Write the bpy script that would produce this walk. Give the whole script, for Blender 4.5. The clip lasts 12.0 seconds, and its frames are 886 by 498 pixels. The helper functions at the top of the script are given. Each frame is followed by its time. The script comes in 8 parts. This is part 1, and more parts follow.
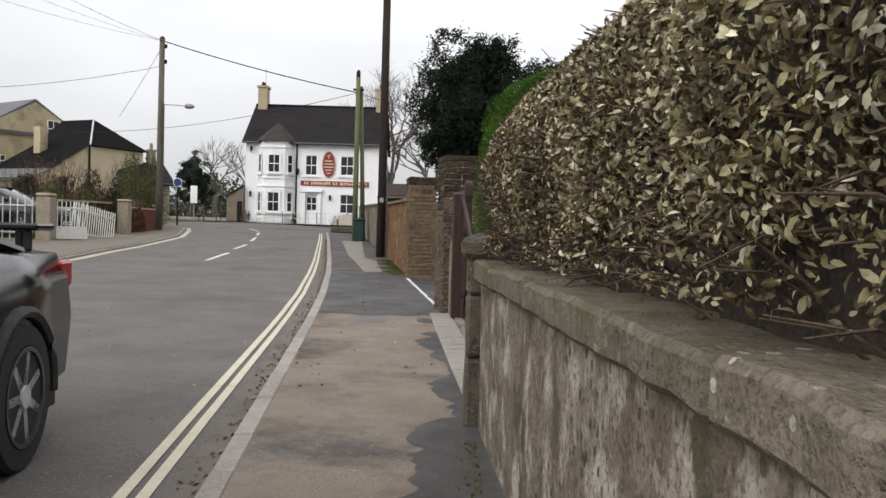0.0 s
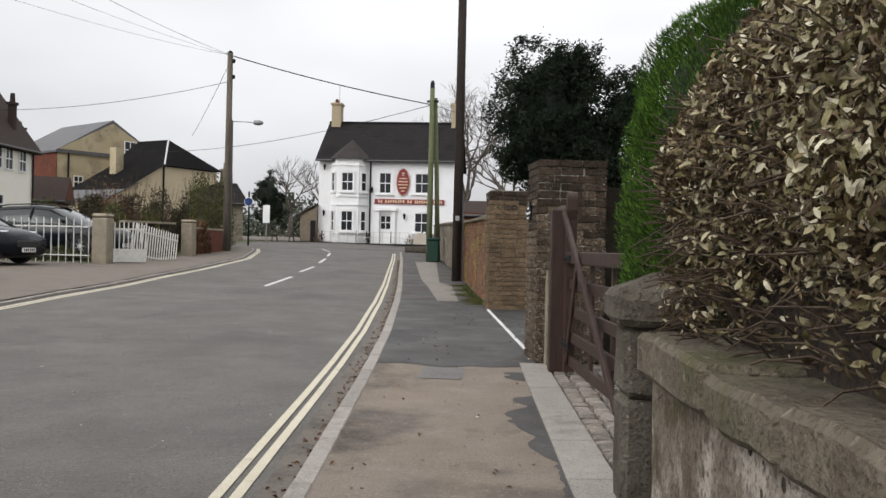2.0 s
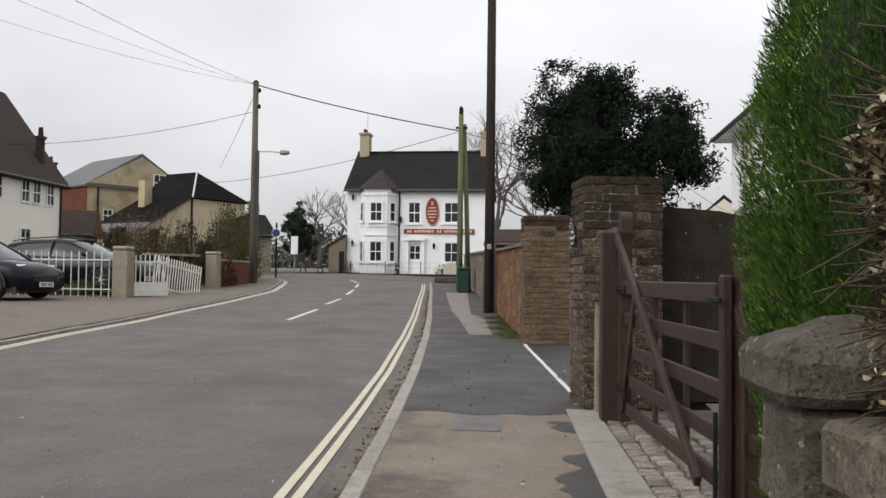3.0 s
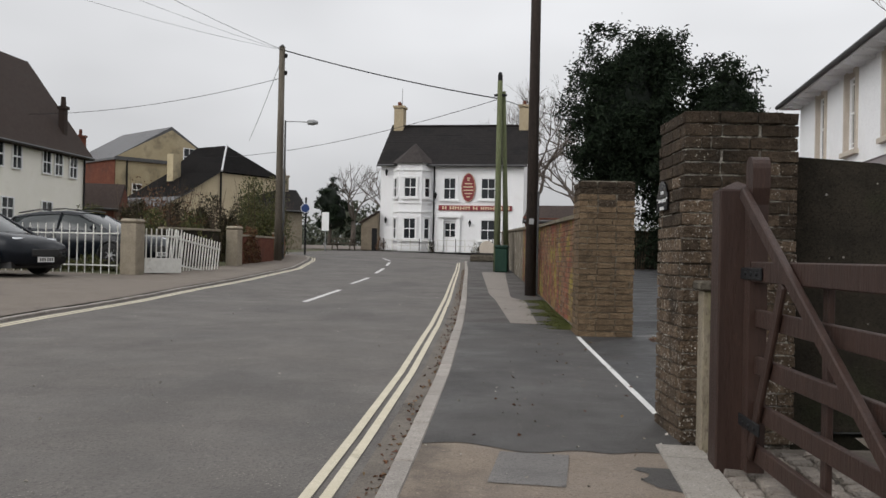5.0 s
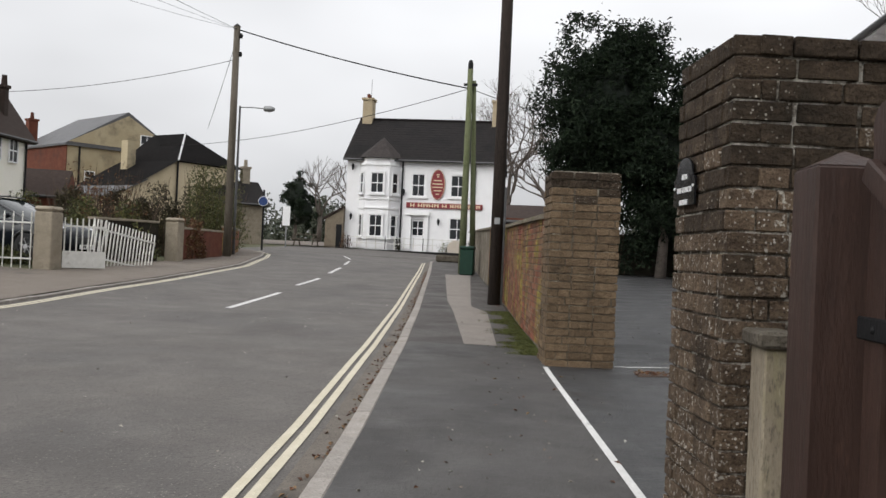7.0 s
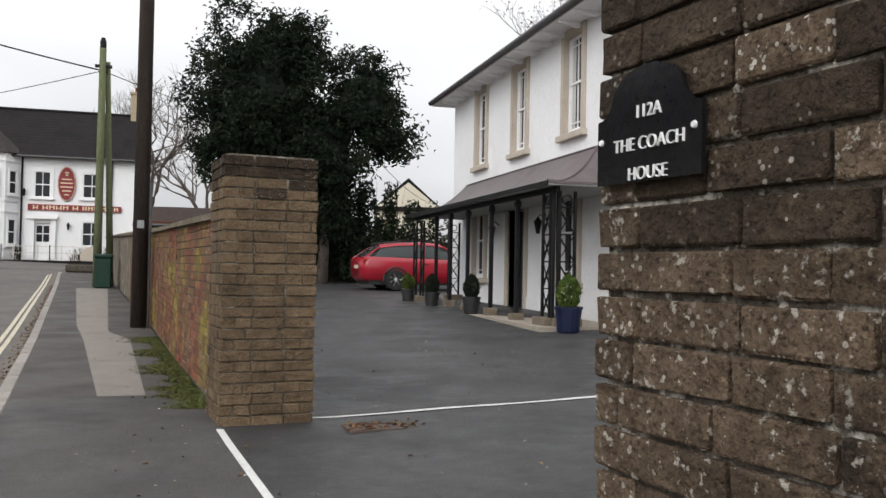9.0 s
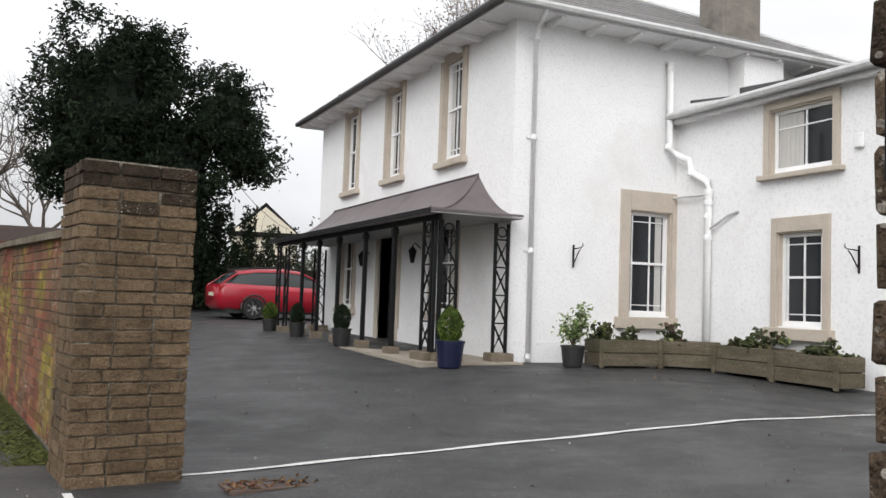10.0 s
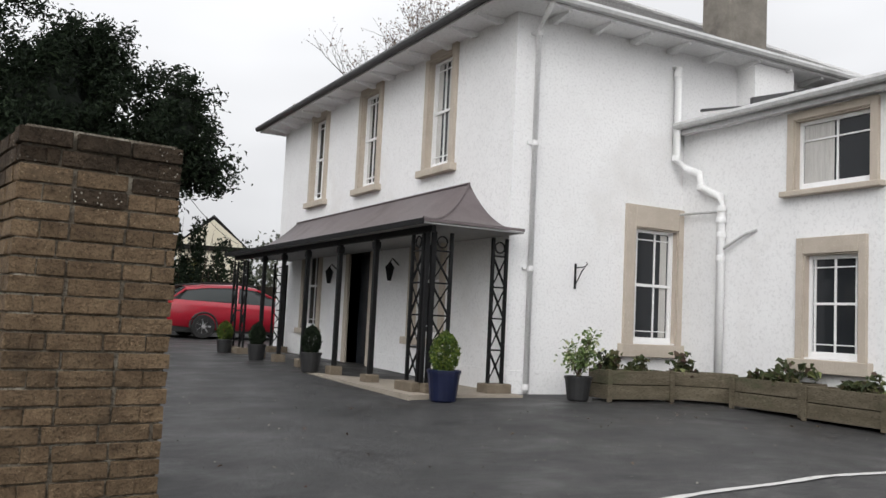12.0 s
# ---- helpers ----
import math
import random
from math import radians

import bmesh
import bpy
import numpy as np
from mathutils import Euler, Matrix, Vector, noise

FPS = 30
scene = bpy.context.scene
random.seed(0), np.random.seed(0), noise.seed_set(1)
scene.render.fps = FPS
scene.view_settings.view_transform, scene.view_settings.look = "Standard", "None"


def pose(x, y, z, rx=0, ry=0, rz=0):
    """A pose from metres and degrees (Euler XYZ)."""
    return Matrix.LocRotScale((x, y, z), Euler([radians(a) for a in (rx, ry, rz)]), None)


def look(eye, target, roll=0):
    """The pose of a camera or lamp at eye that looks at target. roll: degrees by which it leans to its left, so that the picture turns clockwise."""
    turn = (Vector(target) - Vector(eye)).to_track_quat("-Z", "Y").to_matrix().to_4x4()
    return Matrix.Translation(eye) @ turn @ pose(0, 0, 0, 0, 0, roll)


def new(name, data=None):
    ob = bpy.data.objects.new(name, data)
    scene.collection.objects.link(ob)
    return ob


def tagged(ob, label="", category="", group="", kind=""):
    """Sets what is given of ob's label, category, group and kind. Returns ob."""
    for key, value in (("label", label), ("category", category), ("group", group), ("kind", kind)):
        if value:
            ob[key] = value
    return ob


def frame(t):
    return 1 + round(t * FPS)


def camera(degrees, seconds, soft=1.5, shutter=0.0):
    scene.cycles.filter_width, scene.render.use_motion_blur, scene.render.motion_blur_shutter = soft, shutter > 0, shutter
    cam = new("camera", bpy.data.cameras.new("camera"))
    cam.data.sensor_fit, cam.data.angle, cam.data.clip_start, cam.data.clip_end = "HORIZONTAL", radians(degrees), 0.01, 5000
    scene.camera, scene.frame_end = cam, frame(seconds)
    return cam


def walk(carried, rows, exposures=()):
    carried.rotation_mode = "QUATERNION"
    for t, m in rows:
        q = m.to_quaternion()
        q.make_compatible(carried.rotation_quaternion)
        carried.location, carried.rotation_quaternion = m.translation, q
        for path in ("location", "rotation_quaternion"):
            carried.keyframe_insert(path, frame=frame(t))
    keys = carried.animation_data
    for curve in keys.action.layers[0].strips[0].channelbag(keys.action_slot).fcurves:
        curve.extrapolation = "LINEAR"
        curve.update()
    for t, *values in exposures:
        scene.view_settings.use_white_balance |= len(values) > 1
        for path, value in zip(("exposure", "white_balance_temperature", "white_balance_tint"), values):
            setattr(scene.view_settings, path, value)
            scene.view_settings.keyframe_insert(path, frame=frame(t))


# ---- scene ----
cam = camera(54.2, 12.0)
PATH = [
    (0, (1.747, 3.049, 1.302), (1.744, 5.049, 1.262), 1.6),
    (0.5, (1.712, 3.71, 1.32), (1.694, 5.71, 1.299), 1.2),
    (1, (1.695, 4.298, 1.347), (1.604, 6.296, 1.338), 1.3),
    (1.5, (1.613, 4.845, 1.365), (1.468, 6.84, 1.361), 1.5),
    (2, (1.574, 5.374, 1.38), (1.395, 7.366, 1.377), 1.3),
    (2.5, (1.49, 5.886, 1.393), (1.268, 7.874, 1.408), 1.4),
    (3, (1.458, 6.362, 1.382), (1.209, 8.346, 1.447), 0.7),
    (3.5, (1.381, 6.897, 1.39), (1.067, 8.871, 1.481), 1.2),
    (3.7, (1.35, 7.095, 1.377), (1.019, 9.065, 1.46), 1.2),
    (5.3, (1.168, 8.845, 1.37), (0.839, 10.818, 1.377), 1.3),
    (5.5, (1.167, 9.107, 1.399), (0.844, 11.08, 1.403), 1.7),
    (6, (1.147, 9.636, 1.41), (0.839, 11.612, 1.407), 2.5),
    (6.5, (1.167, 10.185, 1.401), (0.903, 12.167, 1.405), 2.6),
    (6.7, (1.178, 10.363, 1.42), (0.909, 12.345, 1.426), 2.6),
    (8.3, (1.016, 12.176, 1.495), (1.097, 14.173, 1.566), 3.9),
    (8.5, (0.995, 12.389, 1.508), (1.259, 14.37, 1.584), 2.9),
    (9, (0.973, 12.894, 1.537), (1.499, 14.823, 1.582), 1.1),
    (9.5, (0.922, 13.329, 1.537), (1.628, 15.199, 1.592), 1.6),
    (10, (0.887, 13.685, 1.552), (1.727, 15.496, 1.673), 2.0),
    (10.5, (0.879, 14.05, 1.545), (1.75, 15.844, 1.697), 2.7),
    (11, (0.872, 14.421, 1.548), (1.784, 16.197, 1.665), 2.7),
    (11.5, (0.976, 14.844, 1.576), (1.91, 16.609, 1.689), 2.6),
    (12, (0.942, 15.189, 1.586), (1.894, 16.94, 1.755), 2.8),
]
walk(cam, [(t, look(eye, target, roll)) for t, eye, target, roll in PATH], [(0, 0.32), (0.5, 0.2), (1.5, 0.27), (2.5, 0.24), (3, 0.15), (3.5, -0.1), (5.5, 0.03), (6.5, 0.2), (8.5, 0.1), (9, 0.28), (9.6, 0.42), (10.1, 0.36), (10.5, 0.08), (11, -0.05), (11.5, 0.02), (12, 0.15)])

# ---- light ----
world = bpy.data.worlds.new("overcast_sky")
scene.world = world
world.use_nodes = True
wn = world.node_tree
sky = wn.nodes.new("ShaderNodeTexSky")
sky.sky_type, sky.sun_disc = "NISHITA", False
sky.sun_elevation, sky.sun_rotation = radians(35), radians(222)
sky.air_density, sky.dust_density = 1.0, 6.0
pale = wn.nodes.new("ShaderNodeHueSaturation")
pale.inputs["Saturation"].default_value = 0.10
wn.links.new(sky.outputs[0], pale.inputs["Color"])
cloud = wn.nodes.new("ShaderNodeMix")
cloud.data_type = "RGBA"
cloud.inputs["Factor"].default_value = 0.62
cloud.inputs["B"].default_value = (9.6, 9.7, 10.0, 1)
wn.links.new(pale.outputs[0], cloud.inputs["A"])
# an overcast sky: brighter overhead than at the horizon, with soft uneven cloud
where = wn.nodes.new("ShaderNodeTexCoord")
height = wn.nodes.new("ShaderNodeSeparateXYZ")
wn.links.new(where.outputs["Generated"], height.inputs[0])
rise = wn.nodes.new("ShaderNodeMapRange")
rise.inputs["To Min"].default_value, rise.inputs["To Max"].default_value = 0.86, 1.95
wn.links.new(height.outputs["Z"], rise.inputs["Value"])
wisps = wn.nodes.new("ShaderNodeTexNoise")
wisps.inputs["Scale"].default_value, wisps.inputs["Detail"].default_value = 2.2, 3.0
flat = wn.nodes.new("ShaderNodeMapping")
flat.inputs["Scale"].default_value = (1, 1, 2.6)
wn.links.new(where.outputs["Generated"], flat.inputs[0])
wn.links.new(flat.outputs[0], wisps.inputs["Vector"])
uneven = wn.nodes.new("ShaderNodeMapRange")
uneven.inputs["From Min"].default_value, uneven.inputs["From Max"].default_value = 0.3, 0.7
uneven.inputs["To Min"].default_value, uneven.inputs["To Max"].default_value = 0.86, 1.10
wn.links.new(wisps.outputs[0], uneven.inputs["Value"])
both = wn.nodes.new("ShaderNodeMath")
both.operation = "MULTIPLY"
wn.links.new(rise.outputs[0], both.inputs[0])
wn.links.new(uneven.outputs[0], both.inputs[1])
shade = wn.nodes.new("ShaderNodeVectorMath")
shade.operation = "SCALE"
wn.links.new(cloud.outputs["Result"], shade.inputs[0])
wn.links.new(both.outputs[0], shade.inputs["Scale"])
wn.nodes["Background"].inputs["Strength"].default_value = 0.1
wn.links.new(shade.outputs[0], wn.nodes["Background"].inputs["Color"])
sun = new("sun", bpy.data.lights.new("sun", "SUN"))
sun.data.energy, sun.data.angle, sun.data.color = 0.6, radians(40), (1, 0.98, 0.95)
sun.matrix_world = look((-17, -19, 18), (0, 0, 0))


# ---- materials ----
def surface(name, c1, c2, scale=6.0, rough=0.8, bump=0.25, c3=None, s3=0.7, t3=0.55, metal=0.0, island=0.0, rnd=0.0, spots=None, spot_scale=30.0,
            spot_size=0.2, grain=90.0, stretch=(1, 1, 1), coat=0.0, wet=0.0, spec=0.5, crust=None, crust_scale=9.0):
    """Mottled surface: two tones by noise, a third by large stains, speckle, per-piece variation and fine relief."""
    m = bpy.data.materials.new(name)
    m.use_nodes = True
    n, link = m.node_tree.nodes, m.node_tree.links.new
    b = n["Principled BSDF"]
    geo = n.new("ShaderNodeNewGeometry")
    mapn = n.new("ShaderNodeMapping")
    mapn.inputs["Scale"].default_value = stretch
    link(geo.outputs["Position"], mapn.inputs["Vector"])

    def noise_tex(sc, det=6.0):
        t = n.new("ShaderNodeTexNoise")
        t.inputs["Scale"].default_value, t.inputs["Detail"].default_value, t.inputs["Roughness"].default_value = sc, det, 0.62
        link(mapn.outputs[0], t.inputs["Vector"])
        return t

    def ramp(src, a, z):
        r = n.new("ShaderNodeMapRange")
        r.inputs["From Min"].default_value, r.inputs["From Max"].default_value = a, z
        link(src, r.inputs["Value"])
        return r.outputs[0]

    def mix(f, a, z, kind="MIX"):
        x = n.new("ShaderNodeMix")
        x.data_type, x.blend_type = "RGBA", kind
        for sock, v in ((x.inputs["Factor"], f), (x.inputs["A"], a), (x.inputs["B"], z)):
            if isinstance(v, (int, float)):
                sock.default_value = v
            elif isinstance(v, tuple):
                sock.default_value = (*v, 1)
            else:
                link(v, sock)
        return x.outputs["Result"]

    col = mix(ramp(noise_tex(scale).outputs[0], 0.35, 0.65), c1, c2)
    fine = noise_tex(grain, 3.0)
    if c3:
        col = mix(ramp(noise_tex(s3, 8.0).outputs[0], t3, t3 + 0.12), col, c3)
    dark = tuple(v * (0.5 if bump >= 0.3 else 0.85) for v in c1)
    col = mix(ramp(fine.outputs[0], 0.5, 0.72), col, dark)
    if c2[0] < 0.6:
        col = mix(ramp(noise_tex(grain * 0.55, 2.0).outputs[0], 0.62, 0.8), col, tuple(min(1.0, v * 1.45) for v in c2))
    if spots:
        v = n.new("ShaderNodeTexVoronoi")
        v.inputs["Scale"].default_value = spot_scale
        link(mapn.outputs[0], v.inputs["Vector"])
        edge = n.new("ShaderNodeMath")
        edge.operation = "MULTIPLY"
        link(noise_tex(spot_scale * 0.2).outputs[0], edge.inputs[0])
        edge.inputs[1].default_value = spot_size * 2
        less = n.new("ShaderNodeMath")
        less.operation = "LESS_THAN"
        link(v.outputs["Distance"], less.inputs[0])
        link(edge.outputs[0], less.inputs[1])
        pick = n.new("ShaderNodeMath")
        pick.operation = "MULTIPLY"
        link(less.outputs[0], pick.inputs[0])
        link(ramp(noise_tex(spot_scale * 0.06).outputs[0], 0.45, 0.6), pick.inputs[1])
        col = mix(pick.outputs[0], col, spots)
    if crust:
        col = mix(ramp(noise_tex(crust_scale, 9.0).outputs[0], 0.585, 0.63), col, crust)
    if island or rnd:
        src = geo.outputs["Random Per Island"]
        if rnd:
            oi = n.new("ShaderNodeObjectInfo")
            src = oi.outputs["Random"]
        h = n.new("ShaderNodeHueSaturation")
        r = n.new("ShaderNodeMapRange")
        amount = max(island, rnd)
        r.inputs["To Min"].default_value, r.inputs["To Max"].default_value = 1 - amount, 1 + amount
        link(src, r.inputs["Value"])
        link(r.outputs[0], h.inputs["Value"])
        link(col, h.inputs["Color"])
        col = h.outputs[0]
    link(col, b.inputs["Base Color"])
    b.inputs["Roughness"].default_value, b.inputs["Metallic"].default_value = rough, metal
    b.inputs["Specular IOR Level"].default_value = spec
    if wet:
        damp = n.new("ShaderNodeMapRange")
        damp.inputs["From Min"].default_value, damp.inputs["From Max"].default_value = 0.35, 0.65
        damp.inputs["To Min"].default_value, damp.inputs["To Max"].default_value = rough - wet, rough + wet
        link(noise_tex(1.3, 5.0).outputs[0], damp.inputs["Value"])
        link(damp.outputs[0], b.inputs["Roughness"])
    if coat:
        b.inputs["Coat Weight"].default_value = coat
    if bump:
        bp = n.new("ShaderNodeBump")
        bp.inputs["Strength"].default_value, bp.inputs["Distance"].default_value = bump, 0.01
        link(fine.outputs[0], bp.inputs["Height"])
        bp2 = n.new("ShaderNodeBump")
        bp2.inputs["Strength"].default_value, bp2.inputs["Distance"].default_value = bump, 0.03
        link(noise_tex(scale * 2).outputs[0], bp2.inputs["Height"])
        link(bp.outputs[0], bp2.inputs["Normal"])
        link(bp2.outputs[0], b.inputs["Normal"])
    return m


def leafy(name, stops, rough=0.55):
    """Leaves: colour by a ramp over the islands."""
    m = bpy.data.materials.new(name)
    m.use_nodes = True
    n, link = m.node_tree.nodes, m.node_tree.links.new
    b = n["Principled BSDF"]
    geo = n.new("ShaderNodeNewGeometry")
    r = n.new("ShaderNodeValToRGB")
    r.color_ramp.elements[0].position, r.color_ramp.elements[0].color = stops[0][0], (*stops[0][1], 1)
    r.color_ramp.elements[1].position, r.color_ramp.elements[1].color = stops[-1][0], (*stops[-1][1], 1)
    for p, c in stops[1:-1]:
        r.color_ramp.elements.new(p).color = (*c, 1)
    link(geo.outputs["Random Per Island"], r.inputs[0])
    t = n.new("ShaderNodeTexNoise")
    t.inputs["Scale"].default_value = 5.0
    link(geo.outputs["Position"], t.inputs["Vector"])
    h = n.new("ShaderNodeHueSaturation")
    mr = n.new("ShaderNodeMapRange")
    mr.inputs["From Min"].default_value, mr.inputs["From Max"].default_value = 0.3, 0.7
    mr.inputs["To Min"].default_value, mr.inputs["To Max"].default_value = 0.65, 1.3
    link(t.outputs[0], mr.inputs[0])
    link(mr.outputs[0], h.inputs["Value"])
    link(r.outputs[0], h.inputs["Color"])
    link(h.outputs[0], b.inputs["Base Color"])
    b.inputs["Roughness"].default_value = rough
    b.inputs["Specular IOR Level"].default_value = 0.2
    return m


def glass(name, tint=(0.02, 0.022, 0.025), rough=0.04):
    m = bpy.data.materials.new(name)
    m.use_nodes = True
    b = m.node_tree.nodes["Principled BSDF"]
    b.inputs["Base Color"].default_value = (*tint, 1)
    b.inputs["Roughness"].default_value, b.inputs["IOR"].default_value = rough, 1.38
    return m


def lamp_face(name, colour, strength):
    m = bpy.data.materials.new(name)
    m.use_nodes = True
    b = m.node_tree.nodes["Principled BSDF"]
    b.inputs["Base Color"].default_value = (*colour, 1)
    b.inputs["Emission Color"].default_value = (*colour, 1)
    b.inputs["Emission Strength"].default_value = strength
    return m


ASPHALT = surface("road_asphalt", (0.0814, 0.0734, 0.0663), (0.11, 0.0988, 0.089), 1.6, 0.82, 0.6, (0.0704, 0.0637, 0.0583), 0.45, 0.50, spots=(0.22, 0.2, 0.18), spot_scale=38, spot_size=0.16, grain=55, wet=0.08)
CHANNEL = surface("gutter_silt", (0.104, 0.088, 0.072), (0.136, 0.116, 0.096), 5, 0.9, 0.4, (0.06, 0.052, 0.0416), 2.2, 0.52)
FOOT_TAN = surface("footway_worn_tan", (0.158, 0.125, 0.0975), (0.198, 0.16, 0.124), 1.6, 0.84, 0.45, (0.05, 0.0407, 0.0332), 0.75, 0.51, grain=80, spots=(0.328, 0.275, 0.219), spot_scale=40, spot_size=0.11, wet=0.2)
FOOT_DARK = surface("footway_dark_asphalt", (0.0395, 0.036, 0.0339), (0.0572, 0.0527, 0.0488), 2.2, 0.74, 0.5, (0.0286, 0.026, 0.0247), 0.8, 0.52, grain=75, spots=(0.184, 0.173, 0.15), spot_scale=22, spot_size=0.09, wet=0.14)
FOOT_MID = surface("footway_mid_grey", (0.0462, 0.0403, 0.0369), (0.0618, 0.0544, 0.0492), 1.8, 0.8, 0.45, (0.0335, 0.0297, 0.0274), 0.8, 0.52, grain=75, wet=0.15)
FOOT_REPAIR = surface("footway_grey_repair", (0.10, 0.093, 0.088), (0.135, 0.126, 0.118), 3.0, 0.7, 0.5, (0.075, 0.07, 0.066), 2.0, 0.55, grain=75)
FOOT_LEFT = surface("footway_tan_grey", (0.121, 0.0986, 0.0782), (0.149, 0.124, 0.0992), 1.8, 0.85, 0.35, (0.0832, 0.0687, 0.0555), 0.8, 0.55, grain=85)
FOOT_PALE = surface("footway_pale_patch", (0.187, 0.164, 0.144), (0.218, 0.195, 0.172), 2.5, 0.88, 0.3, (0.133, 0.117, 0.101), 1.2, 0.56)
YARD = surface("yard_asphalt", (0.0225, 0.0225, 0.0225), (0.0397, 0.0391, 0.0391), 3.0, 0.56, 0.7, (0.0178, 0.0178, 0.0178), 0.6, 0.52, grain=60, spots=(0.219, 0.205, 0.178), spot_scale=10, spot_size=0.07, wet=0.18)
KERB = surface("kerb_concrete", (0.233, 0.21, 0.187), (0.289, 0.264, 0.237), 9, 0.88, 0.3, (0.177, 0.154, 0.13), 2.2, 0.56, rnd=0.12)
SLAB = surface("slab_concrete", (0.231, 0.211, 0.186), (0.281, 0.257, 0.229), 7, 0.88, 0.3, (0.155, 0.14, 0.122), 2.0, 0.58, rnd=0.1)
SETT = surface("sett_stone", (0.168, 0.144, 0.12), (0.232, 0.204, 0.176), 12, 0.85, 0.4, rnd=0.28)
YELLOW = surface("yellow_road_paint", (0.45, 0.405, 0.30), (0.52, 0.475, 0.37), 6, 0.7, 0.2, (0.25, 0.22, 0.17), 5.0, 0.60)
WHITE_LINE = surface("white_road_paint", (0.496, 0.488, 0.472), (0.576, 0.568, 0.552), 9, 0.7, 0.2, (0.28, 0.272, 0.264), 7.0, 0.63)
GRASS_GROUND = surface("rough_grass_ground", (0.048, 0.056, 0.02), (0.08, 0.076, 0.032), 2.0, 0.95, 0.5, (0.088, 0.068, 0.044), 0.5, 0.55)
GRAVEL = surface("drive_gravel", (0.2, 0.168, 0.128), (0.288, 0.248, 0.2), 45, 0.9, 0.8, (0.12, 0.104, 0.08), 20, 0.55, grain=60)
MOSS = surface("moss", (0.056, 0.068, 0.0112), (0.1, 0.108, 0.0192), 14, 0.95, 0.8, (0.06, 0.0496, 0.028), 4, 0.57)
RENDER_WHITE = surface("white_painted_render", (0.765, 0.762, 0.765), (0.80, 0.80, 0.803), 1.5, 0.8, 0.07, (0.71, 0.70, 0.69), 0.5, 0.58, grain=30, spec=0.3)
RENDER_CREAM = surface("cream_render", (0.60, 0.55, 0.44), (0.68, 0.63, 0.52), 1.2, 0.85, 0.15, (0.5, 0.44, 0.33), 0.6, 0.56)
RENDER_OCHRE = surface("ochre_render", (0.36, 0.296, 0.184), (0.432, 0.364, 0.24), 0.9, 0.88, 0.2, (0.2, 0.168, 0.112), 0.6, 0.54)
RENDER_BUFF = surface("buff_render", (0.476, 0.395, 0.264), (0.544, 0.459, 0.323), 0.9, 0.88, 0.2, (0.357, 0.289, 0.196), 0.5, 0.57)
BRICK_RED = surface("red_brick_far", (0.104, 0.0325, 0.0195), (0.139, 0.0521, 0.0325), 3, 0.9, 0.3, (0.0781, 0.0347, 0.026), 0.8, 0.55, spec=0.2)
STONE = surface("bath_stone_trim", (0.427, 0.373, 0.31), (0.486, 0.427, 0.36), 3, 0.85, 0.15, (0.36, 0.31, 0.257), 1.0, 0.6)
WALL_CEMENT = surface("weathered_cement_render", (0.111, 0.0884, 0.0659), (0.196, 0.167, 0.133), 7.0, 0.92, 0.9, (0.383, 0.345, 0.297), 4.6, 0.50, stretch=(1, 1, 0.85), spots=(0.0382, 0.0319, 0.0244), spot_scale=22, spot_size=0.30, grain=65, spec=0.2, crust=(0.0797, 0.068, 0.0425), crust_scale=3.2)
COPING = surface("lichened_coping_stone", (0.103, 0.085, 0.0626), (0.171, 0.147, 0.111), 6, 0.92, 0.9, (0.0978, 0.0909, 0.0489), 2.2, 0.55, rnd=0.2, spots=(0.371, 0.342, 0.283), spot_scale=14, spot_size=0.17, grain=65, spec=0.2)
PIER_STONE = surface("dark_mossy_pier_stone", (0.068, 0.0576, 0.0448), (0.12, 0.106, 0.084), 7, 0.93, 0.8, (0.104, 0.096, 0.056), 2.6, 0.58, spots=(0.288, 0.272, 0.232), spot_scale=24, spot_size=0.13, spec=0.2)
BRICK_BUFF = surface("buff_brick", (0.103, 0.0697, 0.0422), (0.167, 0.118, 0.0718), 14, 0.9, 0.7, (0.0581, 0.0422, 0.0275), 2.2, 0.56, rnd=0.22, spots=(0.317, 0.286, 0.2), spot_scale=55, spot_size=0.10, spec=0.2)
BRICK_STAIN = surface("sooty_stained_brick", (0.036, 0.026, 0.018), (0.070, 0.051, 0.035), 16, 0.92, 0.9, (0.026, 0.020, 0.014), 2.4, 0.52, rnd=0.25, spots=(0.36, 0.335, 0.29), spot_scale=48, spot_size=0.19, spec=0.15)
BRICK_BROWN = surface("dark_weathered_brick", (0.0806, 0.056, 0.0381), (0.151, 0.11, 0.075), 20, 0.92, 1.0, (0.0426, 0.0314, 0.0224), 3.0, 0.54, rnd=0.28, spots=(0.515, 0.482, 0.431), spot_scale=46, spot_size=0.22, grain=110, spec=0.15, crust=(0.358, 0.33, 0.286), crust_scale=46.0)
BRICK_MIX = surface("old_mixed_brick", (0.18, 0.054, 0.036), (0.126, 0.09, 0.0518), 1.4, 0.92, 0.6, (0.216, 0.184, 0.036), 1.8, 0.49, rnd=0.35, spots=(0.396, 0.374, 0.331), spot_scale=14, spot_size=0.16, spec=0.2)
BRICK_MIXI = surface("old_mixed_brick_far", (0.166, 0.054, 0.036), (0.122, 0.0864, 0.0504), 1.4, 0.92, 0.6, (0.194, 0.166, 0.036), 1.8, 0.50, island=0.35, spec=0.2)
MORTAR = surface("lime_mortar", (0.0954, 0.0796, 0.0597), (0.183, 0.159, 0.126), 14, 0.95, 0.6, (0.35, 0.326, 0.27), 3.2, 0.54, spec=0.2)
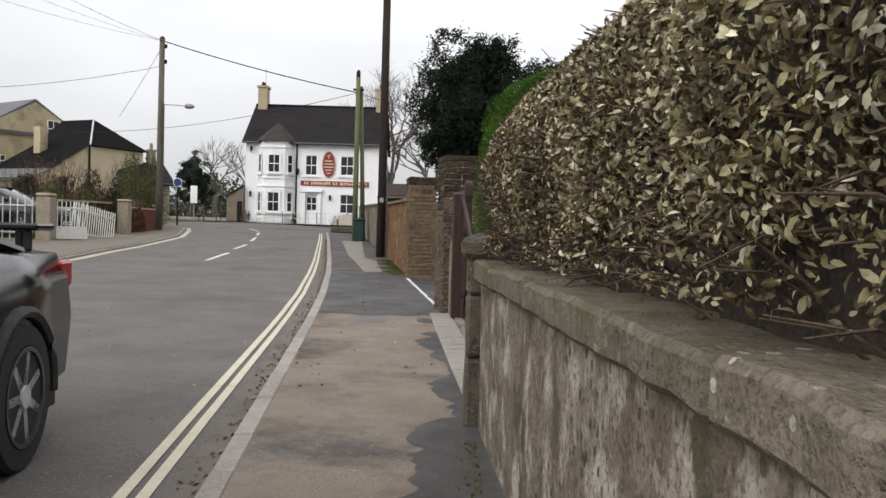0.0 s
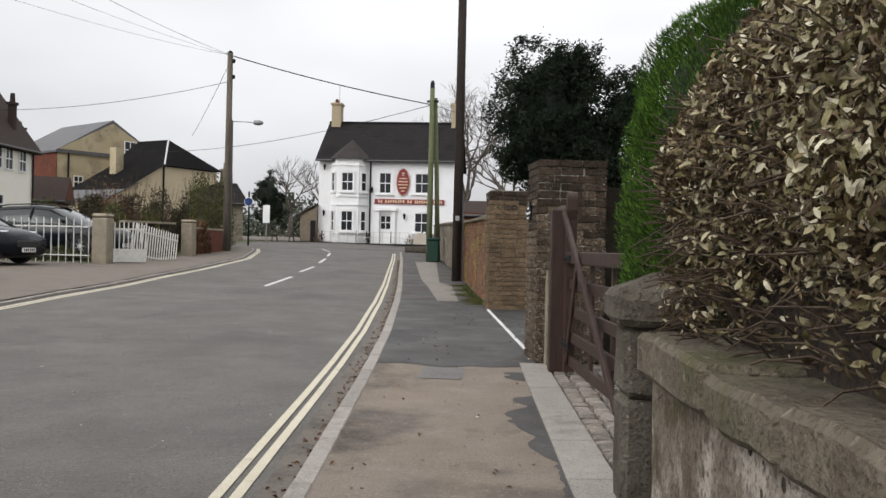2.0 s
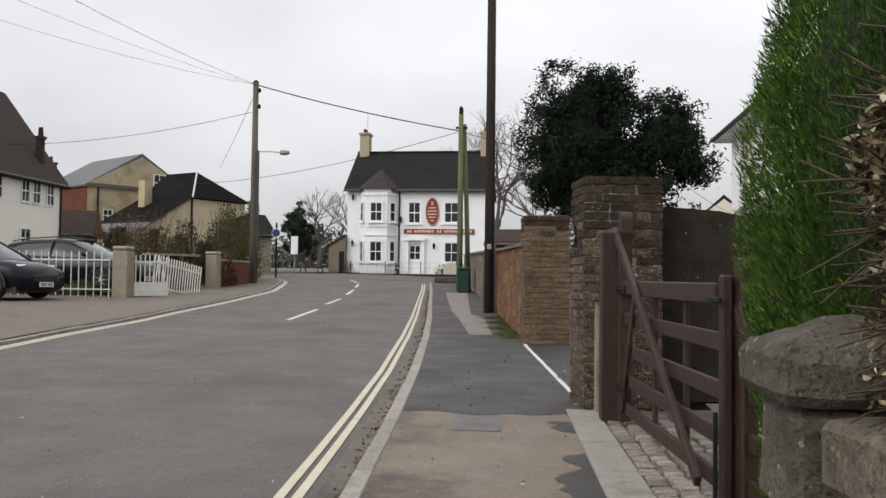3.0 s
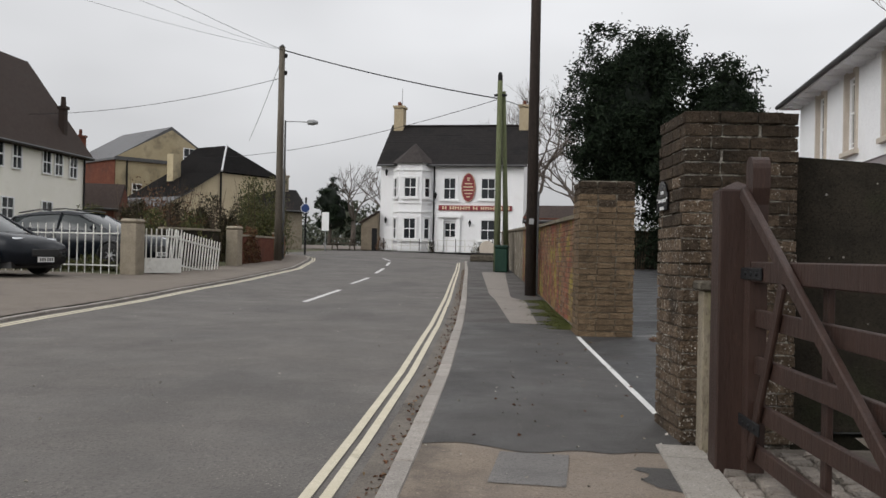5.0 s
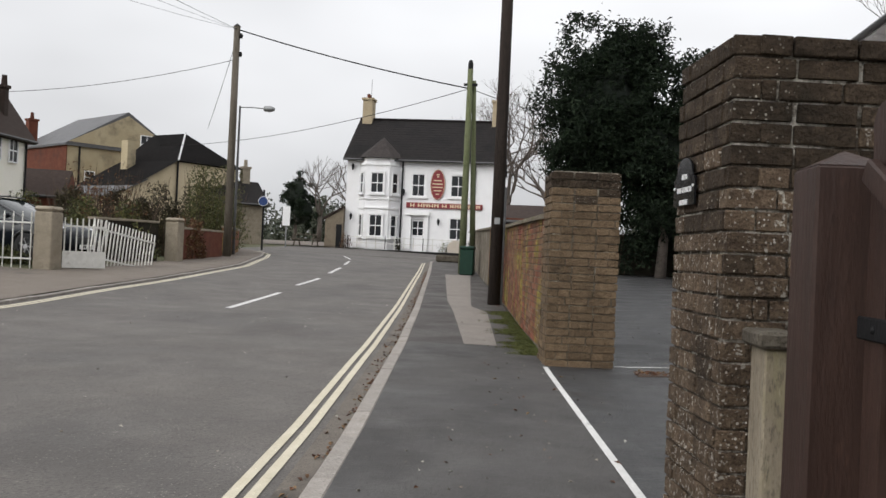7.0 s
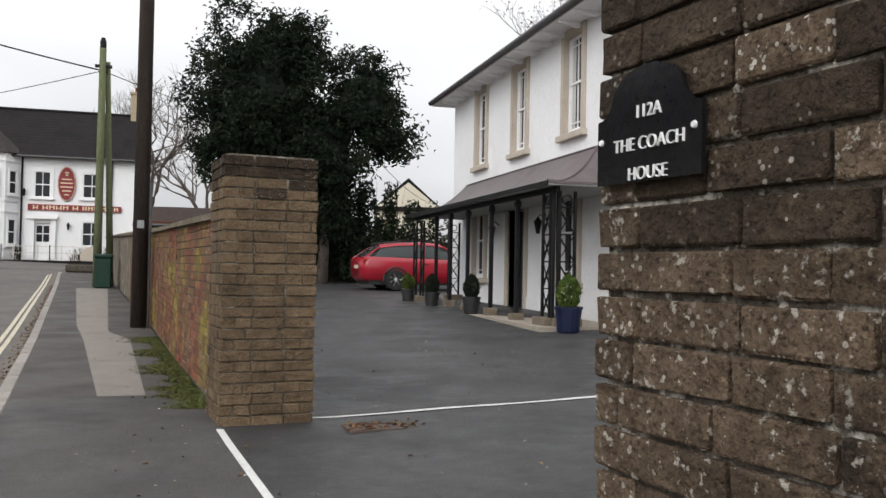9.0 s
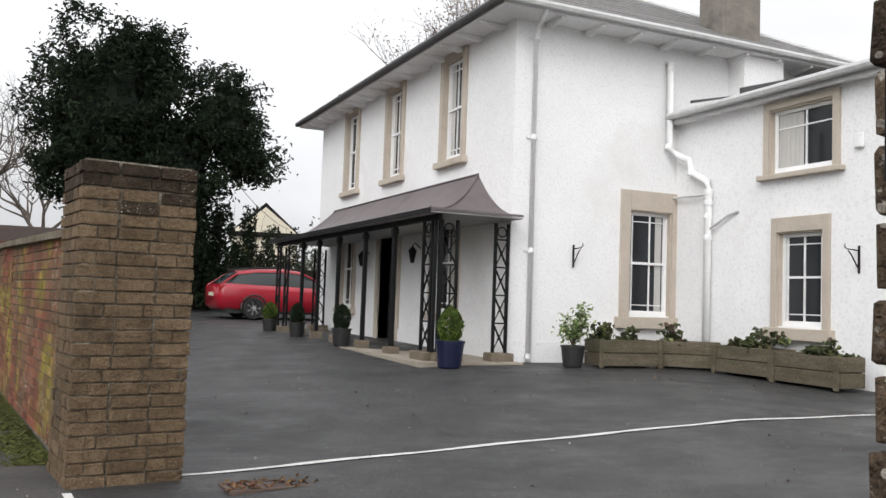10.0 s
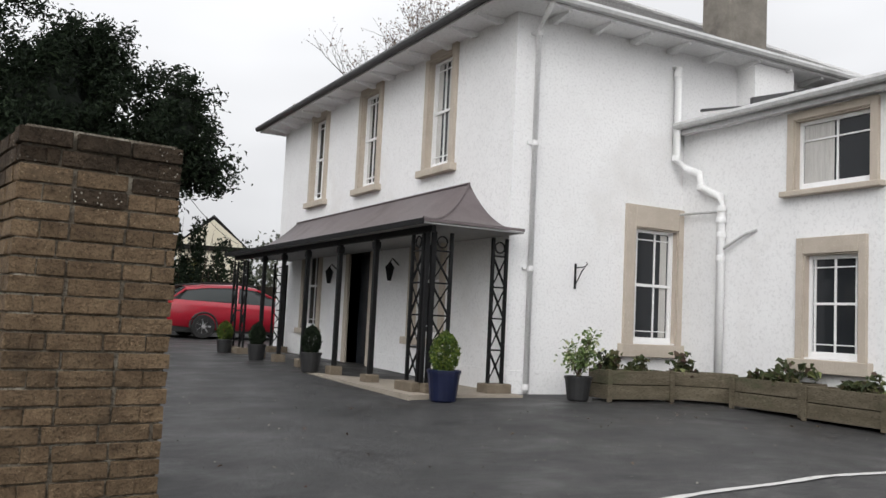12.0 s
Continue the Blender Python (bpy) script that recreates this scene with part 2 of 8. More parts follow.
MORTAR_DARK = surface("dark_mortar", (0.055, 0.045, 0.035), (0.12, 0.10, 0.08), 14, 0.95, 0.8, (0.52, 0.49, 0.43), 5.5, 0.50, spec=0.15, crust=(0.46, 0.43, 0.38), crust_scale=14.0)
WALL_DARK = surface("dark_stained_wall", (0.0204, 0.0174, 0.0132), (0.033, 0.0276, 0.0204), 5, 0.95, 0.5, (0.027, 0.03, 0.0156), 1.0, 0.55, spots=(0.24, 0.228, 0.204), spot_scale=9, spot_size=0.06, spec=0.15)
GATE_WOOD = surface("brown_stained_timber", (0.027, 0.0135, 0.0098), (0.039, 0.020, 0.0145), 10, 0.55, 0.25, (0.056, 0.031, 0.023), 4, 0.62, stretch=(1, 1, 0.2), spec=0.3)
IRON_BLACK = surface("black_iron", (0.0049, 0.0049, 0.0056), (0.0084, 0.0084, 0.0091), 30, 0.62, 0.15, spec=0.22)
SLATE = surface("grey_slate", (0.15, 0.145, 0.14), (0.20, 0.195, 0.19), 8, 0.75, 0.3, (0.12, 0.115, 0.11), 1.2, 0.55, island=0.2)
SLATE_DARK = surface("wet_dark_slate", (0.07, 0.069, 0.072), (0.105, 0.103, 0.106), 8, 0.6, 0.3, (0.05, 0.049, 0.05), 1.2, 0.55)
TILE_DARK = surface("dark_brown_roof_tile", (0.0112, 0.0096, 0.0096), (0.0176, 0.0152, 0.0144), 4, 0.9, 0.5, (0.0088, 0.008, 0.008), 0.7, 0.52, spec=0.2)
TILE_BAY = surface("weathered_grey_brown_tile", (0.032, 0.027, 0.026), (0.052, 0.044, 0.041), 6, 0.9, 0.5, (0.024, 0.021, 0.02), 1.6, 0.52, spec=0.2)
TILE_BROWN = surface("brown_roof_tile", (0.034, 0.0229, 0.0187), (0.0493, 0.034, 0.0281), 5, 0.88, 0.5, (0.0425, 0.0306, 0.0255), 0.8, 0.52, spec=0.25)
LEAD = surface("purple_grey_sheet_metal", (0.128, 0.106, 0.109), (0.162, 0.136, 0.139), 3, 0.5, 0.1, (0.102, 0.0808, 0.0816), 0.9, 0.55, metal=0.2)
PAINT_WHITE = surface("white_gloss_paint", (0.78, 0.78, 0.78), (0.82, 0.82, 0.82), 6, 0.45, 0.05)
PAINT_WORN = surface("worn_white_paint", (0.56, 0.55, 0.51), (0.68, 0.67, 0.63), 9, 0.6, 0.2, (0.34, 0.31, 0.26), 5, 0.6)
DARK_GUTTER = surface("dark_gutter", (0.05, 0.05, 0.052), (0.075, 0.075, 0.077), 9, 0.5, 0.1)
GREY_GUTTER = surface("pale_grey_gutter", (0.46, 0.46, 0.46), (0.55, 0.55, 0.55), 9, 0.6, 0.1, (0.33, 0.33, 0.32), 2, 0.56)
POLE_DARK = surface("creosoted_pole", (0.0245, 0.0182, 0.0154), (0.0385, 0.0294, 0.0245), 7, 0.9, 0.5, stretch=(1, 1, 0.1), spec=0.2)
POLE_GREY = surface("weathered_grey_pole", (0.0975, 0.0825, 0.0638), (0.143, 0.124, 0.101), 7, 0.92, 0.5, (0.0675, 0.06, 0.045), 2, 0.55, stretch=(1, 1, 0.1), spec=0.2)
POLE_GREEN = surface("algae_green_pole", (0.0978, 0.111, 0.0553), (0.14, 0.153, 0.085), 6, 0.92, 0.5, (0.085, 0.085, 0.0638), 1.5, 0.55, stretch=(1, 1, 0.1), spec=0.2)
TROUGH_WOOD = surface("weathered_trough_timber", (0.0892, 0.0748, 0.051), (0.136, 0.116, 0.0833), 9, 0.9, 0.4, (0.0723, 0.0765, 0.0442), 3, 0.55, stretch=(0.3, 0.3, 1), spec=0.2)
BARK = surface("grey_bark", (0.07, 0.055, 0.045), (0.12, 0.10, 0.085), 9, 0.95, 0.6)
TWIG = surface("dry_brown_twig", (0.051, 0.033, 0.021), (0.09, 0.063, 0.042), 20, 0.95, 0.3)
SOIL = surface("dark_soil", (0.03, 0.024, 0.018), (0.05, 0.04, 0.03), 12, 0.95, 0.5)
GLASS_DARK = glass("dark_window_glass")
GLASS_CAR = glass("car_window_glass", (0.03, 0.035, 0.035), 0.05)
CURTAIN = surface("net_curtain", (0.42, 0.41, 0.39), (0.52, 0.51, 0.49), 9, 0.9, 0.1, stretch=(6, 6, 0.3))
PLATE_BLACK = surface("gloss_black_slate_plate", (0.008, 0.008, 0.009), (0.011, 0.011, 0.012), 10, 0.12, 0.02)
PLATE_BLACK.node_tree.nodes["Principled BSDF"].inputs["Specular IOR Level"].default_value = 0.15
LETTER_WHITE = surface("white_lettering", (0.75, 0.75, 0.75), (0.8, 0.8, 0.8), 9, 0.6, 0.0)
SIGN_RED = surface("maroon_sign_board", (0.17, 0.012, 0.018), (0.21, 0.018, 0.024), 5, 0.55, 0.05)
GOLD = surface("cream_gold_lettering", (0.62, 0.50, 0.33), (0.68, 0.56, 0.38), 8, 0.55, 0.0)
CAR_BLACK = surface("black_car_paint", (0.004, 0.004, 0.005), (0.005, 0.005, 0.006), 4, 0.14, 0.0)
CAR_NAVY = surface("dark_navy_car_paint", (0.0064, 0.008, 0.0112), (0.008, 0.0104, 0.0144), 4, 0.16, 0.0, spec=0.2)
CAR_RED = surface("red_car_paint", (0.27, 0.005, 0.016), (0.31, 0.006, 0.02), 4, 0.3, 0.0, coat=0.3)
TYRE = surface("tyre_rubber", (0.012, 0.012, 0.012), (0.02, 0.02, 0.02), 30, 0.85, 0.2)
ALLOY = surface("silver_alloy", (0.5, 0.5, 0.51), (0.58, 0.58, 0.59), 12, 0.35, 0.0, metal=0.3)
ALLOY_DARK = surface("dark_alloy", (0.05, 0.05, 0.052), (0.08, 0.08, 0.082), 12, 0.35, 0.0, metal=0.7)
TRIM_BLACK = surface("black_plastic", (0.012, 0.012, 0.012), (0.018, 0.018, 0.018), 15, 0.6, 0.1)
PLATE_WHITE = surface("white_number_plate", (0.72, 0.72, 0.70), (0.76, 0.76, 0.74), 8, 0.5, 0.0)
TAIL_RED = surface("red_lamp_lens", (0.30, 0.01, 0.01), (0.34, 0.015, 0.012), 8, 0.2, 0.0)
HEADLAMP = surface("clear_headlamp", (0.5, 0.52, 0.54), (0.62, 0.64, 0.66), 25, 0.15, 0.0, coat=0.8)
LAMP_ON = lamp_face("lit_running_light", (1.0, 0.98, 0.92), 4.0)
BLUE_GLAZE = surface("blue_glazed_pot", (0.0066, 0.0099, 0.033), (0.0099, 0.0143, 0.0468), 6, 0.3, 0.05)
BLACK_POT = surface("black_plastic_pot", (0.014, 0.014, 0.015), (0.022, 0.022, 0.023), 9, 0.5, 0.05)
BIN_GREEN = surface("green_plastic_bin", (0.0048, 0.027, 0.0168), (0.0072, 0.036, 0.0216), 6, 0.5, 0.1, spec=0.3)
SIGN_BLUE = surface("blue_road_sign", (0.005, 0.03, 0.13), (0.006, 0.035, 0.15), 8, 0.5, 0.0)
GALV = surface("galvanised_steel", (0.22, 0.225, 0.225), (0.30, 0.305, 0.305), 12, 0.5, 0.1, metal=0.6)
LEAF_HEDGE = leafy("variegated_hedge_leaf", [(0.0, (0.042, 0.0277, 0.0134)), (0.22, (0.084, 0.0605, 0.0286)), (0.44, (0.126, 0.108, 0.047)), (0.62, (0.202, 0.176, 0.0882)), (0.80, (0.353, 0.315, 0.197)), (1.0, (0.554, 0.512, 0.386))])
LEAF_DRY = leafy("dry_brown_hedge_leaf", [(0.0, (0.0403, 0.0264, 0.0155)), (0.45, (0.0899, 0.0589, 0.031)), (0.75, (0.147, 0.105, 0.0527)), (0.90, (0.31, 0.256, 0.147)), (1.0, (0.651, 0.574, 0.403))])
LEAF_CONIFER = leafy("green_conifer_spray", [(0.0, (0.014, 0.034, 0.004)), (0.5, (0.036, 0.082, 0.007)), (0.8, (0.062, 0.125, 0.011)), (1.0, (0.10, 0.175, 0.02))], 0.8)
LEAF_HOLLY = leafy("dark_evergreen_leaf", [(0.0, (0.0068, 0.0119, 0.00595)), (0.5, (0.011, 0.0195, 0.00935)), (0.85, (0.017, 0.0281, 0.0136)), (1.0, (0.0272, 0.0408, 0.0204))], 0.75)
LEAF_SHRUB = leafy("olive_shrub_leaf", [(0.0, (0.04, 0.044, 0.016)), (0.5, (0.068, 0.076, 0.024)), (1.0, (0.136, 0.128, 0.048))])
LEAF_DARKHEDGE = leafy("dark_hedge_leaf", [(0.0, (0.022, 0.020, 0.010)), (0.5, (0.040, 0.036, 0.016)), (0.85, (0.065, 0.050, 0.025)), (1.0, (0.10, 0.085, 0.04))])
LEAF_RUST = leafy("rusty_dead_leaf", [(0.0, (0.07, 0.03, 0.018)), (0.5, (0.13, 0.06, 0.03)), (1.0, (0.17, 0.12, 0.06))])
LEAF_TOPIARY = leafy("topiary_leaf", [(0.0, (0.0255, 0.051, 0.0102)), (0.5, (0.0595, 0.102, 0.017)), (1.0, (0.17, 0.204, 0.0425))])
LEAF_PALE = leafy("pale_green_leaf", [(0.0, (0.06, 0.10, 0.03)), (0.6, (0.16, 0.22, 0.08)), (1.0, (0.42, 0.44, 0.26))])
LEAF_BERGENIA = leafy("purple_green_leaf", [(0.0, (0.03, 0.04, 0.018)), (0.5, (0.06, 0.075, 0.03)), (0.8, (0.07, 0.04, 0.035)), (1.0, (0.16, 0.20, 0.07))])
LEAF_FAR = leafy("far_woodland_leaf", [(0.0, (0.05, 0.06, 0.045)), (0.5, (0.08, 0.09, 0.065)), (1.0, (0.12, 0.125, 0.09))])


# ---- mesh helpers ----
def finish(bm, name, material, smooth=False):
    me = bpy.data.meshes.new(name)
    bm.normal_update()
    bm.to_mesh(me)
    bm.free()
    me.materials.append(material)
    if smooth:
        me.shade_smooth()
    return me


def part(name, bm, material, parent=None, label="", smooth=False):
    """One bmesh as one mesh object under a thing or a part."""
    ob = new(name, finish(bm, name, material, smooth))
    if parent is not None:
        ob.parent = parent
    if label:
        ob["label"] = label
    return ob


def thing(name, m, label, category, group="", kind=""):
    ob = new(name)
    ob.matrix_world = m
    return tagged(ob, label, category, group, kind)


def box(bm, x0, x1, y0, y1, z0, z1, bevel=0.0, m=None):
    vs = [bm.verts.new((x, y, z)) for x in (x0, x1) for y in (y0, y1) for z in (z0, z1)]
    fs = [bm.faces.new([vs[i] for i in q]) for q in ((0, 1, 3, 2), (4, 6, 7, 5), (0, 4, 5, 1), (2, 3, 7, 6), (0, 2, 6, 4), (1, 5, 7, 3))]
    if bevel:
        es = list({e for f in fs for e in f.edges})
        r = bmesh.ops.bevel(bm, geom=es, offset=bevel, segments=1, affect="EDGES")
        vs = list({v for f in r["faces"] for v in f.verts})
    if m is not None:
        bmesh.ops.transform(bm, matrix=m, verts=vs)
    return bm


def boxed(*a, **k):
    return box(bmesh.new(), *a, **k)


def ring(bm, centre, ax, ay, radius, n):
    return [bm.verts.new(Vector(centre) + (ax * math.cos(2 * math.pi * i / n) + ay * math.sin(2 * math.pi * i / n)) * radius) for i in range(n)]


def tube(bm, pts, radii, n=8, cap=True):
    """A tapered tube along points."""
    pts = [Vector(p) for p in pts]
    if isinstance(radii, (int, float)):
        radii = [radii] * len(pts)
    last = None
    for i, p in enumerate(pts):
        d = (pts[min(i + 1, len(pts) - 1)] - pts[max(i - 1, 0)]).normalized()
        up = Vector((0, 0, 1)) if abs(d.z) < 0.9 else Vector((1, 0, 0))
        ax = d.cross(up).normalized()
        ay = d.cross(ax)
        rg = ring(bm, p, ax, ay, radii[i], n)
        if last:
            for j in range(n):
                bm.faces.new((last[j], last[(j + 1) % n], rg[(j + 1) % n], rg[j]))
        elif cap:
            bm.faces.new(rg[::-1])
        last = rg
    if cap:
        bm.faces.new(last)
    return bm


def lathe(bm, profile, n=16, centre=(0, 0, 0)):
    """A turned body about the upright axis from (radius, height) pairs."""
    last = None
    for r, z in profile:
        rg = ring(bm, (centre[0], centre[1], centre[2] + z), Vector((1, 0, 0)), Vector((0, 1, 0)), max(r, 0.001), n)
        if last:
            for j in range(n):
                bm.faces.new((last[j], last[(j + 1) % n], rg[(j + 1) % n], rg[j]))
        else:
            bm.faces.new(rg[::-1])
        last = rg
    bm.faces.new(last)
    return bm


def prism(bm, outline, axis, a, b):
    """A flat outline drawn out along an axis from a to b: outline pairs fill the two other axes in order."""
    def put(u, v, w):
        return {"x": (w, u, v), "y": (u, w, v), "z": (u, v, w)}[axis]
    lo = [bm.verts.new(put(u, v, a)) for u, v in outline]
    hi = [bm.verts.new(put(u, v, b)) for u, v in outline]
    k = len(outline)
    bm.faces.new(lo[::-1])
    bm.faces.new(hi)
    for i in range(k):
        bm.faces.new((lo[i], lo[(i + 1) % k], hi[(i + 1) % k], hi[i]))
    bmesh.ops.recalc_face_normals(bm, faces=bm.faces[:])
    return bm


def leaf_cloud(name, centres, normals, size, material, parent=None, droop=0.3, narrow=0.45, seed=1, kind="stuff", label="", jitter=0.9, oval=False):
    """Many small bent leaves, each its own island."""
    rng = np.random.default_rng(seed)
    c, nrm = np.asarray(centres, float), np.asarray(normals, float)
    k = len(c)
    nrm = nrm + rng.normal(0, jitter, (k, 3))
    nrm /= np.linalg.norm(nrm, axis=1, keepdims=True) + 1e-9
    along = np.cross(nrm, rng.normal(0, 1, (k, 3)))
    along /= np.linalg.norm(along, axis=1, keepdims=True) + 1e-9
    side = np.cross(nrm, along)
    s = (size * rng.uniform(0.6, 1.35, k))[:, None]
    w = s * narrow
    base, tip = c - along * s * 0.5, c + along * s * 0.5 - nrm * s * droop
    mid, lift = c - nrm * s * 0.04, nrm * w * 0.14
    if oval:
        a, b = mid - along * s * 0.22, mid + along * s * 0.18 - nrm * s * droop * 0.3
        verts = np.stack([base, a + side * w * 0.40 + lift, b + side * w * 0.46 + lift, tip, b - side * w * 0.46 + lift, a - side * w * 0.40 + lift, mid], 1).reshape(-1, 3)
        i = np.arange(k) * 7
        faces = np.concatenate([np.stack([i + 6, i + p, i + (p + 1) % 6], 1) for p in range(6)])
    else:
        mid = c + nrm * s * 0.10
        verts = np.stack([base, mid + side * w * 0.5 - along * s * 0.05, tip, mid - side * w * 0.5 - along * s * 0.05], 1).reshape(-1, 3)
        i = np.arange(k) * 4
        faces = np.concatenate([np.stack([i, i + 1, i + 2], 1), np.stack([i, i + 2, i + 3], 1)])
    me = bpy.data.meshes.new(name)
    me.from_pydata(verts.tolist(), [], faces.tolist())
    me.materials.append(material)
    ob = new(name, me)
    if parent is not None:
        ob.parent = parent
    return tagged(ob, label, kind=kind)


def text_mesh(words, size, extrude=0.002):
    cu = bpy.data.curves.new("text", "FONT")
    cu.body, cu.size, cu.extrude, cu.align_x, cu.align_y = words, size, extrude, "CENTER", "CENTER"
    cu.offset = -0.0006
    ob = bpy.data.objects.new("text", cu)
    scene.collection.objects.link(ob)
    me = bpy.data.meshes.new_from_object(ob.evaluated_get(bpy.context.evaluated_depsgraph_get()))
    bpy.data.objects.remove(ob)
    return me


def lettering(words, size, m, material, parent, name="lettering", label=""):
    whole = bmesh.new()
    whole.from_mesh(text_mesh(words, size))
    left = set(whole.faces)
    while left:
        isle, todo = set(), [next(iter(left))]
        while todo:
            f = todo.pop()
            if f in left:
                left.discard(f)
                isle.add(f)
                todo += [g for v in f.verts for g in v.link_faces if g in left]
        one, seen = bmesh.new(), {}
        for f in sorted(isle, key=lambda q: q.index):
            one.faces.new([seen.setdefault(v, None) or seen.update({v: one.verts.new(v.co)}) or seen[v] for v in f.verts])
        part("letter", one, material, parent).matrix_local = m
    whole.free()


# ---- lie of the land ----
LAND_Y = (-60, 0, 12, 19, 27, 40, 54, 66, 90, 400)
LAND_Z = (-1.2, 0.04, 0.255, 0.43, 0.56, 0.86, 1.14, 1.45, 1.9, 3.0)


def land(x, y):
    z = float(np.interp(y, LAND_Y, LAND_Z))
    if x < -5:
        z += 0.03 * min(-5 - x, 6)
    if x > 1.8:
        z += min(0.045 * (x - 1.8), 0.2) * min(max((38 - y) / 10, 0), 1)
    return z


def line(pairs):
    ys, xs = zip(*pairs)
    return lambda y: float(np.interp(y, ys, xs))


kerb_right = line(((-12, 1.46), (3, 1.16), (8.2, 0.705), (10.6, 0.50), (13.4, 0.26), (16, 0.01), (20, -0.45), (25, -1.1), (29.5, -1.72), (40, -3.15), (50.8, -4.7)))
front_right = line(((-12, 3.2), (7.9, 2.0), (8.1, 2.1), (13.5, 1.74), (19, 1.08), (23.1, 0.62), (26.5, 0.2), (39, -1.45), (52, -3.2)))
kerb_left = line(((-12, -5.3), (10, -5.5), (16.5, -5.9), (22, -6.45), (25.5, -7.0), (29, -7.4), (35.7, -8.35), (42.6, -10.1), (46, -11.2), (50, -13.2), (53, -15.5)))
back_left = line(((-12, -9.0), (20, -9.2), (28, -9.9), (35, -10.1), (40, -10.7), (46, -12.4), (50, -14.8), (53, -17.5)))


def strip(name, left, right, y0, y1, lift, material, step=0.5, cols=4, parent=None, label="", ragged=0.0):
    """A sheet over the land between two lines."""
    bm = bmesh.new()
    rows = []
    k = max(1, round((y1 - y0) / step))
    for i in range(k + 1):
        y = y0 + (y1 - y0) * i / k
        a, b = left(y), right(y)
        row = []
        for j in range(cols + 1):
            x = a + (b - a) * j / cols
            yy = y + (ragged * noise.noise((x * 3.1, y0, 5.0)) if i == 0 else 0.0)
            row.append(bm.verts.new((x, yy, land(x, yy) + lift)))
        rows.append(row)
    for r, s in zip(rows, rows[1:]):
        for j in range(cols):
            bm.faces.new((r[j], r[j + 1], s[j + 1], s[j]))
    ob = part(name, bm, material, parent, label, True)
    return ob


# ---- ground, road and footways ----
def build_ground():
    xs = sorted({*(-400, -250, -150, -100, -70, -50, -40, -33, 16, 20, 26, 34, 45, 60, 90, 150, 250, 400), *np.arange(-30, 14.1, 1.0).tolist()})
    ys = sorted({*(-60, -40, -25, 70, 76, 84, 90, 110, 150, 220, 320, 500), *np.arange(-15, 66.1, 1.0).tolist()})
    bm = bmesh.new()
    grid = [[bm.verts.new((x, y, land(x, y) - (0.3 if back_left(y) + 1.5 < x < 13 and y < 66 else 0.015))) for x in xs] for y in ys]
    for r, s in zip(grid, grid[1:]):
        for j in range(len(xs) - 1):
            bm.faces.new((r[j], r[j + 1], s[j + 1], s[j]))
    tagged(part("ground", bm, GRASS_GROUND, smooth=True), "rough grassy ground of the gardens and verges", "ground", kind="structure")


build_ground()
tagged(strip("road", lambda y: kerb_left(y) - 0.02, lambda y: kerb_right(y) - 0.1, -12, 53, -0.035, ASPHALT, 1.0, 6), "worn grey asphalt road curving up to a junction", "road", kind="structure")
tagged(strip("road_crossing", lambda y: -70, lambda y: 14 if y > 52.9 else kerb_right(y) - 0.1, 52.8, 65.2, -0.04, ASPHALT, 1.0, 30), "asphalt side road crossing before the pub", "road", kind="structure")
tagged(strip("pavement_far", lambda y: -60, lambda y: 14, 65.2, 90, 0.02, FOOT_LEFT, 2.0, 20), "tarmac forecourt round the pub", "pavement", kind="structure")
tagged(strip("gutter", lambda y: kerb_right(y) - 0.26, lambda y: kerb_right(y) - 0.1, -12, 50, -0.031, CHANNEL, 0.5, 2), "silty gutter strip along the kerb", "gutter", kind="structure")
tagged(strip("pavement_near", kerb_right, front_right, -12, 13.6, 0.0, FOOT_TAN, 0.4, 6), "worn tan tarmac footway beside the wall", "pavement", kind="structure")
tagged(strip("pavement_drive", kerb_right, lambda y: front_right(y) + 0.02, 13.36, 20.3, 0.004, FOOT_DARK, 0.4, 24, ragged=0.16), "dark tarmac footway crossing the drive entrance", "pavement", kind="structure")
tagged(strip("pavement_upper", kerb_right, front_right, 20.3, 52.8, 0.0, FOOT_MID, 0.6, 6), "grey tarmac footway climbing beside the brick wall", "pavement", kind="structure")
tagged(strip("pavement_patch", line(((20.36, 0.15), (25, -0.55), (27, -0.9), (38, -2.4))), line(((20.36, 0.52), (25, 0.02), (26, -0.35), (38, -1.6))), 20.36, 38, 0.004, FOOT_PALE, 0.5, 3), "pale relaid strip in the footway", "pavement", kind="structure")
tagged(strip("pavement_repair", lambda y: 0.72, lambda y: 1.1, 12.65, 13.26, 0.004, FOOT_REPAIR, 0.3, 2), "small square repair in the footway", "pavement", kind="structure")


def damp_edge(y):
    """Outer edge of the damp, mossy tarmac along the wall's foot."""
    return front_right(y) - 0.10 - 0.36 * (0.5 + noise.noise((0.0, y * 0.85, 2.0))) - 0.16 * noise.noise((3.0, y * 3.4, 0.0)) - 0.07 * noise.noise((3.0, y * 11.0, 0.0)) - 0.25 * max(0.0, min(1.0, (8.2 - y) / 2.0))


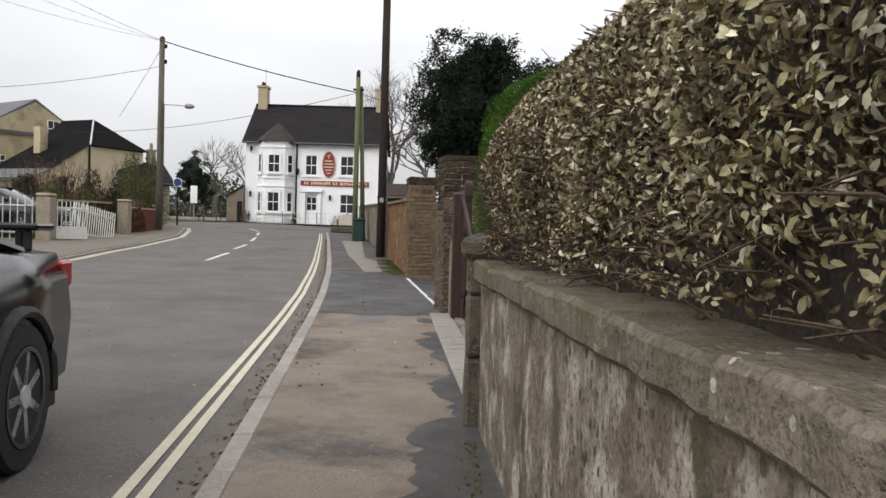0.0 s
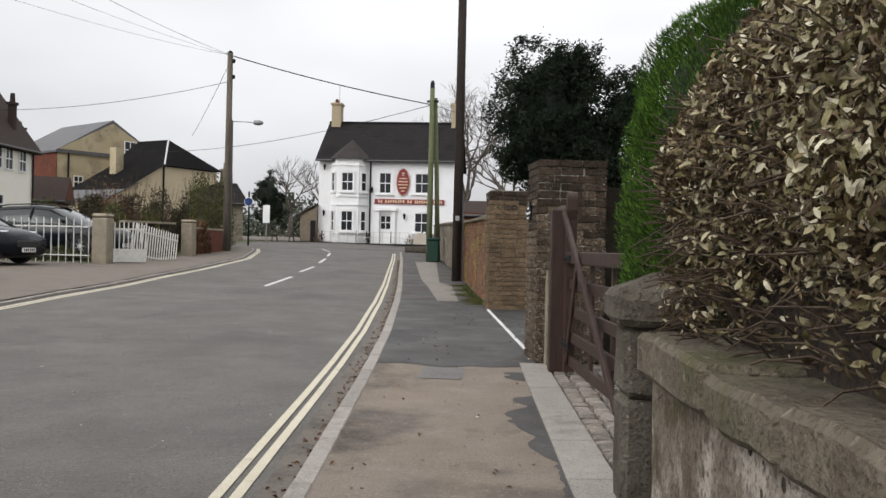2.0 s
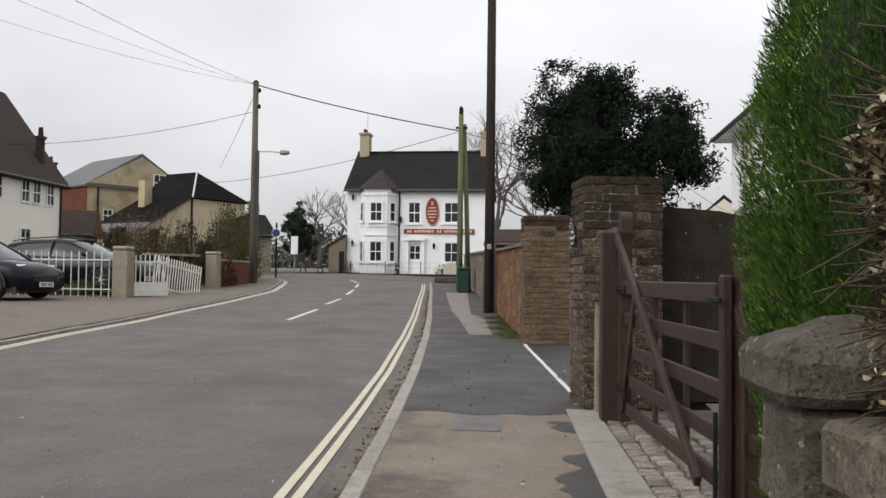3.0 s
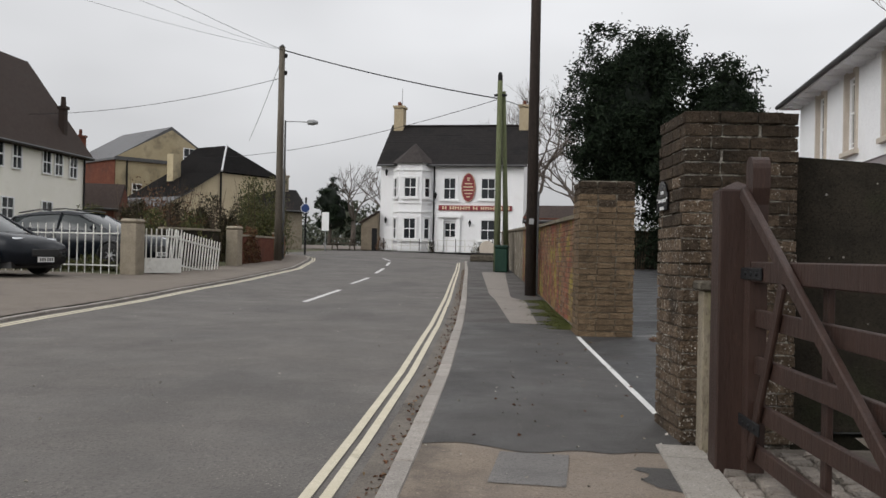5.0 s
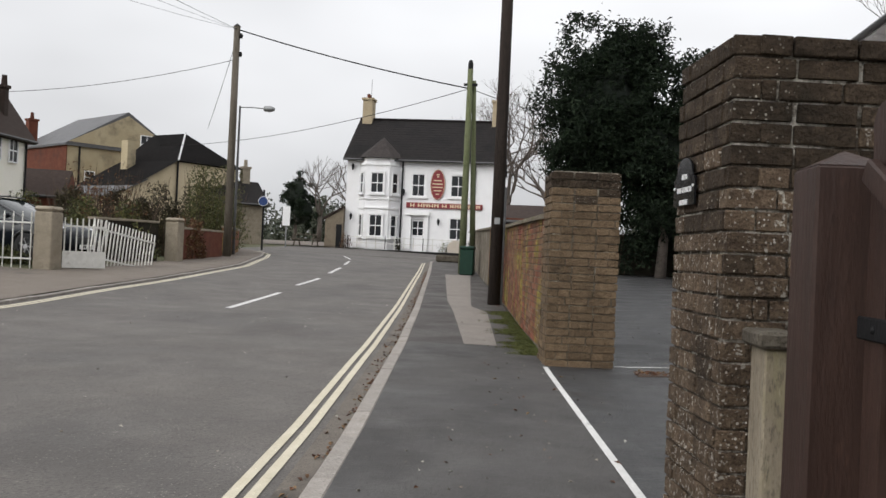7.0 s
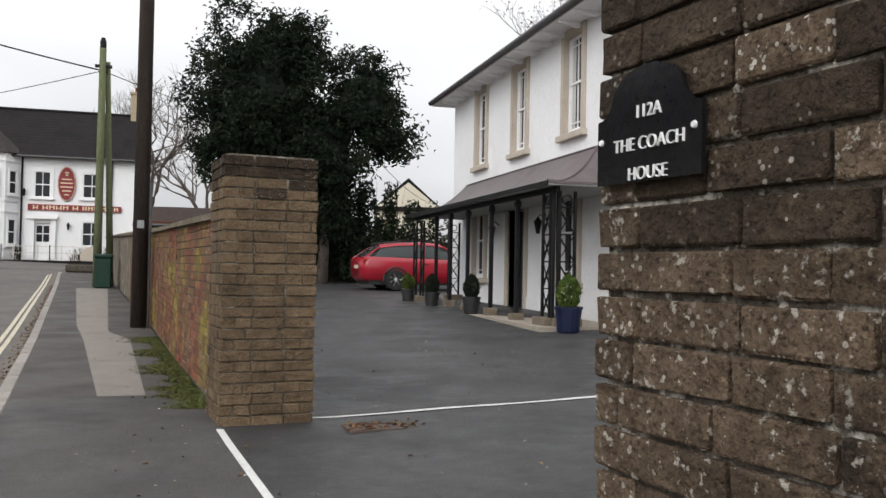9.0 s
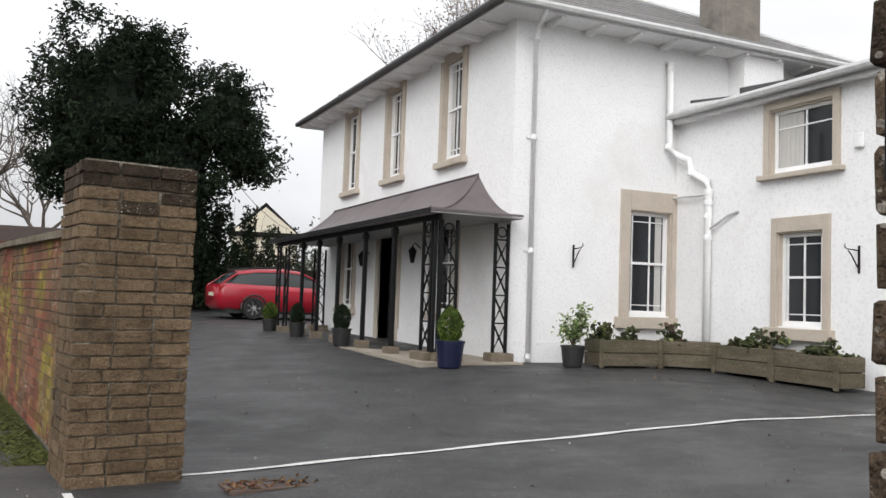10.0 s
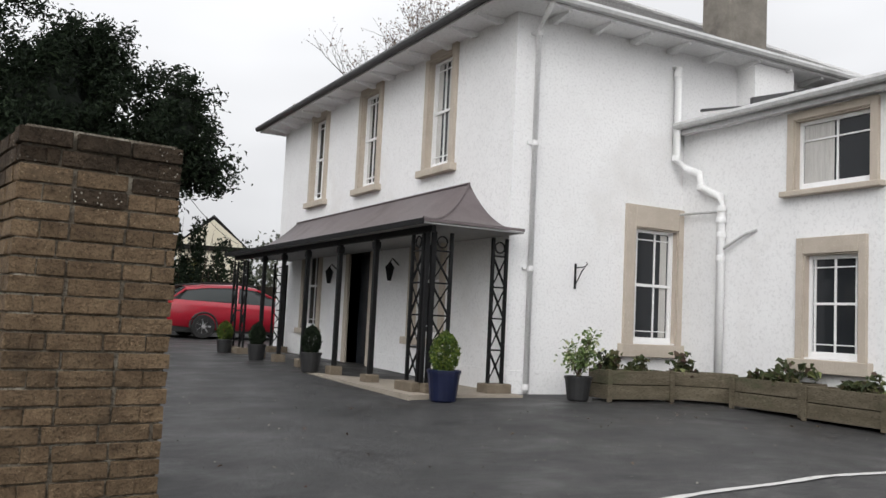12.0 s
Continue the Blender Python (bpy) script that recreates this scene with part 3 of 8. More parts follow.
tagged(strip("pavement_damp", damp_edge, lambda y: front_right(y) - 0.0, -6, 13.1, 0.004, FOOT_DARK, 0.06, 3), "dark damp tarmac along the wall's foot", "pavement", kind="structure")
tagged(strip("pavement_left", back_left, lambda y: kerb_left(y) - 0.1, -12, 53, 0.02, FOOT_LEFT, 0.7, 6), "grey brown footway on the far side of the road", "pavement", kind="structure")
tagged(strip("yard", lambda y: front_right(y) + 0.02, lambda y: 14.0, 14.0, 46, 0.0, YARD, 0.6, 24), "dark damp asphalt yard before the house", "yard", kind="structure")
tagged(strip("drive_gravel_bed", lambda y: 2.75, lambda y: 7.5, 5, 13.9, 0.0, GRAVEL, 0.5, 10), "pale gravel drive behind the timber gate", "drive", kind="structure")

# painted lines
for off, nm in ((0.238, "inner"), (0.335, "outer")):
    tagged(strip("yellow_line_" + nm, lambda y: kerb_right(y) - 0.11 - off - 0.029, lambda y: kerb_right(y) - 0.11 - off + 0.029, -8, 49.5, -0.029, YELLOW, 0.5, 1),
           "worn pale yellow no-parking line beside the kerb", "road marking", kind="structure")
    tagged(strip("yellow_line_far_" + nm, lambda y: kerb_left(y) + off - 0.13, lambda y: kerb_left(y) + off - 0.06, 4, 52, -0.029, YELLOW, 0.6, 1),
           "worn pale yellow line along the far kerb", "road marking", kind="structure")
for a, b in (((-3.86, 23.5), (-4.33, 27.4)), ((-4.73, 29.8), (-5.08, 32.9)), ((-5.52, 35.5), (-6.13, 39.2)), ((-6.6, 41.6), (-7.3, 45.2)), ((-7.7, 47), (-8.9, 50.5))):
    mid = line(((a[1], a[0]), (b[1], b[0])))
    tagged(strip("centre_line_dash", lambda y: mid(y) - 0.055, lambda y: mid(y) + 0.055, a[1], b[1], -0.029, WHITE_LINE, 0.6, 1), "white painted dash on the road's centre line", "road marking", kind="structure")
edge = line(((14.5, 1.66), (18.85, 1.085)))
tagged(strip("white_line_entrance", lambda y: edge(y) - 0.024, lambda y: edge(y) + 0.024, 14.5, 18.9, 0.006, WHITE_LINE, 0.4, 1), "white line across the drive entrance", "road marking", kind="structure")


def white_cross_line():
    rng = random.Random(4)
    bm = bmesh.new()
    rows = []
    for i in range(61):
        x = 1.74 + 8.0 * i / 60
        y = 19.2 + 0.022 * (x - 1.74) + 0.012 * math.sin(x * 5.1)
        w = 0.032 + rng.uniform(-0.008, 0.008)
        rows.append((bm.verts.new((x, y - w, land(x, y) + 0.006)), bm.verts.new((x, y + w, land(x, y) + 0.006))))
    for r, s in zip(rows, rows[1:]):
        bm.faces.new((r[0], s[0], s[1], r[1]))
    tagged(part("white_line_yard", bm, WHITE_LINE), "uneven white line painted across the yard entrance", "road marking", kind="structure")


white_cross_line()


def kerb_row(name, edge_line, y0, y1, length, side, label):
    """Kerb stones laid end to end along a line."""
    host = thing(name, pose(0, 0, 0), label, "kerb", kind="structure")
    meshes = {}
    y, i = y0, 0
    while y < y1:
        ln = length * (1.0 if i % 5 else 0.72)
        key = round(ln, 2)
        if key not in meshes:
            meshes[key] = finish(boxed(-0.055, 0.055, 0.004, ln - 0.004, -0.16, 0.0, 0.008), "kerb_stone", KERB)
        ob = new("kerb_stone", meshes[key])
        ob.parent = host
        ya, yb = y, y + ln
        xa, xb = edge_line(ya) + side, edge_line(yb) + side
        za, zb = land(xa, ya) + 0.006, land(xb, yb) + 0.006
        ob.matrix_local = Matrix.Translation((xa, ya, za + 0.003 * ((i * 7) % 3 - 1))) @ Euler((math.atan2(zb - za, ln), 0, math.atan2(xa - xb, ln))).to_matrix().to_4x4()
        y += ln
        i += 1


kerb_row("kerb_right", kerb_right, -6, 50.5, 0.92, -0.055, "row of worn pale concrete kerb stones")
kerb_row("kerb_left", kerb_left, 2, 52, 0.92, -0.055, "row of grey kerb stones on the far side")


# ---- brick pillars and walls ----
BRICK_CACHE = {}


def brick_mesh(length, material, seed):
    key = (round(length, 2), material.name, seed % 4)
    if key not in BRICK_CACHE:
        rng = random.Random(hash(key[0] * 1000) + seed % 4)
        bm = boxed(0.0, length, 0.0, 0.1, 0.0, 0.066, 0.004)
        for v in bm.verts:
            v.co += Vector((rng.uniform(-1, 1) * 0.002, rng.uniform(-1, 1) * 0.003, rng.uniform(-1, 1) * 0.002))
        BRICK_CACHE[key] = finish(bm, "brick", material)
    return BRICK_CACHE[key]


def course(host, origin, direction, length, z, shift, material, rng, proud=0.001, stain=0.0):
    """One course of bricks from origin along a level direction; the face lies to the right of the way walked."""
    d = Vector(direction).normalized()
    ang = math.atan2(d.y, d.x)
    s = -shift
    while s < length - 0.02:
        a, b = max(s, 0), min(s + 0.215, length)
        if b - a > 0.015:
            ob = new("brick", brick_mesh(b - a, BRICK_STAIN if rng.random() < stain else material, rng.randrange(4)))
            ob.parent = host
            p = Vector(origin) + d * a
            nrm = Vector((d.y, -d.x, 0))
            p = p + nrm * (proud + rng.uniform(0, 0.004))
            ob.matrix_local = Matrix.Translation((p.x, p.y, z + rng.uniform(-0.001, 0.001))) @ Matrix.Rotation(ang + rng.uniform(-0.006, 0.006), 4, "Z")
        s += 0.225


def brick_pillar(name, corner, turn, w, d, height, material, mortar, label, seed, head=0):
    """A square brick pier: corner is its near left foot; w runs right, d runs back."""
    host = thing(name, pose(*corner, 0, 0, turn), label, "brick pillar", "brick gate pillars")
    rng = random.Random(seed)
    part("mortar_core", boxed(0.010, w - 0.010, 0.010, d - 0.010, -0.15, height - 0.02, 0.004), mortar, host)
    n = round(height / 0.075)
    for i in range(n):
        z = i * 0.075 + 0.004
        odd = i % 2
        stain = max(0.0, min(1.0, 0.15 + 1.1 * (i - (n - head)) / head + 0.15))
        sh = (0.11 if odd else 0.0) + (0.055 if i % 5 == 3 else 0)
        over = 0.012 if i == n - 1 else 0.0
        course(host, (0.1 * odd - over, -over, 0), (1, 0, 0), w - 0.2 * odd + 2 * over, z, sh, material, rng, stain=stain)
        course(host, (w, 0.1 * (1 - odd), 0), (0, 1, 0), d - 0.2 * (1 - odd), z, sh, material, rng, stain=stain)
        course(host, (w - 0.1 * odd, d, 0), (-1, 0, 0), w - 0.2 * odd, z, sh, material, rng, stain=stain)
        course(host, (0, d - 0.1 * (1 - odd), 0), (0, -1, 0), d - 0.2 * (1 - odd), z, sh, material, rng, stain=stain)
    part("top_mortar", boxed(0.02, w - 0.02, 0.02, d - 0.02, height - 0.021, height + 0.004), mortar, host, "mortar bed on top")
    return host


P2 = brick_pillar("brick_pillar", (1.076, 19.0, land(1.08, 19) - 0.01), 8, 0.655, 0.56, 1.88, BRICK_BUFF, MORTAR, "tall buff brick gate pillar with a dark stained top", 3, 4)
P1 = brick_pillar("brick_pillar", (1.73, 13.70, 0.30), 9.3, 0.66, 0.588, 1.94, BRICK_BROWN, MORTAR_DARK, "dark weathered brick gate pillar spotted with lichen", 8, 9)
SIDE_WALL = line(((19.3, 1.12), (23.1, 0.64), (26.5, 0.24), (39, -1.42), (52, -3.15)))


def side_wall():
    """The long garden wall beside the upper footway: near bricks as pieces, the rest joined."""
    host = thing("brick_garden_wall", pose(0, 0, 0), "old mixed red and yellow brick garden wall with lichen", "brick wall")
    rng = random.Random(12)
    bm = bmesh.new()
    for ya, yb in ((19.55, 23.1), (23.1, 26.5), (26.5, 39), (39, 51.5)):
        pa, pb = Vector((SIDE_WALL(ya), ya, 0)), Vector((SIDE_WALL(yb), yb, 0))
        d = (pb - pa).normalized()
        nrm = Vector((d.y, -d.x, 0))
        quad = [pa, pb, pb + nrm * 0.22, pa + nrm * 0.22]
        za, zb = land(pa.x, ya), land(pb.x, yb)
        lo = [bm.verts.new((q.x, q.y, z - 0.2)) for q, z in zip(quad, (za, zb, zb, za))]
        hi = [bm.verts.new((q.x, q.y, z + h)) for q, z, h in zip(quad, (za, zb, zb, za), (1.44, 1.44, 1.44, 1.44))]
        bm.faces.new(lo[::-1]), bm.faces.new(hi)
        for j in range(4):
            bm.faces.new((lo[j], lo[(j + 1) % 4], hi[(j + 1) % 4], hi[j]))
    bmesh.ops.recalc_face_normals(bm, faces=bm.faces[:])
    part("mortar_core", bm, MORTAR, host)
    joined = bmesh.new()
    for i in range(19):
        # bricks of the nearest stretch, walked towards the pillar so that the face looks to the street
        a, b = Vector((SIDE_WALL(23.1), 23.1, 0)), Vector((SIDE_WALL(19.6), 19.6, 0))
        course(host, (a.x, a.y, 0), b - a, (b - a).length, land(0.8, 21.3) + 0.02 + i * 0.075, 0.11 * (i % 2), BRICK_MIX, rng, 0.006)
    for ya, yb in ((23.1, 26.5), (26.5, 33)):
        a, b = Vector((SIDE_WALL(yb), yb, 0)), Vector((SIDE_WALL(ya), ya, 0))
        d = (b - a).normalized()
        rot = Matrix.Rotation(math.atan2(d.y, d.x), 4, "Z")
        for i in range(19):
            s = -0.11 * (i % 2)
            while s < (b - a).length:
                p = a + d * s + Vector((d.y, -d.x, 0)) * (0.006 + rng.uniform(0, 0.006))
                z = land(p.x, p.y) + 0.02 + i * 0.075
                add_plain(joined, Matrix.Translation((p.x, p.y, z)) @ rot)
                s += 0.225
    tagged(part("bricks_beyond", joined, BRICK_MIXI, host), kind="stuff")
    cop = bmesh.new()
    y = 19.6
    while y < 51:
        y2 = y + 0.6
        a, b = Vector((SIDE_WALL(y + 0.01), y + 0.01, land(0.5, y) + 1.44)), Vector((SIDE_WALL(y2), y2, land(0.5, y2) + 1.44))
        d = (b - a)
        m = Matrix.Translation(a) @ Matrix.Rotation(math.atan2(d.y, d.x), 4, "Z") @ Matrix.Rotation(-math.asin(d.z / d.length), 4, "Y")
        vs = [cop.verts.new(m @ Vector(p)) for x in (0, d.length) for p in ((x, 0.06, 0), (x, -0.28, 0), (x, -0.28, 0.04), (x, -0.11, 0.10), (x, 0.06, 0.05))]
        for q in ((0, 1, 2, 3, 4), (9, 8, 7, 6, 5)):
            cop.faces.new([vs[k] for k in q])
        for k in range(5):
            cop.faces.new((vs[k], vs[k + 5], vs[(k + 1) % 5 + 5], vs[(k + 1) % 5]))
        y = y2
    bmesh.ops.recalc_face_normals(cop, faces=cop.faces[:])
    part("coping", cop, COPING, host, "mossy sloping stone coping")


def add_plain(bm, m):
    vs = [bm.verts.new(m @ Vector((x, y, z))) for x in (0, 0.215) for y in (0, 0.05) for z in (0, 0.066)]
    for q in ((0, 1, 3, 2), (4, 6, 7, 5), (0, 4, 5, 1), (2, 3, 7, 6), (0, 2, 6, 4), (1, 5, 7, 3)):
        bm.faces.new([vs[i] for i in q])


def moss_strip():
    """Low cushions of moss along the foot of the garden wall."""
    rng = np.random.default_rng(5)
    k = 14000
    y = 19.7 + 5.6 * rng.random(k) ** 1.3
    off = np.abs(rng.normal(0, 0.06 + 0.13 * (0.5 + 0.5 * np.sin(y * 4.1 + np.sin(y * 9))), k))
    x = np.array([SIDE_WALL(v) for v in y]) - 0.02 - off
    z = np.array([land(a, b) for a, b in zip(x, y)]) + 0.004
    leaf_cloud("moss", np.stack([x, y, z], 1), np.tile((0, 0, 1.0), (k, 1)), 0.028, MOSS, narrow=0.9, droop=0.1, seed=3, jitter=0.18,
               label="green moss along the foot of the brick wall")["category"] = "moss"


# dark wall behind the timber gate
def back_wall():
    bm = bmesh.new()
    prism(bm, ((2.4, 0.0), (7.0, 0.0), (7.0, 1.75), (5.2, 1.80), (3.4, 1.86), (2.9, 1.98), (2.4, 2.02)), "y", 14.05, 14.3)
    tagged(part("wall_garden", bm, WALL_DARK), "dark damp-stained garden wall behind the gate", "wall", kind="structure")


# ---- near wall with coping, and its pier ----
def near_wall():
    host = thing("garden_wall", pose(1.93, 7.66, 0, 0, 0, 3.43), "low weathered cement-rendered garden wall", "wall")
    bm = boxed(0.05, 0.34, -14, 0.24, -0.45, 1.03)
    bmesh.ops.subdivide_edges(bm, edges=bm.edges[:], cuts=6, use_grid_fill=True)
    for v in bm.verts:
        v.co.x += 0.012 * noise.noise(v.co * 1.7)
    part("rendered_face", bm, WALL_CEMENT, host)
    rng = random.Random(2)
    y = 0.27
    while y > -13:
        ln = rng.uniform(0.42, 0.72)
        bm = boxed(0.0, 0.38, y - ln + 0.008, y - 0.006, 1.03, 1.14 + rng.uniform(-0.012, 0.012), 0.016)
        bmesh.ops.subdivide_edges(bm, edges=bm.edges[:], cuts=3, use_grid_fill=True)
        for v in bm.verts:
            v.co += Vector(noise.noise_vector((v.co + Vector((y, 0, 0))) * 6)) * 0.012
        part("coping_stone", bm, COPING, host)
        y -= ln
    pier = thing("stone_pier", pose(1.865, 7.97, 0.16), "slim weathered stone gate pier with a low pyramid cap", "gate pier")
    for z0, z1, nm in ((-0.2, 0.42, "stone_block"), (0.425, 0.78, "stone_block"), (0.785, 1.0, "stone_block")):
        bm = boxed(0.02, 0.27, 0.0, 0.25, z0, z1, 0.02)
        bmesh.ops.subdivide_edges(bm, edges=bm.edges[:], cuts=2, use_grid_fill=True)
        for v in bm.verts:
            v.co += Vector(noise.noise_vector(v.co * 6 + Vector((z1, 0, 0)))) * 0.014
        part(nm, bm, PIER_STONE, pier)
    bm = boxed(-0.02, 0.31, -0.035, 0.285, 1.003, 1.10, 0.02)
    bmesh.ops.subdivide_edges(bm, edges=bm.edges[:], cuts=4, use_grid_fill=True)
    for v in bm.verts:
        if v.co.z > 1.05:
            off = max(abs(v.co.x - 0.145) / 0.165, abs(v.co.y - 0.125) / 0.16)
            v.co.z += 0.075 * (1 - off)
        v.co += Vector(noise.noise_vector(v.co * 7)) * 0.012
    part("cap", bm, PIER_STONE, pier, "low pyramid cap stone with lichen")


side_wall()
moss_strip()
back_wall()
near_wall()


# ---- windows ----
def sash_window(host, m, w, h, bars, surround=(0.14, 0.16, 0.20), name="window", curtain=None, proud=0.05, recess=0.10, frame_mat=None, stone=None):
    """A sash window set in a wall: local x right, z up, the wall's face at y = 0, outside towards -y. w, h: the glazed frame; m: its lower left."""
    win = new(name)
    win.parent = host
    win.matrix_local = m
    fm, st = frame_mat or PAINT_WHITE, stone or STONE
    sw, top, sill = surround
    if sw:
        for a, b, c in ((-sw, -0.001, -0.02), (w + 0.001, w + sw, -0.02), (0.0, w, h)):
            part("surround_stone", boxed(a, b, -proud, 0.02, c, h + top, 0.004), st, win, "stone surround")
        part("sill", boxed(-sw - 0.07, w + sw + 0.07, -proud - 0.06, 0.05, -sill, -0.02, 0.008), st, win, "stone sill")
    part("reveal", box(box(boxed(-0.004, 0.02, -0.02, recess + 0.02, 0, h), w - 0.02, w + 0.004, -0.02, recess + 0.02, 0, h), 0.02, w - 0.02, -0.02, recess + 0.02, h - 0.02, h + 0.004), st if sw else fm, win)
    f = 0.045
    y0, y1 = recess - 0.05, recess
    bm = bmesh.new()
    for x0, x1, z0, z1 in ((0.02, 0.02 + f, 0, h - 0.02), (w - 0.02 - f, w - 0.02, 0, h - 0.02), (0.02 + f, w - 0.02 - f, 0, 0.075), (0.02 + f, w - 0.02 - f, h - 0.02 - f, h - 0.02)):
        box(bm, x0, x1, y0, y1, z0, z1, 0.004)
    part("window_frame", bm, fm, win, "white painted sash frame")
    cols, mid = bars
    for x in cols:
        part("glazing_bar", boxed(w * x - 0.010, w * x + 0.010, y0 + 0.012, y1 - 0.005, 0.075, h - 0.06), fm, win)
    for z, t in mid:
        part("glazing_bar", boxed(0.065, w - 0.065, y0 + (0.004 if t > 0.03 else 0.014), y1 - 0.004, h * z - t / 2, h * z + t / 2), fm, win)
    zs = [0.07] + [h * z for z, t in mid] + [h - 0.06]
    xs = [0.06] + [w * x for x in cols] + [w - 0.06]
    for a, b in zip(zs, zs[1:]):
        for c, d in zip(xs, xs[1:]):
            part("pane", boxed(c, d, y1 - 0.016, y1 - 0.010, a, b), GLASS_DARK, win)
    for c0, c1 in curtain or ():
        bm = bmesh.new()
        k = 14
        lo = [bm.verts.new((w * (c0 + (c1 - c0) * i / k), y1 - 0.0205 + 0.003 * math.sin(i * 2.4), 0.08)) for i in range(k + 1)]
        hi = [bm.verts.new((v.co.x, v.co.y, h - 0.07)) for v in lo]
        for i in range(k):
            bm.faces.new((lo[i], lo[i + 1], hi[i + 1], hi[i]))
        part("curtain", bm, CURTAIN, win, "pale curtain behind the glass")
    return win


def solid_wall(bm, u0, u1, z0, z1, holes, axis, face, back):
    """A wall with real openings: strips of boxes round the holes (u0, u1, z0, z1)."""
    us = sorted({u0, u1, *(v for h in holes for v in h[:2])})
    for a, b in zip(us, us[1:]):
        cut = sorted((h[2], h[3]) for h in holes if h[0] < (a + b) / 2 < h[1])
        z = z0
        for lo, hi in cut + [(z1, z1)]:
            if lo > z + 1e-6:
                p = (a, b, min(face, back), max(face, back)) if axis == "y" else (min(face, back), max(face, back), a, b)
                box(bm, *p, z, lo)
            z = max(z, hi)
    bmesh.ops.remove_doubles(bm, verts=bm.verts[:], dist=1e-5)
    return bm


# ---- the white house ----
HX, HY, HZ = 6.98, 24.53, 0.60
MARGIN = ((0.14, 0.5, 0.86), ((0.10, 0.016), (0.51, 0.04), (0.90, 0.016)))


def white_house():
    house = thing("white_house", pose(0, 0, 0), "two-storey white rendered house with stone window surrounds", "house")
    front = [(26.20, 26.94, 3.92, 5.60), (28.82, 29.56, 3.92, 5.60), (31.36, 32.08, 3.92, 5.60), (26.28, 27.18, 1.36, 3.0), (31.3, 32.15, 1.36, 3.0), (28.8, 29.75, 0.5, 2.95)]
    wall_f = part("wall", solid_wall(bmesh.new(), HY, 34.0, 0.4, 5.74, front, "x", HX, HX + 0.3), RENDER_WHITE, house, "white painted front wall")
    side = [(9.06, 9.86, 1.44, 3.06)]
    part("wall", solid_wall(bmesh.new(), HX + 0.3, 13.5, 0.4, 5.74, side, "y", HY, HY + 0.3), RENDER_WHITE, house, "white painted side wall")
    part("wall", boxed(13.5, 13.8, HY, 34.0, 0.4, 5.74), RENDER_WHITE, house)
    part("wall", boxed(HX + 0.3, 13.5, 33.7, 34.0, 0.4, 5.74), RENDER_WHITE, house)
    part("plinth", box(boxed(HX - 0.025, HX - 0.003, HY - 0.02, 28.7, 0.4, 1.02), HX - 0.025, 9.95, HY - 0.022, HY - 0.003, 0.4, 1.02), RENDER_WHITE, house, "slightly proud plinth band")
    # first-floor windows
    turn = Matrix.Rotation(radians(-90), 4, "Z")
    for (a, b, z0, z1), cur in zip(front[:3], (((0.1, 0.35), (0.62, 0.9)), ((0.1, 0.3),), ((0.5, 0.9),))):
        sash_window(house, Matrix.Translation((HX, b, z0)) @ turn, b - a, z1 - z0, MARGIN, (0.12, 0.13, 0.13), curtain=cur)
    for a, b, z0, z1 in front[3:5]:
        sash_window(house, Matrix.Translation((HX, b, z0)) @ turn, b - a, z1 - z0, MARGIN, (0.12, 0.12, 0.13), curtain=((0.6, 0.9),))
    # front door in its stone frame
    door = new("door")
    door.parent = house
    door.matrix_local = Matrix.Translation((HX, 29.75, 0.72)) @ turn
    part("door_frame", box(box(boxed(-0.14, 0.0, -0.05, 0.25, 0, 2.35, 0.006), 0.95, 1.09, -0.05, 0.25, 0, 2.35, 0.006), 0, 0.95, -0.05, 0.25, 2.23, 2.35, 0.006), STONE, door, "stone door frame")
    part("door_leaf", boxed(0.06, 0.89, 0.17, 0.21, 0.02, 2.0, 0.004), surface("dark_door_paint", (0.012, 0.014, 0.018), (0.018, 0.02, 0.025), 5, 0.35, 0.05), door, "dark panelled front door")
    for x0 in (0.14, 0.51):
        for z0, z1 in ((0.2, 0.85), (1.0, 1.8)):
            part("door_panel", boxed(x0, x0 + 0.30, 0.158, 0.172, z0, z1, 0.006), door.children[1].data.materials[0], door)
    part("fanlight", boxed(0.06, 0.89, 0.18, 0.19, 2.05, 2.22), GLASS_DARK, door)
    # side window
    sash_window(house, Matrix.Translation((9.06, HY, 1.44)), 0.80, 1.62, ((0.14, 0.56, 0.9), ((0.10, 0.014), (0.50, 0.04), (0.90, 0.014))), (0.17, 0.31, 0.20), curtain=((0.70, 0.86),))
    # roof
    e = 0.50
    x0, x1, y0, y1 = HX - e, 13.8 + e, HY - e, 34.0 + e
    z0, rise = 5.80, 2.15
    mx, run = (x0 + x1) / 2, (x1 - x0) / 2
    bm = bmesh.new()
    c = [bm.verts.new((x, y, z0)) for x, y in ((x0, y0), (x1, y0), (x1, y1), (x0, y1))]
    r = [bm.verts.new((mx, y0 + run, z0 + rise)), bm.verts.new((mx, y1 - run, z0 + rise))]
    lo = [bm.verts.new((v.co.x, v.co.y, z0 - 0.05)) for v in c]
    for q in ((c[0], c[1], r[0]), (c[1], c[2], r[1], r[0]), (c[2], c[3], r[1]), (c[3], c[0], r[0], r[1])):
        bm.faces.new(q)
    for i in range(4):
        bm.faces.new((lo[i], lo[(i + 1) % 4], c[(i + 1) % 4], c[i]))
    bm.faces.new(lo[::-1])
    roof = part("roof", bm, SLATE, house, "low hipped grey slate roof")
    # slate courses on the two slopes in view
    rows = bmesh.new()
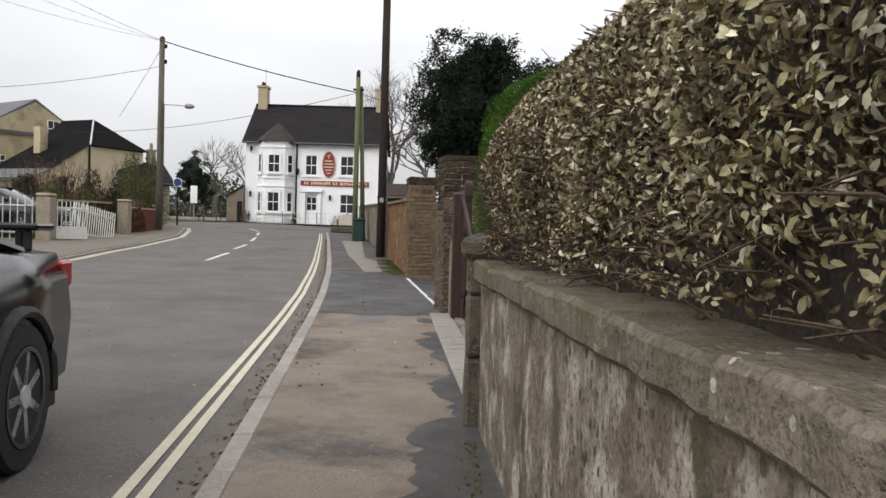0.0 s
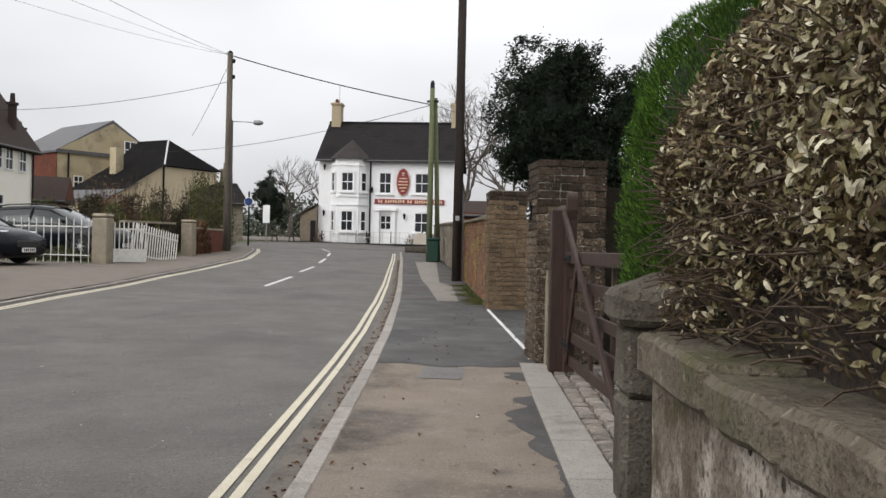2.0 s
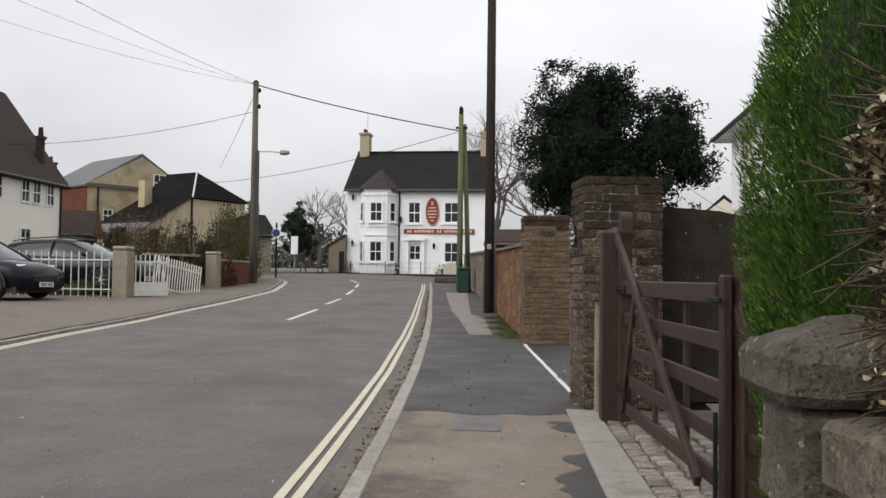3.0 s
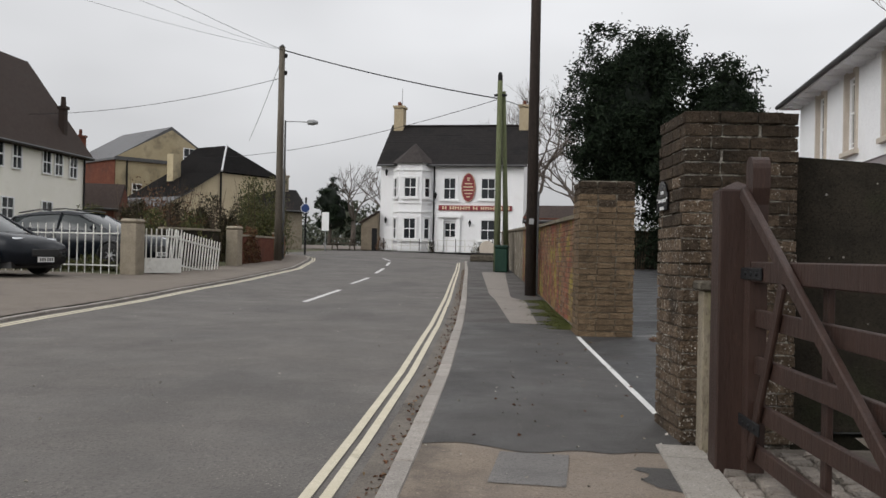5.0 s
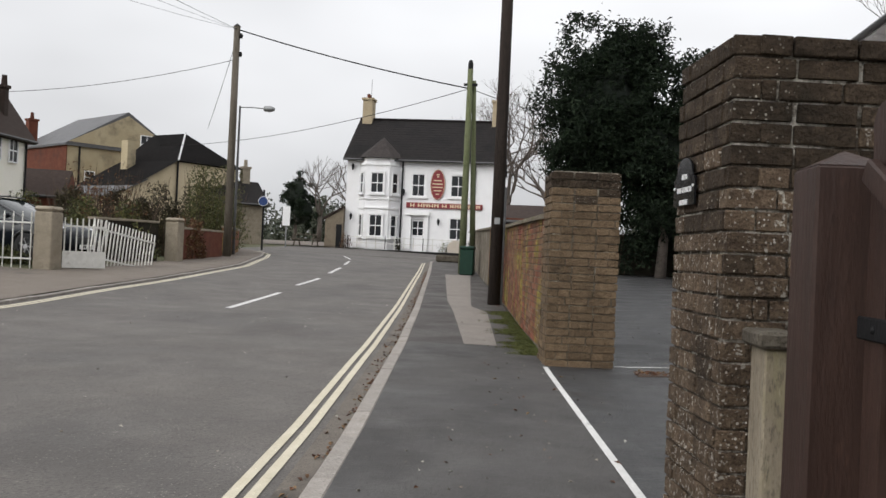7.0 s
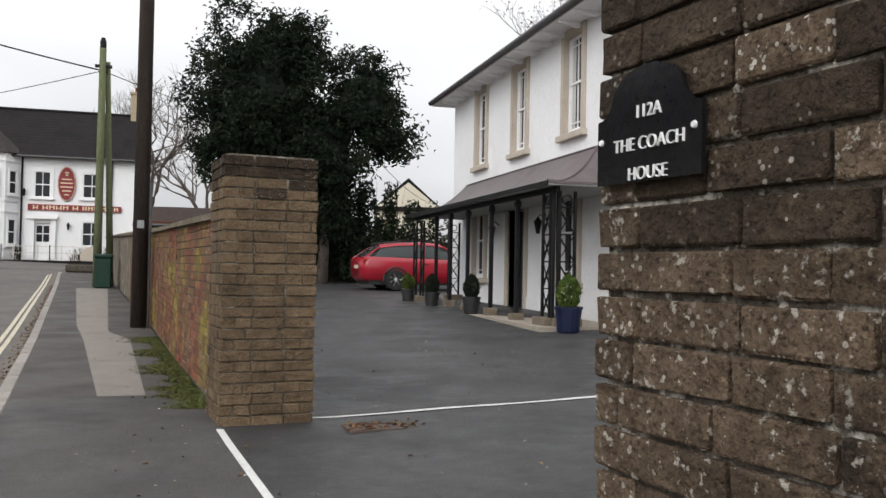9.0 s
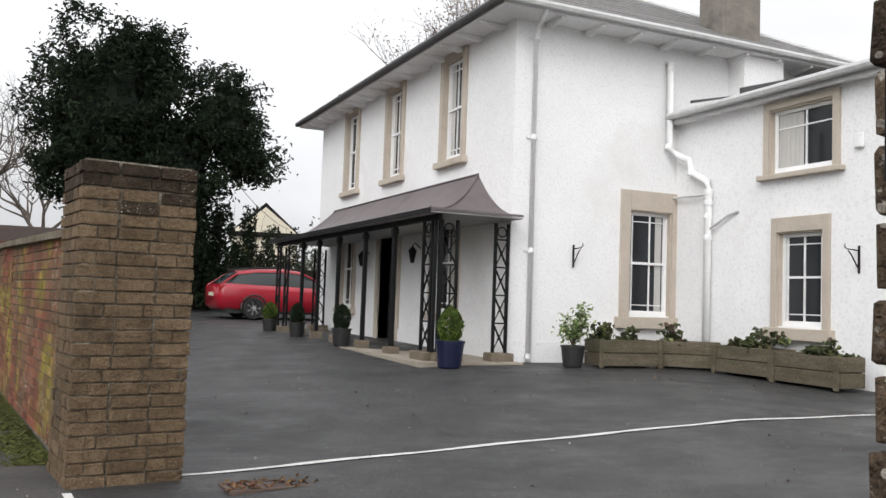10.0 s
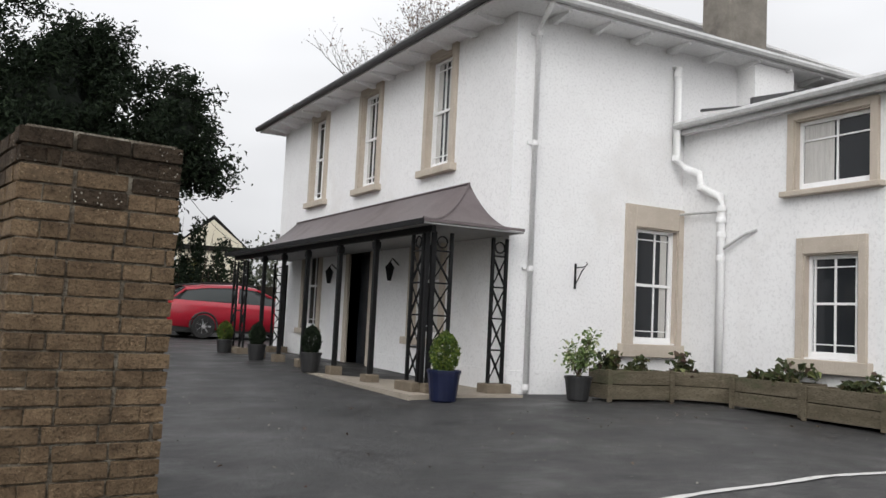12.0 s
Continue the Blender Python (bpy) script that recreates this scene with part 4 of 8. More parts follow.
    for k in range(1, 15):
        t = k / 15
        for q in (((x0 + run * t, y0 + run * t), (x1 - run * t, y0 + run * t)), ((x0 + run * t, y1 - run * t), (x0 + run * t, y0 + run * t))):
            tube(rows, [(q[0][0], q[0][1], z0 + rise * t), (q[1][0], q[1][1], z0 + rise * t)], 0.012, 4)
    tagged(part("slate_relief", rows, SLATE, roof), kind="stuff")
    part("hip_tile", tube(bmesh.new(), [(x0, y0, z0 + 0.02), (mx, y0 + run, z0 + rise + 0.02)], 0.05, 6), GREY_GUTTER, roof)
    part("hip_tile", tube(bmesh.new(), [(x1, y0, z0 + 0.02), (mx, y0 + run, z0 + rise + 0.02)], 0.05, 6), GREY_GUTTER, roof)
    for a in ((x0 + 0.02, HX - 0.002, y0 + 0.02, y1 - 0.02), (HX - 0.001, x1 - 0.02, y0 + 0.02, HY - 0.002), (HX - 0.001, x1, 34.003, y1 - 0.02)):
        part("soffit", boxed(*a, 5.715, 5.745), RENDER_WHITE, house, "white painted soffit")
    part("gutter", tube(bmesh.new(), [(x0 - 0.03, y0 - 0.03, 5.79), (x0 - 0.03, y1, 5.79)], 0.06, 8), DARK_GUTTER, house, "dark gutter along the front eaves")
    part("gutter", tube(bmesh.new(), [(x0 - 0.03, y0 - 0.03, 5.79), (x1, y0 - 0.03, 5.79)], 0.06, 8), GREY_GUTTER, house, "pale grey gutter along the side eaves")
    bkt = finish(prism(bmesh.new(), ((0, 0), (0, -0.06), (-0.10, -0.10), (-0.44, -0.035), (-0.44, 0)), "y", -0.03, 0.03), "bracket", RENDER_WHITE)
    for i in range(14):
        ob = new("eaves_bracket", bkt)
        ob.parent = house
        ob.matrix_local = Matrix.Translation((HX, 24.9 + i * 0.68, 5.713))
    for i in range(9):
        ob = new("eaves_bracket", bkt)
        ob.parent = house
        ob.matrix_local = Matrix.Translation((7.5 + i * 0.7, HY, 5.713)) @ Matrix.Rotation(radians(90), 4, "Z")
    # chimney breast and stack
    part("chimney_breast", boxed(11.0, 11.85, HY - 0.36, HY - 0.003, 4.4, 5.70), RENDER_WHITE, house, "white chimney breast above the wing")
    st = part("chimney", boxed(11.1, 11.95, HY + 0.25, HY + 0.85, 5.7, 8.6, 0.02), surface("sooty_chimney_stone", (0.16, 0.145, 0.125), (0.24, 0.22, 0.19), 4, 0.9, 0.4, (0.10, 0.09, 0.08), 1.4, 0.55), house, "grey stained chimney stack")
    # wing
    wx = 9.95
    wh = [(21.64, 22.40, 1.38, 2.64), (21.50, 22.56, 3.46, 4.34)]
    part("wing_wall", solid_wall(bmesh.new(), 13.5, HY - 0.003, 0.4, 4.66, wh, "x", wx, wx + 0.3), RENDER_WHITE, house, "white wing wall set at right angles")
    part("wing_wall", boxed(wx + 0.3, 15, 13.5, 13.8, 0.4, 4.66), RENDER_WHITE, house)
    sash_window(house, Matrix.Translation((wx, 22.40, 1.38)) @ turn, 0.76, 1.26, ((0.13, 0.5, 0.87), ((0.13, 0.014), (0.52, 0.03), (0.87, 0.014))), (0.10, 0.20, 0.18))
    win = sash_window(house, Matrix.Translation((wx, 22.56, 3.46)) @ turn, 1.06, 0.88, ((0.52,), ((0.70, 0.018),)), (0.10, 0.10, 0.09), curtain=((0.07, 0.47),))
    # wing roof rising to the east
    bm = bmesh.new()
    prism(bm, ((9.76, 4.63), (15.0, 5.92), (15.0, 5.77), (9.76, 4.55)), "y", 13.3, HY - 0.05)
    part("wing_roof", bm, SLATE, house, "grey slate wing roof")
    part("wing_gutter", tube(bmesh.new(), [(9.71, 13.3, 4.57), (9.71, HY - 0.08, 4.57)], 0.06, 8), GREY_GUTTER, house, "pale grey gutter")
    part("wing_fascia", boxed(9.775, 9.80, 13.3, HY - 0.06, 4.45, 4.545), GREY_GUTTER, house)
    part("wing_soffit", boxed(9.80, 9.948, 13.3, HY - 0.06, 4.47, 4.50), RENDER_WHITE, house)
    part("lead_flashing", prism(bmesh.new(), ((9.9, 4.76), (13.2, 5.57), (13.2, 5.78), (10.9, 5.14), (10.9, 5.02), (9.9, 4.80)), "y", HY - 0.42, HY - 0.365), DARK_GUTTER, house, "dark lead flashing")
    # pipes
    part("downpipe", tube(bmesh.new(), [(7.18, 24.02, 5.76), (7.20, 24.2, 5.62), (7.27, HY - 0.07, 5.48), (7.28, HY - 0.07, 0.74)], 0.037, 10), RENDER_WHITE, house, "white downpipe near the corner", True)
    for z in (0.78, 2.3, 3.95, 5.42):
        part("pipe_collar", lathe(bmesh.new(), ((0.046, 0), (0.046, 0.07)), 10, (7.28, HY - 0.07, z)), RENDER_WHITE, house)
        part("pipe_clip", boxed(7.19, 7.37, HY - 0.03, HY - 0.002, z + 0.02, z + 0.05), RENDER_WHITE, house)
    soil = [(9.73, HY + 0.05, 5.46), (9.73, HY - 0.09, 5.44), (9.73, HY - 0.09, 4.08), (9.80, 24.30, 3.94), (9.86, 24.12, 3.86), (9.87, 24.08, 3.66), (9.87, 23.86, 3.55), (9.87, 23.72, 3.49), (9.87, 23.70, 3.32), (9.87, 23.70, 0.72)]
    part("soil_pipe", tube(bmesh.new(), soil, 0.055, 12), PAINT_WHITE, house, "white soil pipe bending round the corner", True)
    for p in ((9.73, HY - 0.09, 5.30), (9.73, HY - 0.09, 4.06), (9.87, 24.08, 3.62), (9.87, 23.70, 3.28), (9.87, 23.70, 3.12), (9.87, 23.70, 2.92), (9.87, 23.70, 2.6)):
        part("pipe_collar", lathe(bmesh.new(), ((0.064, 0), (0.068, 0.02), (0.068, 0.06), (0.064, 0.08)), 12, p), PAINT_WHITE, house)
    part("branch_pipe", tube(bmesh.new(), [(9.87, 23.70, 2.75), (9.90, 23.30, 2.95), (9.94, 23.15, 3.0)], 0.02, 8), GREY_GUTTER, house)
    part("branch_pipe", tube(bmesh.new(), [(9.87, 23.70, 3.28), (9.87, 24.2, 3.30), (9.87, HY, 3.30)], 0.018, 8), GREY_GUTTER, house)
    part("alarm_box", boxed(9.90, 9.948, 21.05, 21.17, 3.62, 3.80, 0.01), PAINT_WHITE, house, "white box light high on the wing")
    # scroll plant brackets
    for m in (Matrix.Translation((8.05, HY, 2.30)), Matrix.Translation((wx, 21.12, 2.25)) @ turn):
        bk = new("wall_bracket")
        bk.parent = house
        bk.matrix_local = m
        part("back_bar", boxed(-0.012, 0.012, -0.02, -0.002, -0.18, 0.16), IRON_BLACK, bk)
        part("arm", tube(bmesh.new(), [(0, -0.02, 0.10), (0, -0.22, 0.11), (0, -0.26, 0.14), (0, -0.25, 0.17)], 0.008, 6), IRON_BLACK, bk)
        part("scroll", tube(bmesh.new(), [(0, -0.02, -0.12), (0, -0.10, -0.02), (0, -0.15, 0.05), (0, -0.20, 0.09)], 0.008, 6), IRON_BLACK, bk)
    # inside is dark
    part("floor_slab", boxed(HX + 0.3, 13.5, HY + 0.3, 33.7, 0.5, 0.6), SOIL, house)
    return house


white_house()


# ---- veranda ----
BASE_STONE = surface("post_base_stone", (0.13, 0.105, 0.078), (0.19, 0.158, 0.12), 6, 0.9, 0.3, (0.09, 0.074, 0.055), 2.0, 0.55, spec=0.2)


def trellis(m, width, height, parent, name="trellis_post"):
    """An openwork iron post: two uprights with crossed bars and rings."""
    ob = new(name)
    ob.parent = parent
    ob.matrix_local = m
    for x in (-width / 2, width / 2):
        part("upright", boxed(x - 0.019, x + 0.019, -0.019, 0.019, 0, height), IRON_BLACK, ob)
    n = 4
    seg = (height - 0.25) / n
    for i in range(n):
        z = 0.02 + i * seg
        part("diagonal", tube(bmesh.new(), [(-width / 2, 0, z), (0, 0, z + seg / 2), (-width / 2, 0, z + seg)], 0.016, 5), IRON_BLACK, ob)
        part("diagonal", tube(bmesh.new(), [(width / 2, 0, z), (0, 0, z + seg / 2), (width / 2, 0, z + seg)], 0.016, 5), IRON_BLACK, ob)
        part("cross_bar", boxed(-width / 2, width / 2, -0.010, 0.010, z + seg - 0.01, z + seg + 0.01), IRON_BLACK, ob)
    pts = [(0.07 * math.cos(a), 0, height - 0.12 + 0.07 * math.sin(a)) for a in np.linspace(0, 2 * math.pi, 13)]
    part("ring", tube(bmesh.new(), pts, 0.011, 5, False), IRON_BLACK, ob)
    part("base_block", boxed(-width / 2 - 0.08, width / 2 + 0.08, -0.13, 0.13, -0.16, 0.0, 0.012), BASE_STONE, ob, "worn stone base block")
    return ob


def veranda():
    v = thing("veranda", pose(0, 0, 0), "black iron veranda with a swept metal canopy", "veranda")
    ye, yf, xo, xi = 24.18, 33.1, 5.55, 6.975
    bm = bmesh.new()
    n = 12
    grid = []
    for i in range(n + 1):
        s = i / n
        x = xo + (xi - xo) * s
        z = 2.80 + 0.74 * s ** 2.1
        grid.append((x, z, ye + 1.42 * s, yf - 0.25 * s))
    # front slope
    vs = [[bm.verts.new((x, a + (b - a) * k / 8, z)) for k in range(9)] for x, z, a, b in grid]
    for r, q in zip(vs, vs[1:]):
        for k in range(8):
            bm.faces.new((r[k], q[k], q[k + 1], r[k + 1]))
    # hipped near end, each level meeting the wall
    ends = []
    for i, (x, z, a, b) in enumerate(grid):
        ends.append([vs[i][0]] + [bm.verts.new((x + (xi - x) * k / 6, a, z)) for k in range(1, 7)])
    for r, q in zip(ends, ends[1:]):
        for k in range(6):
            f = [r[k], r[k + 1], q[k + 1], q[k]]
            bm.faces.new(f)
    far = [[vs[i][8], bm.verts.new((xi, b, z))] for i, (x, z, a, b) in enumerate(grid)]
    for r, q in zip(far, far[1:]):
        bm.faces.new((r[0], q[0], q[1], r[1]))
    bmesh.ops.remove_doubles(bm, verts=bm.verts[:], dist=0.0005)
    part("canopy", bm, LEAD, v, "swept purple-grey metal canopy", True)
    part("hip_roll", tube(bmesh.new(), [(x, a, z + 0.01) for x, z, a, b in grid], 0.016, 6), LEAD, v)
    part("ridge_roll", tube(bmesh.new(), [(xi - 0.01, ye + 1.42, 3.545), (xi - 0.01, yf - 0.25, 3.545)], 0.016, 6), LEAD, v)
    part("fascia", boxed(xo - 0.02, xo, ye - 0.02, yf, 2.73, 2.80), IRON_BLACK, v, "black fascia board")
    part("end_fascia", boxed(xo, xi, ye - 0.015, ye, 2.765, 2.80), LEAD, v)
    part("end_fascia", boxed(xo, xi, yf - 0.03, yf, 2.73, 2.80), IRON_BLACK, v)
    part("canopy_ceiling", boxed(xo + 0.002, xi - 0.002, ye + 0.002, yf - 0.035, 2.74, 2.76), surface("grey_boarded_ceiling", (0.30, 0.30, 0.30), (0.36, 0.36, 0.36), 5, 0.8, 0.1), v)
    part("beam", boxed(5.72, 5.78, ye + 0.1, yf - 0.1, 2.66, 2.74), IRON_BLACK, v)
    zb = 0.86
    quarter = Matrix.Rotation(radians(90), 4, "Z")
    trellis(Matrix.Translation((5.95, 24.42, zb)), 0.26, 1.82, v)
    for x, y in ((5.75, 24.42), (5.84, 24.42), (5.75, 24.52)):
        part("corner_upright", boxed(x - 0.022, x + 0.022, y - 0.022, y + 0.022, zb, 2.68), IRON_BLACK, v)
    trellis(Matrix.Translation((5.75, 24.66, zb)) @ quarter, 0.30, 1.82, v)
    trellis(Matrix.Translation((6.78, 24.42, zb)), 0.20, 1.82, v)
    for y in (25.92, 27.22, 28.62, 29.83, 30.96):
        z = land(5.75, y) + 0.13
        ps = new("veranda_post")
        ps.parent = v
        ps.matrix_local = Matrix.Translation((5.75, y, z))
        part("shaft", boxed(-0.033, 0.033, -0.033, 0.033, 0, 2.68 - z, 0.004), IRON_BLACK, ps)
        part("capital", boxed(-0.05, 0.05, -0.05, 0.05, 2.54 - z, 2.64 - z, 0.012), IRON_BLACK, ps)
        part("base_block", boxed(-0.10, 0.10, -0.10, 0.10, -0.16, 0.0, 0.012), BASE_STONE, ps, "small stone base block")
    for y in (32.2, 32.9):
        trellis(Matrix.Translation((5.75, y, land(5.75, y) + 0.12)) @ quarter, 0.26, 1.72, v)
    trellis(Matrix.Translation((6.7, 32.9, land(6.5, 33) + 0.12)), 0.26, 1.72, v)
    bm = bmesh.new()
    prism(bm, ((5.45, 24.15), (7.0, 24.10), (7.0, 33.6), (5.45, 33.6)), "z", 0.5, 0.745)
    tagged(part("pavement_veranda", bm, surface("veranda_paving", (0.27, 0.235, 0.19), (0.33, 0.29, 0.24), 4, 0.85, 0.3, (0.2, 0.17, 0.14), 1.5, 0.55)), "worn stone paving under the veranda", "paving", kind="structure")
    # lanterns under the canopy
    for y in (27.75, 30.4):
        la = thing("wall_lantern", pose(6.98, y, 2.35), "small black glazed wall lantern", "lantern", "veranda lanterns")
        part("arm", tube(bmesh.new(), [(0, 0, 0.12), (-0.12, 0, 0.22), (-0.16, 0, 0.16)], 0.012, 6), IRON_BLACK, la)
        part("lantern_cage", lathe(bmesh.new(), ((0.035, -0.14), (0.075, 0.06), (0.09, 0.07), (0.03, 0.14), (0.01, 0.17)), 6, (-0.16, 0, 0)), IRON_BLACK, la)


veranda()


# ---- yard things ----
def cone_pot(x, y, z, r, h, material):
    return ((r * 0.72, 0), (r * 0.8, 0.02), (r, h * 0.9), (r * 1.06, h * 0.9), (r * 1.06, h), (r * 0.92, h), (r * 0.9, h - 0.04))


def topiary(x, y, r, h, pot_r, pot_h, material, leaf, seed, label, tall=1.0):
    z = land(x, y) if x > 5.9 and y < 24.1 or x < 5.45 or y < 24.15 else 0.745
    p = thing("potted_shrub", pose(x, y, z), label, "potted plant", "potted shrubs by the veranda")
    part("pot", lathe(bmesh.new(), cone_pot(0, 0, 0, pot_r, pot_h, material), 18), material, p, smooth=False)
    part("soil", lathe(bmesh.new(), ((pot_r * 0.89, pot_h - 0.05), (pot_r * 0.89, pot_h - 0.035)), 14), SOIL, p)
    part("stem", tube(bmesh.new(), [(0, 0, pot_h - 0.05), (0, 0, pot_h + h * 0.5)], 0.015, 6), TWIG, p)
    rng = np.random.default_rng(seed)
    k = 1500
    t = rng.random(k)
    ang = rng.random(k) * 2 * math.pi
    prof = np.sin(np.clip(t * 0.92 + 0.10, 0, 1) * math.pi) ** 0.55
    rad = r * prof * np.sqrt(rng.uniform(0.5, 1.05, k))
    c = np.stack([rad * np.cos(ang), rad * np.sin(ang), pot_h - 0.02 + t * h], 1)
    leaf_cloud("foliage", c, np.stack([np.cos(ang), np.sin(ang), 0 * ang + 0.3], 1), 0.05, leaf, p, narrow=0.4, seed=seed)


topiary(5.78, 23.92, 0.17, 0.46, 0.19, 0.36, BLUE_GLAZE, LEAF_TOPIARY, 1, "small yellow-green conifer in a blue glazed pot")
topiary(5.52, 27.6, 0.15, 0.42, 0.16, 0.30, BLACK_POT, LEAF_HOLLY, 2, "dark green clipped shrub in a dark pot")
topiary(5.5, 30.3, 0.15, 0.40, 0.16, 0.30, BLACK_POT, LEAF_HOLLY, 3, "dark green clipped shrub in a dark pot")
topiary(5.5, 32.5, 0.16, 0.38, 0.16, 0.30, BLACK_POT, LEAF_TOPIARY, 4, "yellow-green clipped shrub in a dark pot")


def loose_shrub():
    x, y = 7.62, 23.82
    p = thing("potted_shrub", pose(x, y, land(x, y)), "sparse pale-leaved shrub in a black pot", "potted plant")
    part("pot", lathe(bmesh.new(), cone_pot(0, 0, 0, 0.165, 0.30, BLACK_POT), 18), BLACK_POT, p)
    part("soil", lathe(bmesh.new(), ((0.14, 0.255), (0.14, 0.27)), 14), SOIL, p)
    rng = np.random.default_rng(9)
    tips = []
    for i in range(16):
        a, l = rng.random() * 6.28, rng.uniform(0.08, 0.22)
        top = (l * math.cos(a), l * math.sin(a), 0.30 + rng.uniform(0.20, 0.52))
        part("branch", tube(bmesh.new(), [(0, 0, 0.27), (top[0] * 0.4, top[1] * 0.4, 0.30 + (top[2] - 0.3) * 0.5), top], [0.008, 0.006, 0.003], 5), TWIG, p)
        tips += [(np.array(top) * f + np.array((0, 0, 0.3)) * (1 - f)) for f in np.linspace(0.40, 1.08, 34)]
    c = np.array(tips) + rng.normal(0, 0.045, (len(tips), 3))
    leaf_cloud("foliage", c, np.tile((0, 0, 1.0), (len(c), 1)), 0.06, LEAF_PALE, p, narrow=0.6, seed=4)


loose_shrub()


def trough(x, y, turn, length, seed, leaf, label):
    p = thing("planter_trough", pose(x, y, land(x, y) + 0.03, 0, 0, turn), label, "planter", "timber troughs by the house")
    d, h = 0.40, 0.36
    for z in (0.0, 0.185):
        part("front_board", boxed(0, length, -0.015, 0.015, z, z + 0.175, 0.006), TROUGH_WOOD, p)
        part("back_board", boxed(0, length, d - 0.015, d + 0.015, z, z + 0.175, 0.006), TROUGH_WOOD, p)
        for xx in (0.0, length - 0.03):
            part("end_board", boxed(xx, xx + 0.03, 0.016, d - 0.016, z, z + 0.175, 0.006), TROUGH_WOOD, p)
    for xx in (-0.02, length - 0.05):
        part("corner_batten", boxed(xx, xx + 0.07, -0.045, -0.016, -0.03, h + 0.01, 0.006), TROUGH_WOOD, p)
    part("base", boxed(0.03, length - 0.03, 0.02, d - 0.02, 0.02, 0.04), TROUGH_WOOD, p)
    part("soil", boxed(0.031, length - 0.031, 0.02, d - 0.02, 0.04, h - 0.06), SOIL, p)
    rng = np.random.default_rng(seed)
    cl = []
    for i in range(int(length * 7)):
        cx, cy = rng.uniform(0.08, length - 0.08), rng.uniform(0.05, d - 0.05)
        hh = rng.uniform(0.10, 0.34)
        for j in range(30):
            a = rng.random() * 6.28
            cl.append((cx + rng.uniform(0, 0.16) * math.cos(a), cy + rng.uniform(0, 0.13) * math.sin(a), h - 0.07 + rng.uniform(0.2, 1.0) * hh))
    leaf_cloud("planting", cl, np.tile((0, 0, 1.0), (len(cl), 1)), 0.10, leaf, p, narrow=0.65, droop=0.5, seed=seed, jitter=0.6)


trough(7.98, 23.70, -4, 1.0, 11, LEAF_BERGENIA, "weathered timber trough with low purple-green plants")
trough(9.02, 23.75, -45, 0.85, 12, LEAF_BERGENIA, "weathered timber trough with trailing yellow-green plants")
trough(9.42, 23.02, -90, 1.05, 13, LEAF_BERGENIA, "weathered timber trough with broad-leaved plants")
trough(9.35, 21.90, -93, 1.05, 14, LEAF_BERGENIA, "weathered timber trough with mixed green plants")


def drain_cover():
    p = thing("drain_cover", pose(1.92, 18.62, land(2.1, 18.6) + 0.004, 0, 0, 5), "rusty iron gully grating strewn with dead leaves", "drain cover")
    iron = surface("rusty_iron", (0.07, 0.05, 0.04), (0.12, 0.08, 0.06), 20, 0.85, 0.4)
    part("frame", box(box(box(boxed(0, 0.52, 0, 0.03, -0.03, 0.012), 0, 0.52, 0.22, 0.25, -0.03, 0.012), 0, 0.03, 0.03, 0.22, -0.03, 0.012), 0.49, 0.52, 0.03, 0.22, -0.03, 0.012), iron, p)
    for i in range(9):
        part("bar", boxed(0.05 + i * 0.05, 0.072 + i * 0.05, 0.03, 0.22, -0.03, 0.009), iron, p)
    rng = np.random.default_rng(3)
    c = np.stack([rng.uniform(0, 0.55, 60), rng.uniform(0, 0.27, 60), rng.uniform(0.012, 0.025, 60)], 1)
    leaf_cloud("dead_leaves", c, np.tile((0, 0, 1.0), (60, 1)), 0.05, LEAF_RUST, p, seed=8, jitter=0.3)


drain_cover()


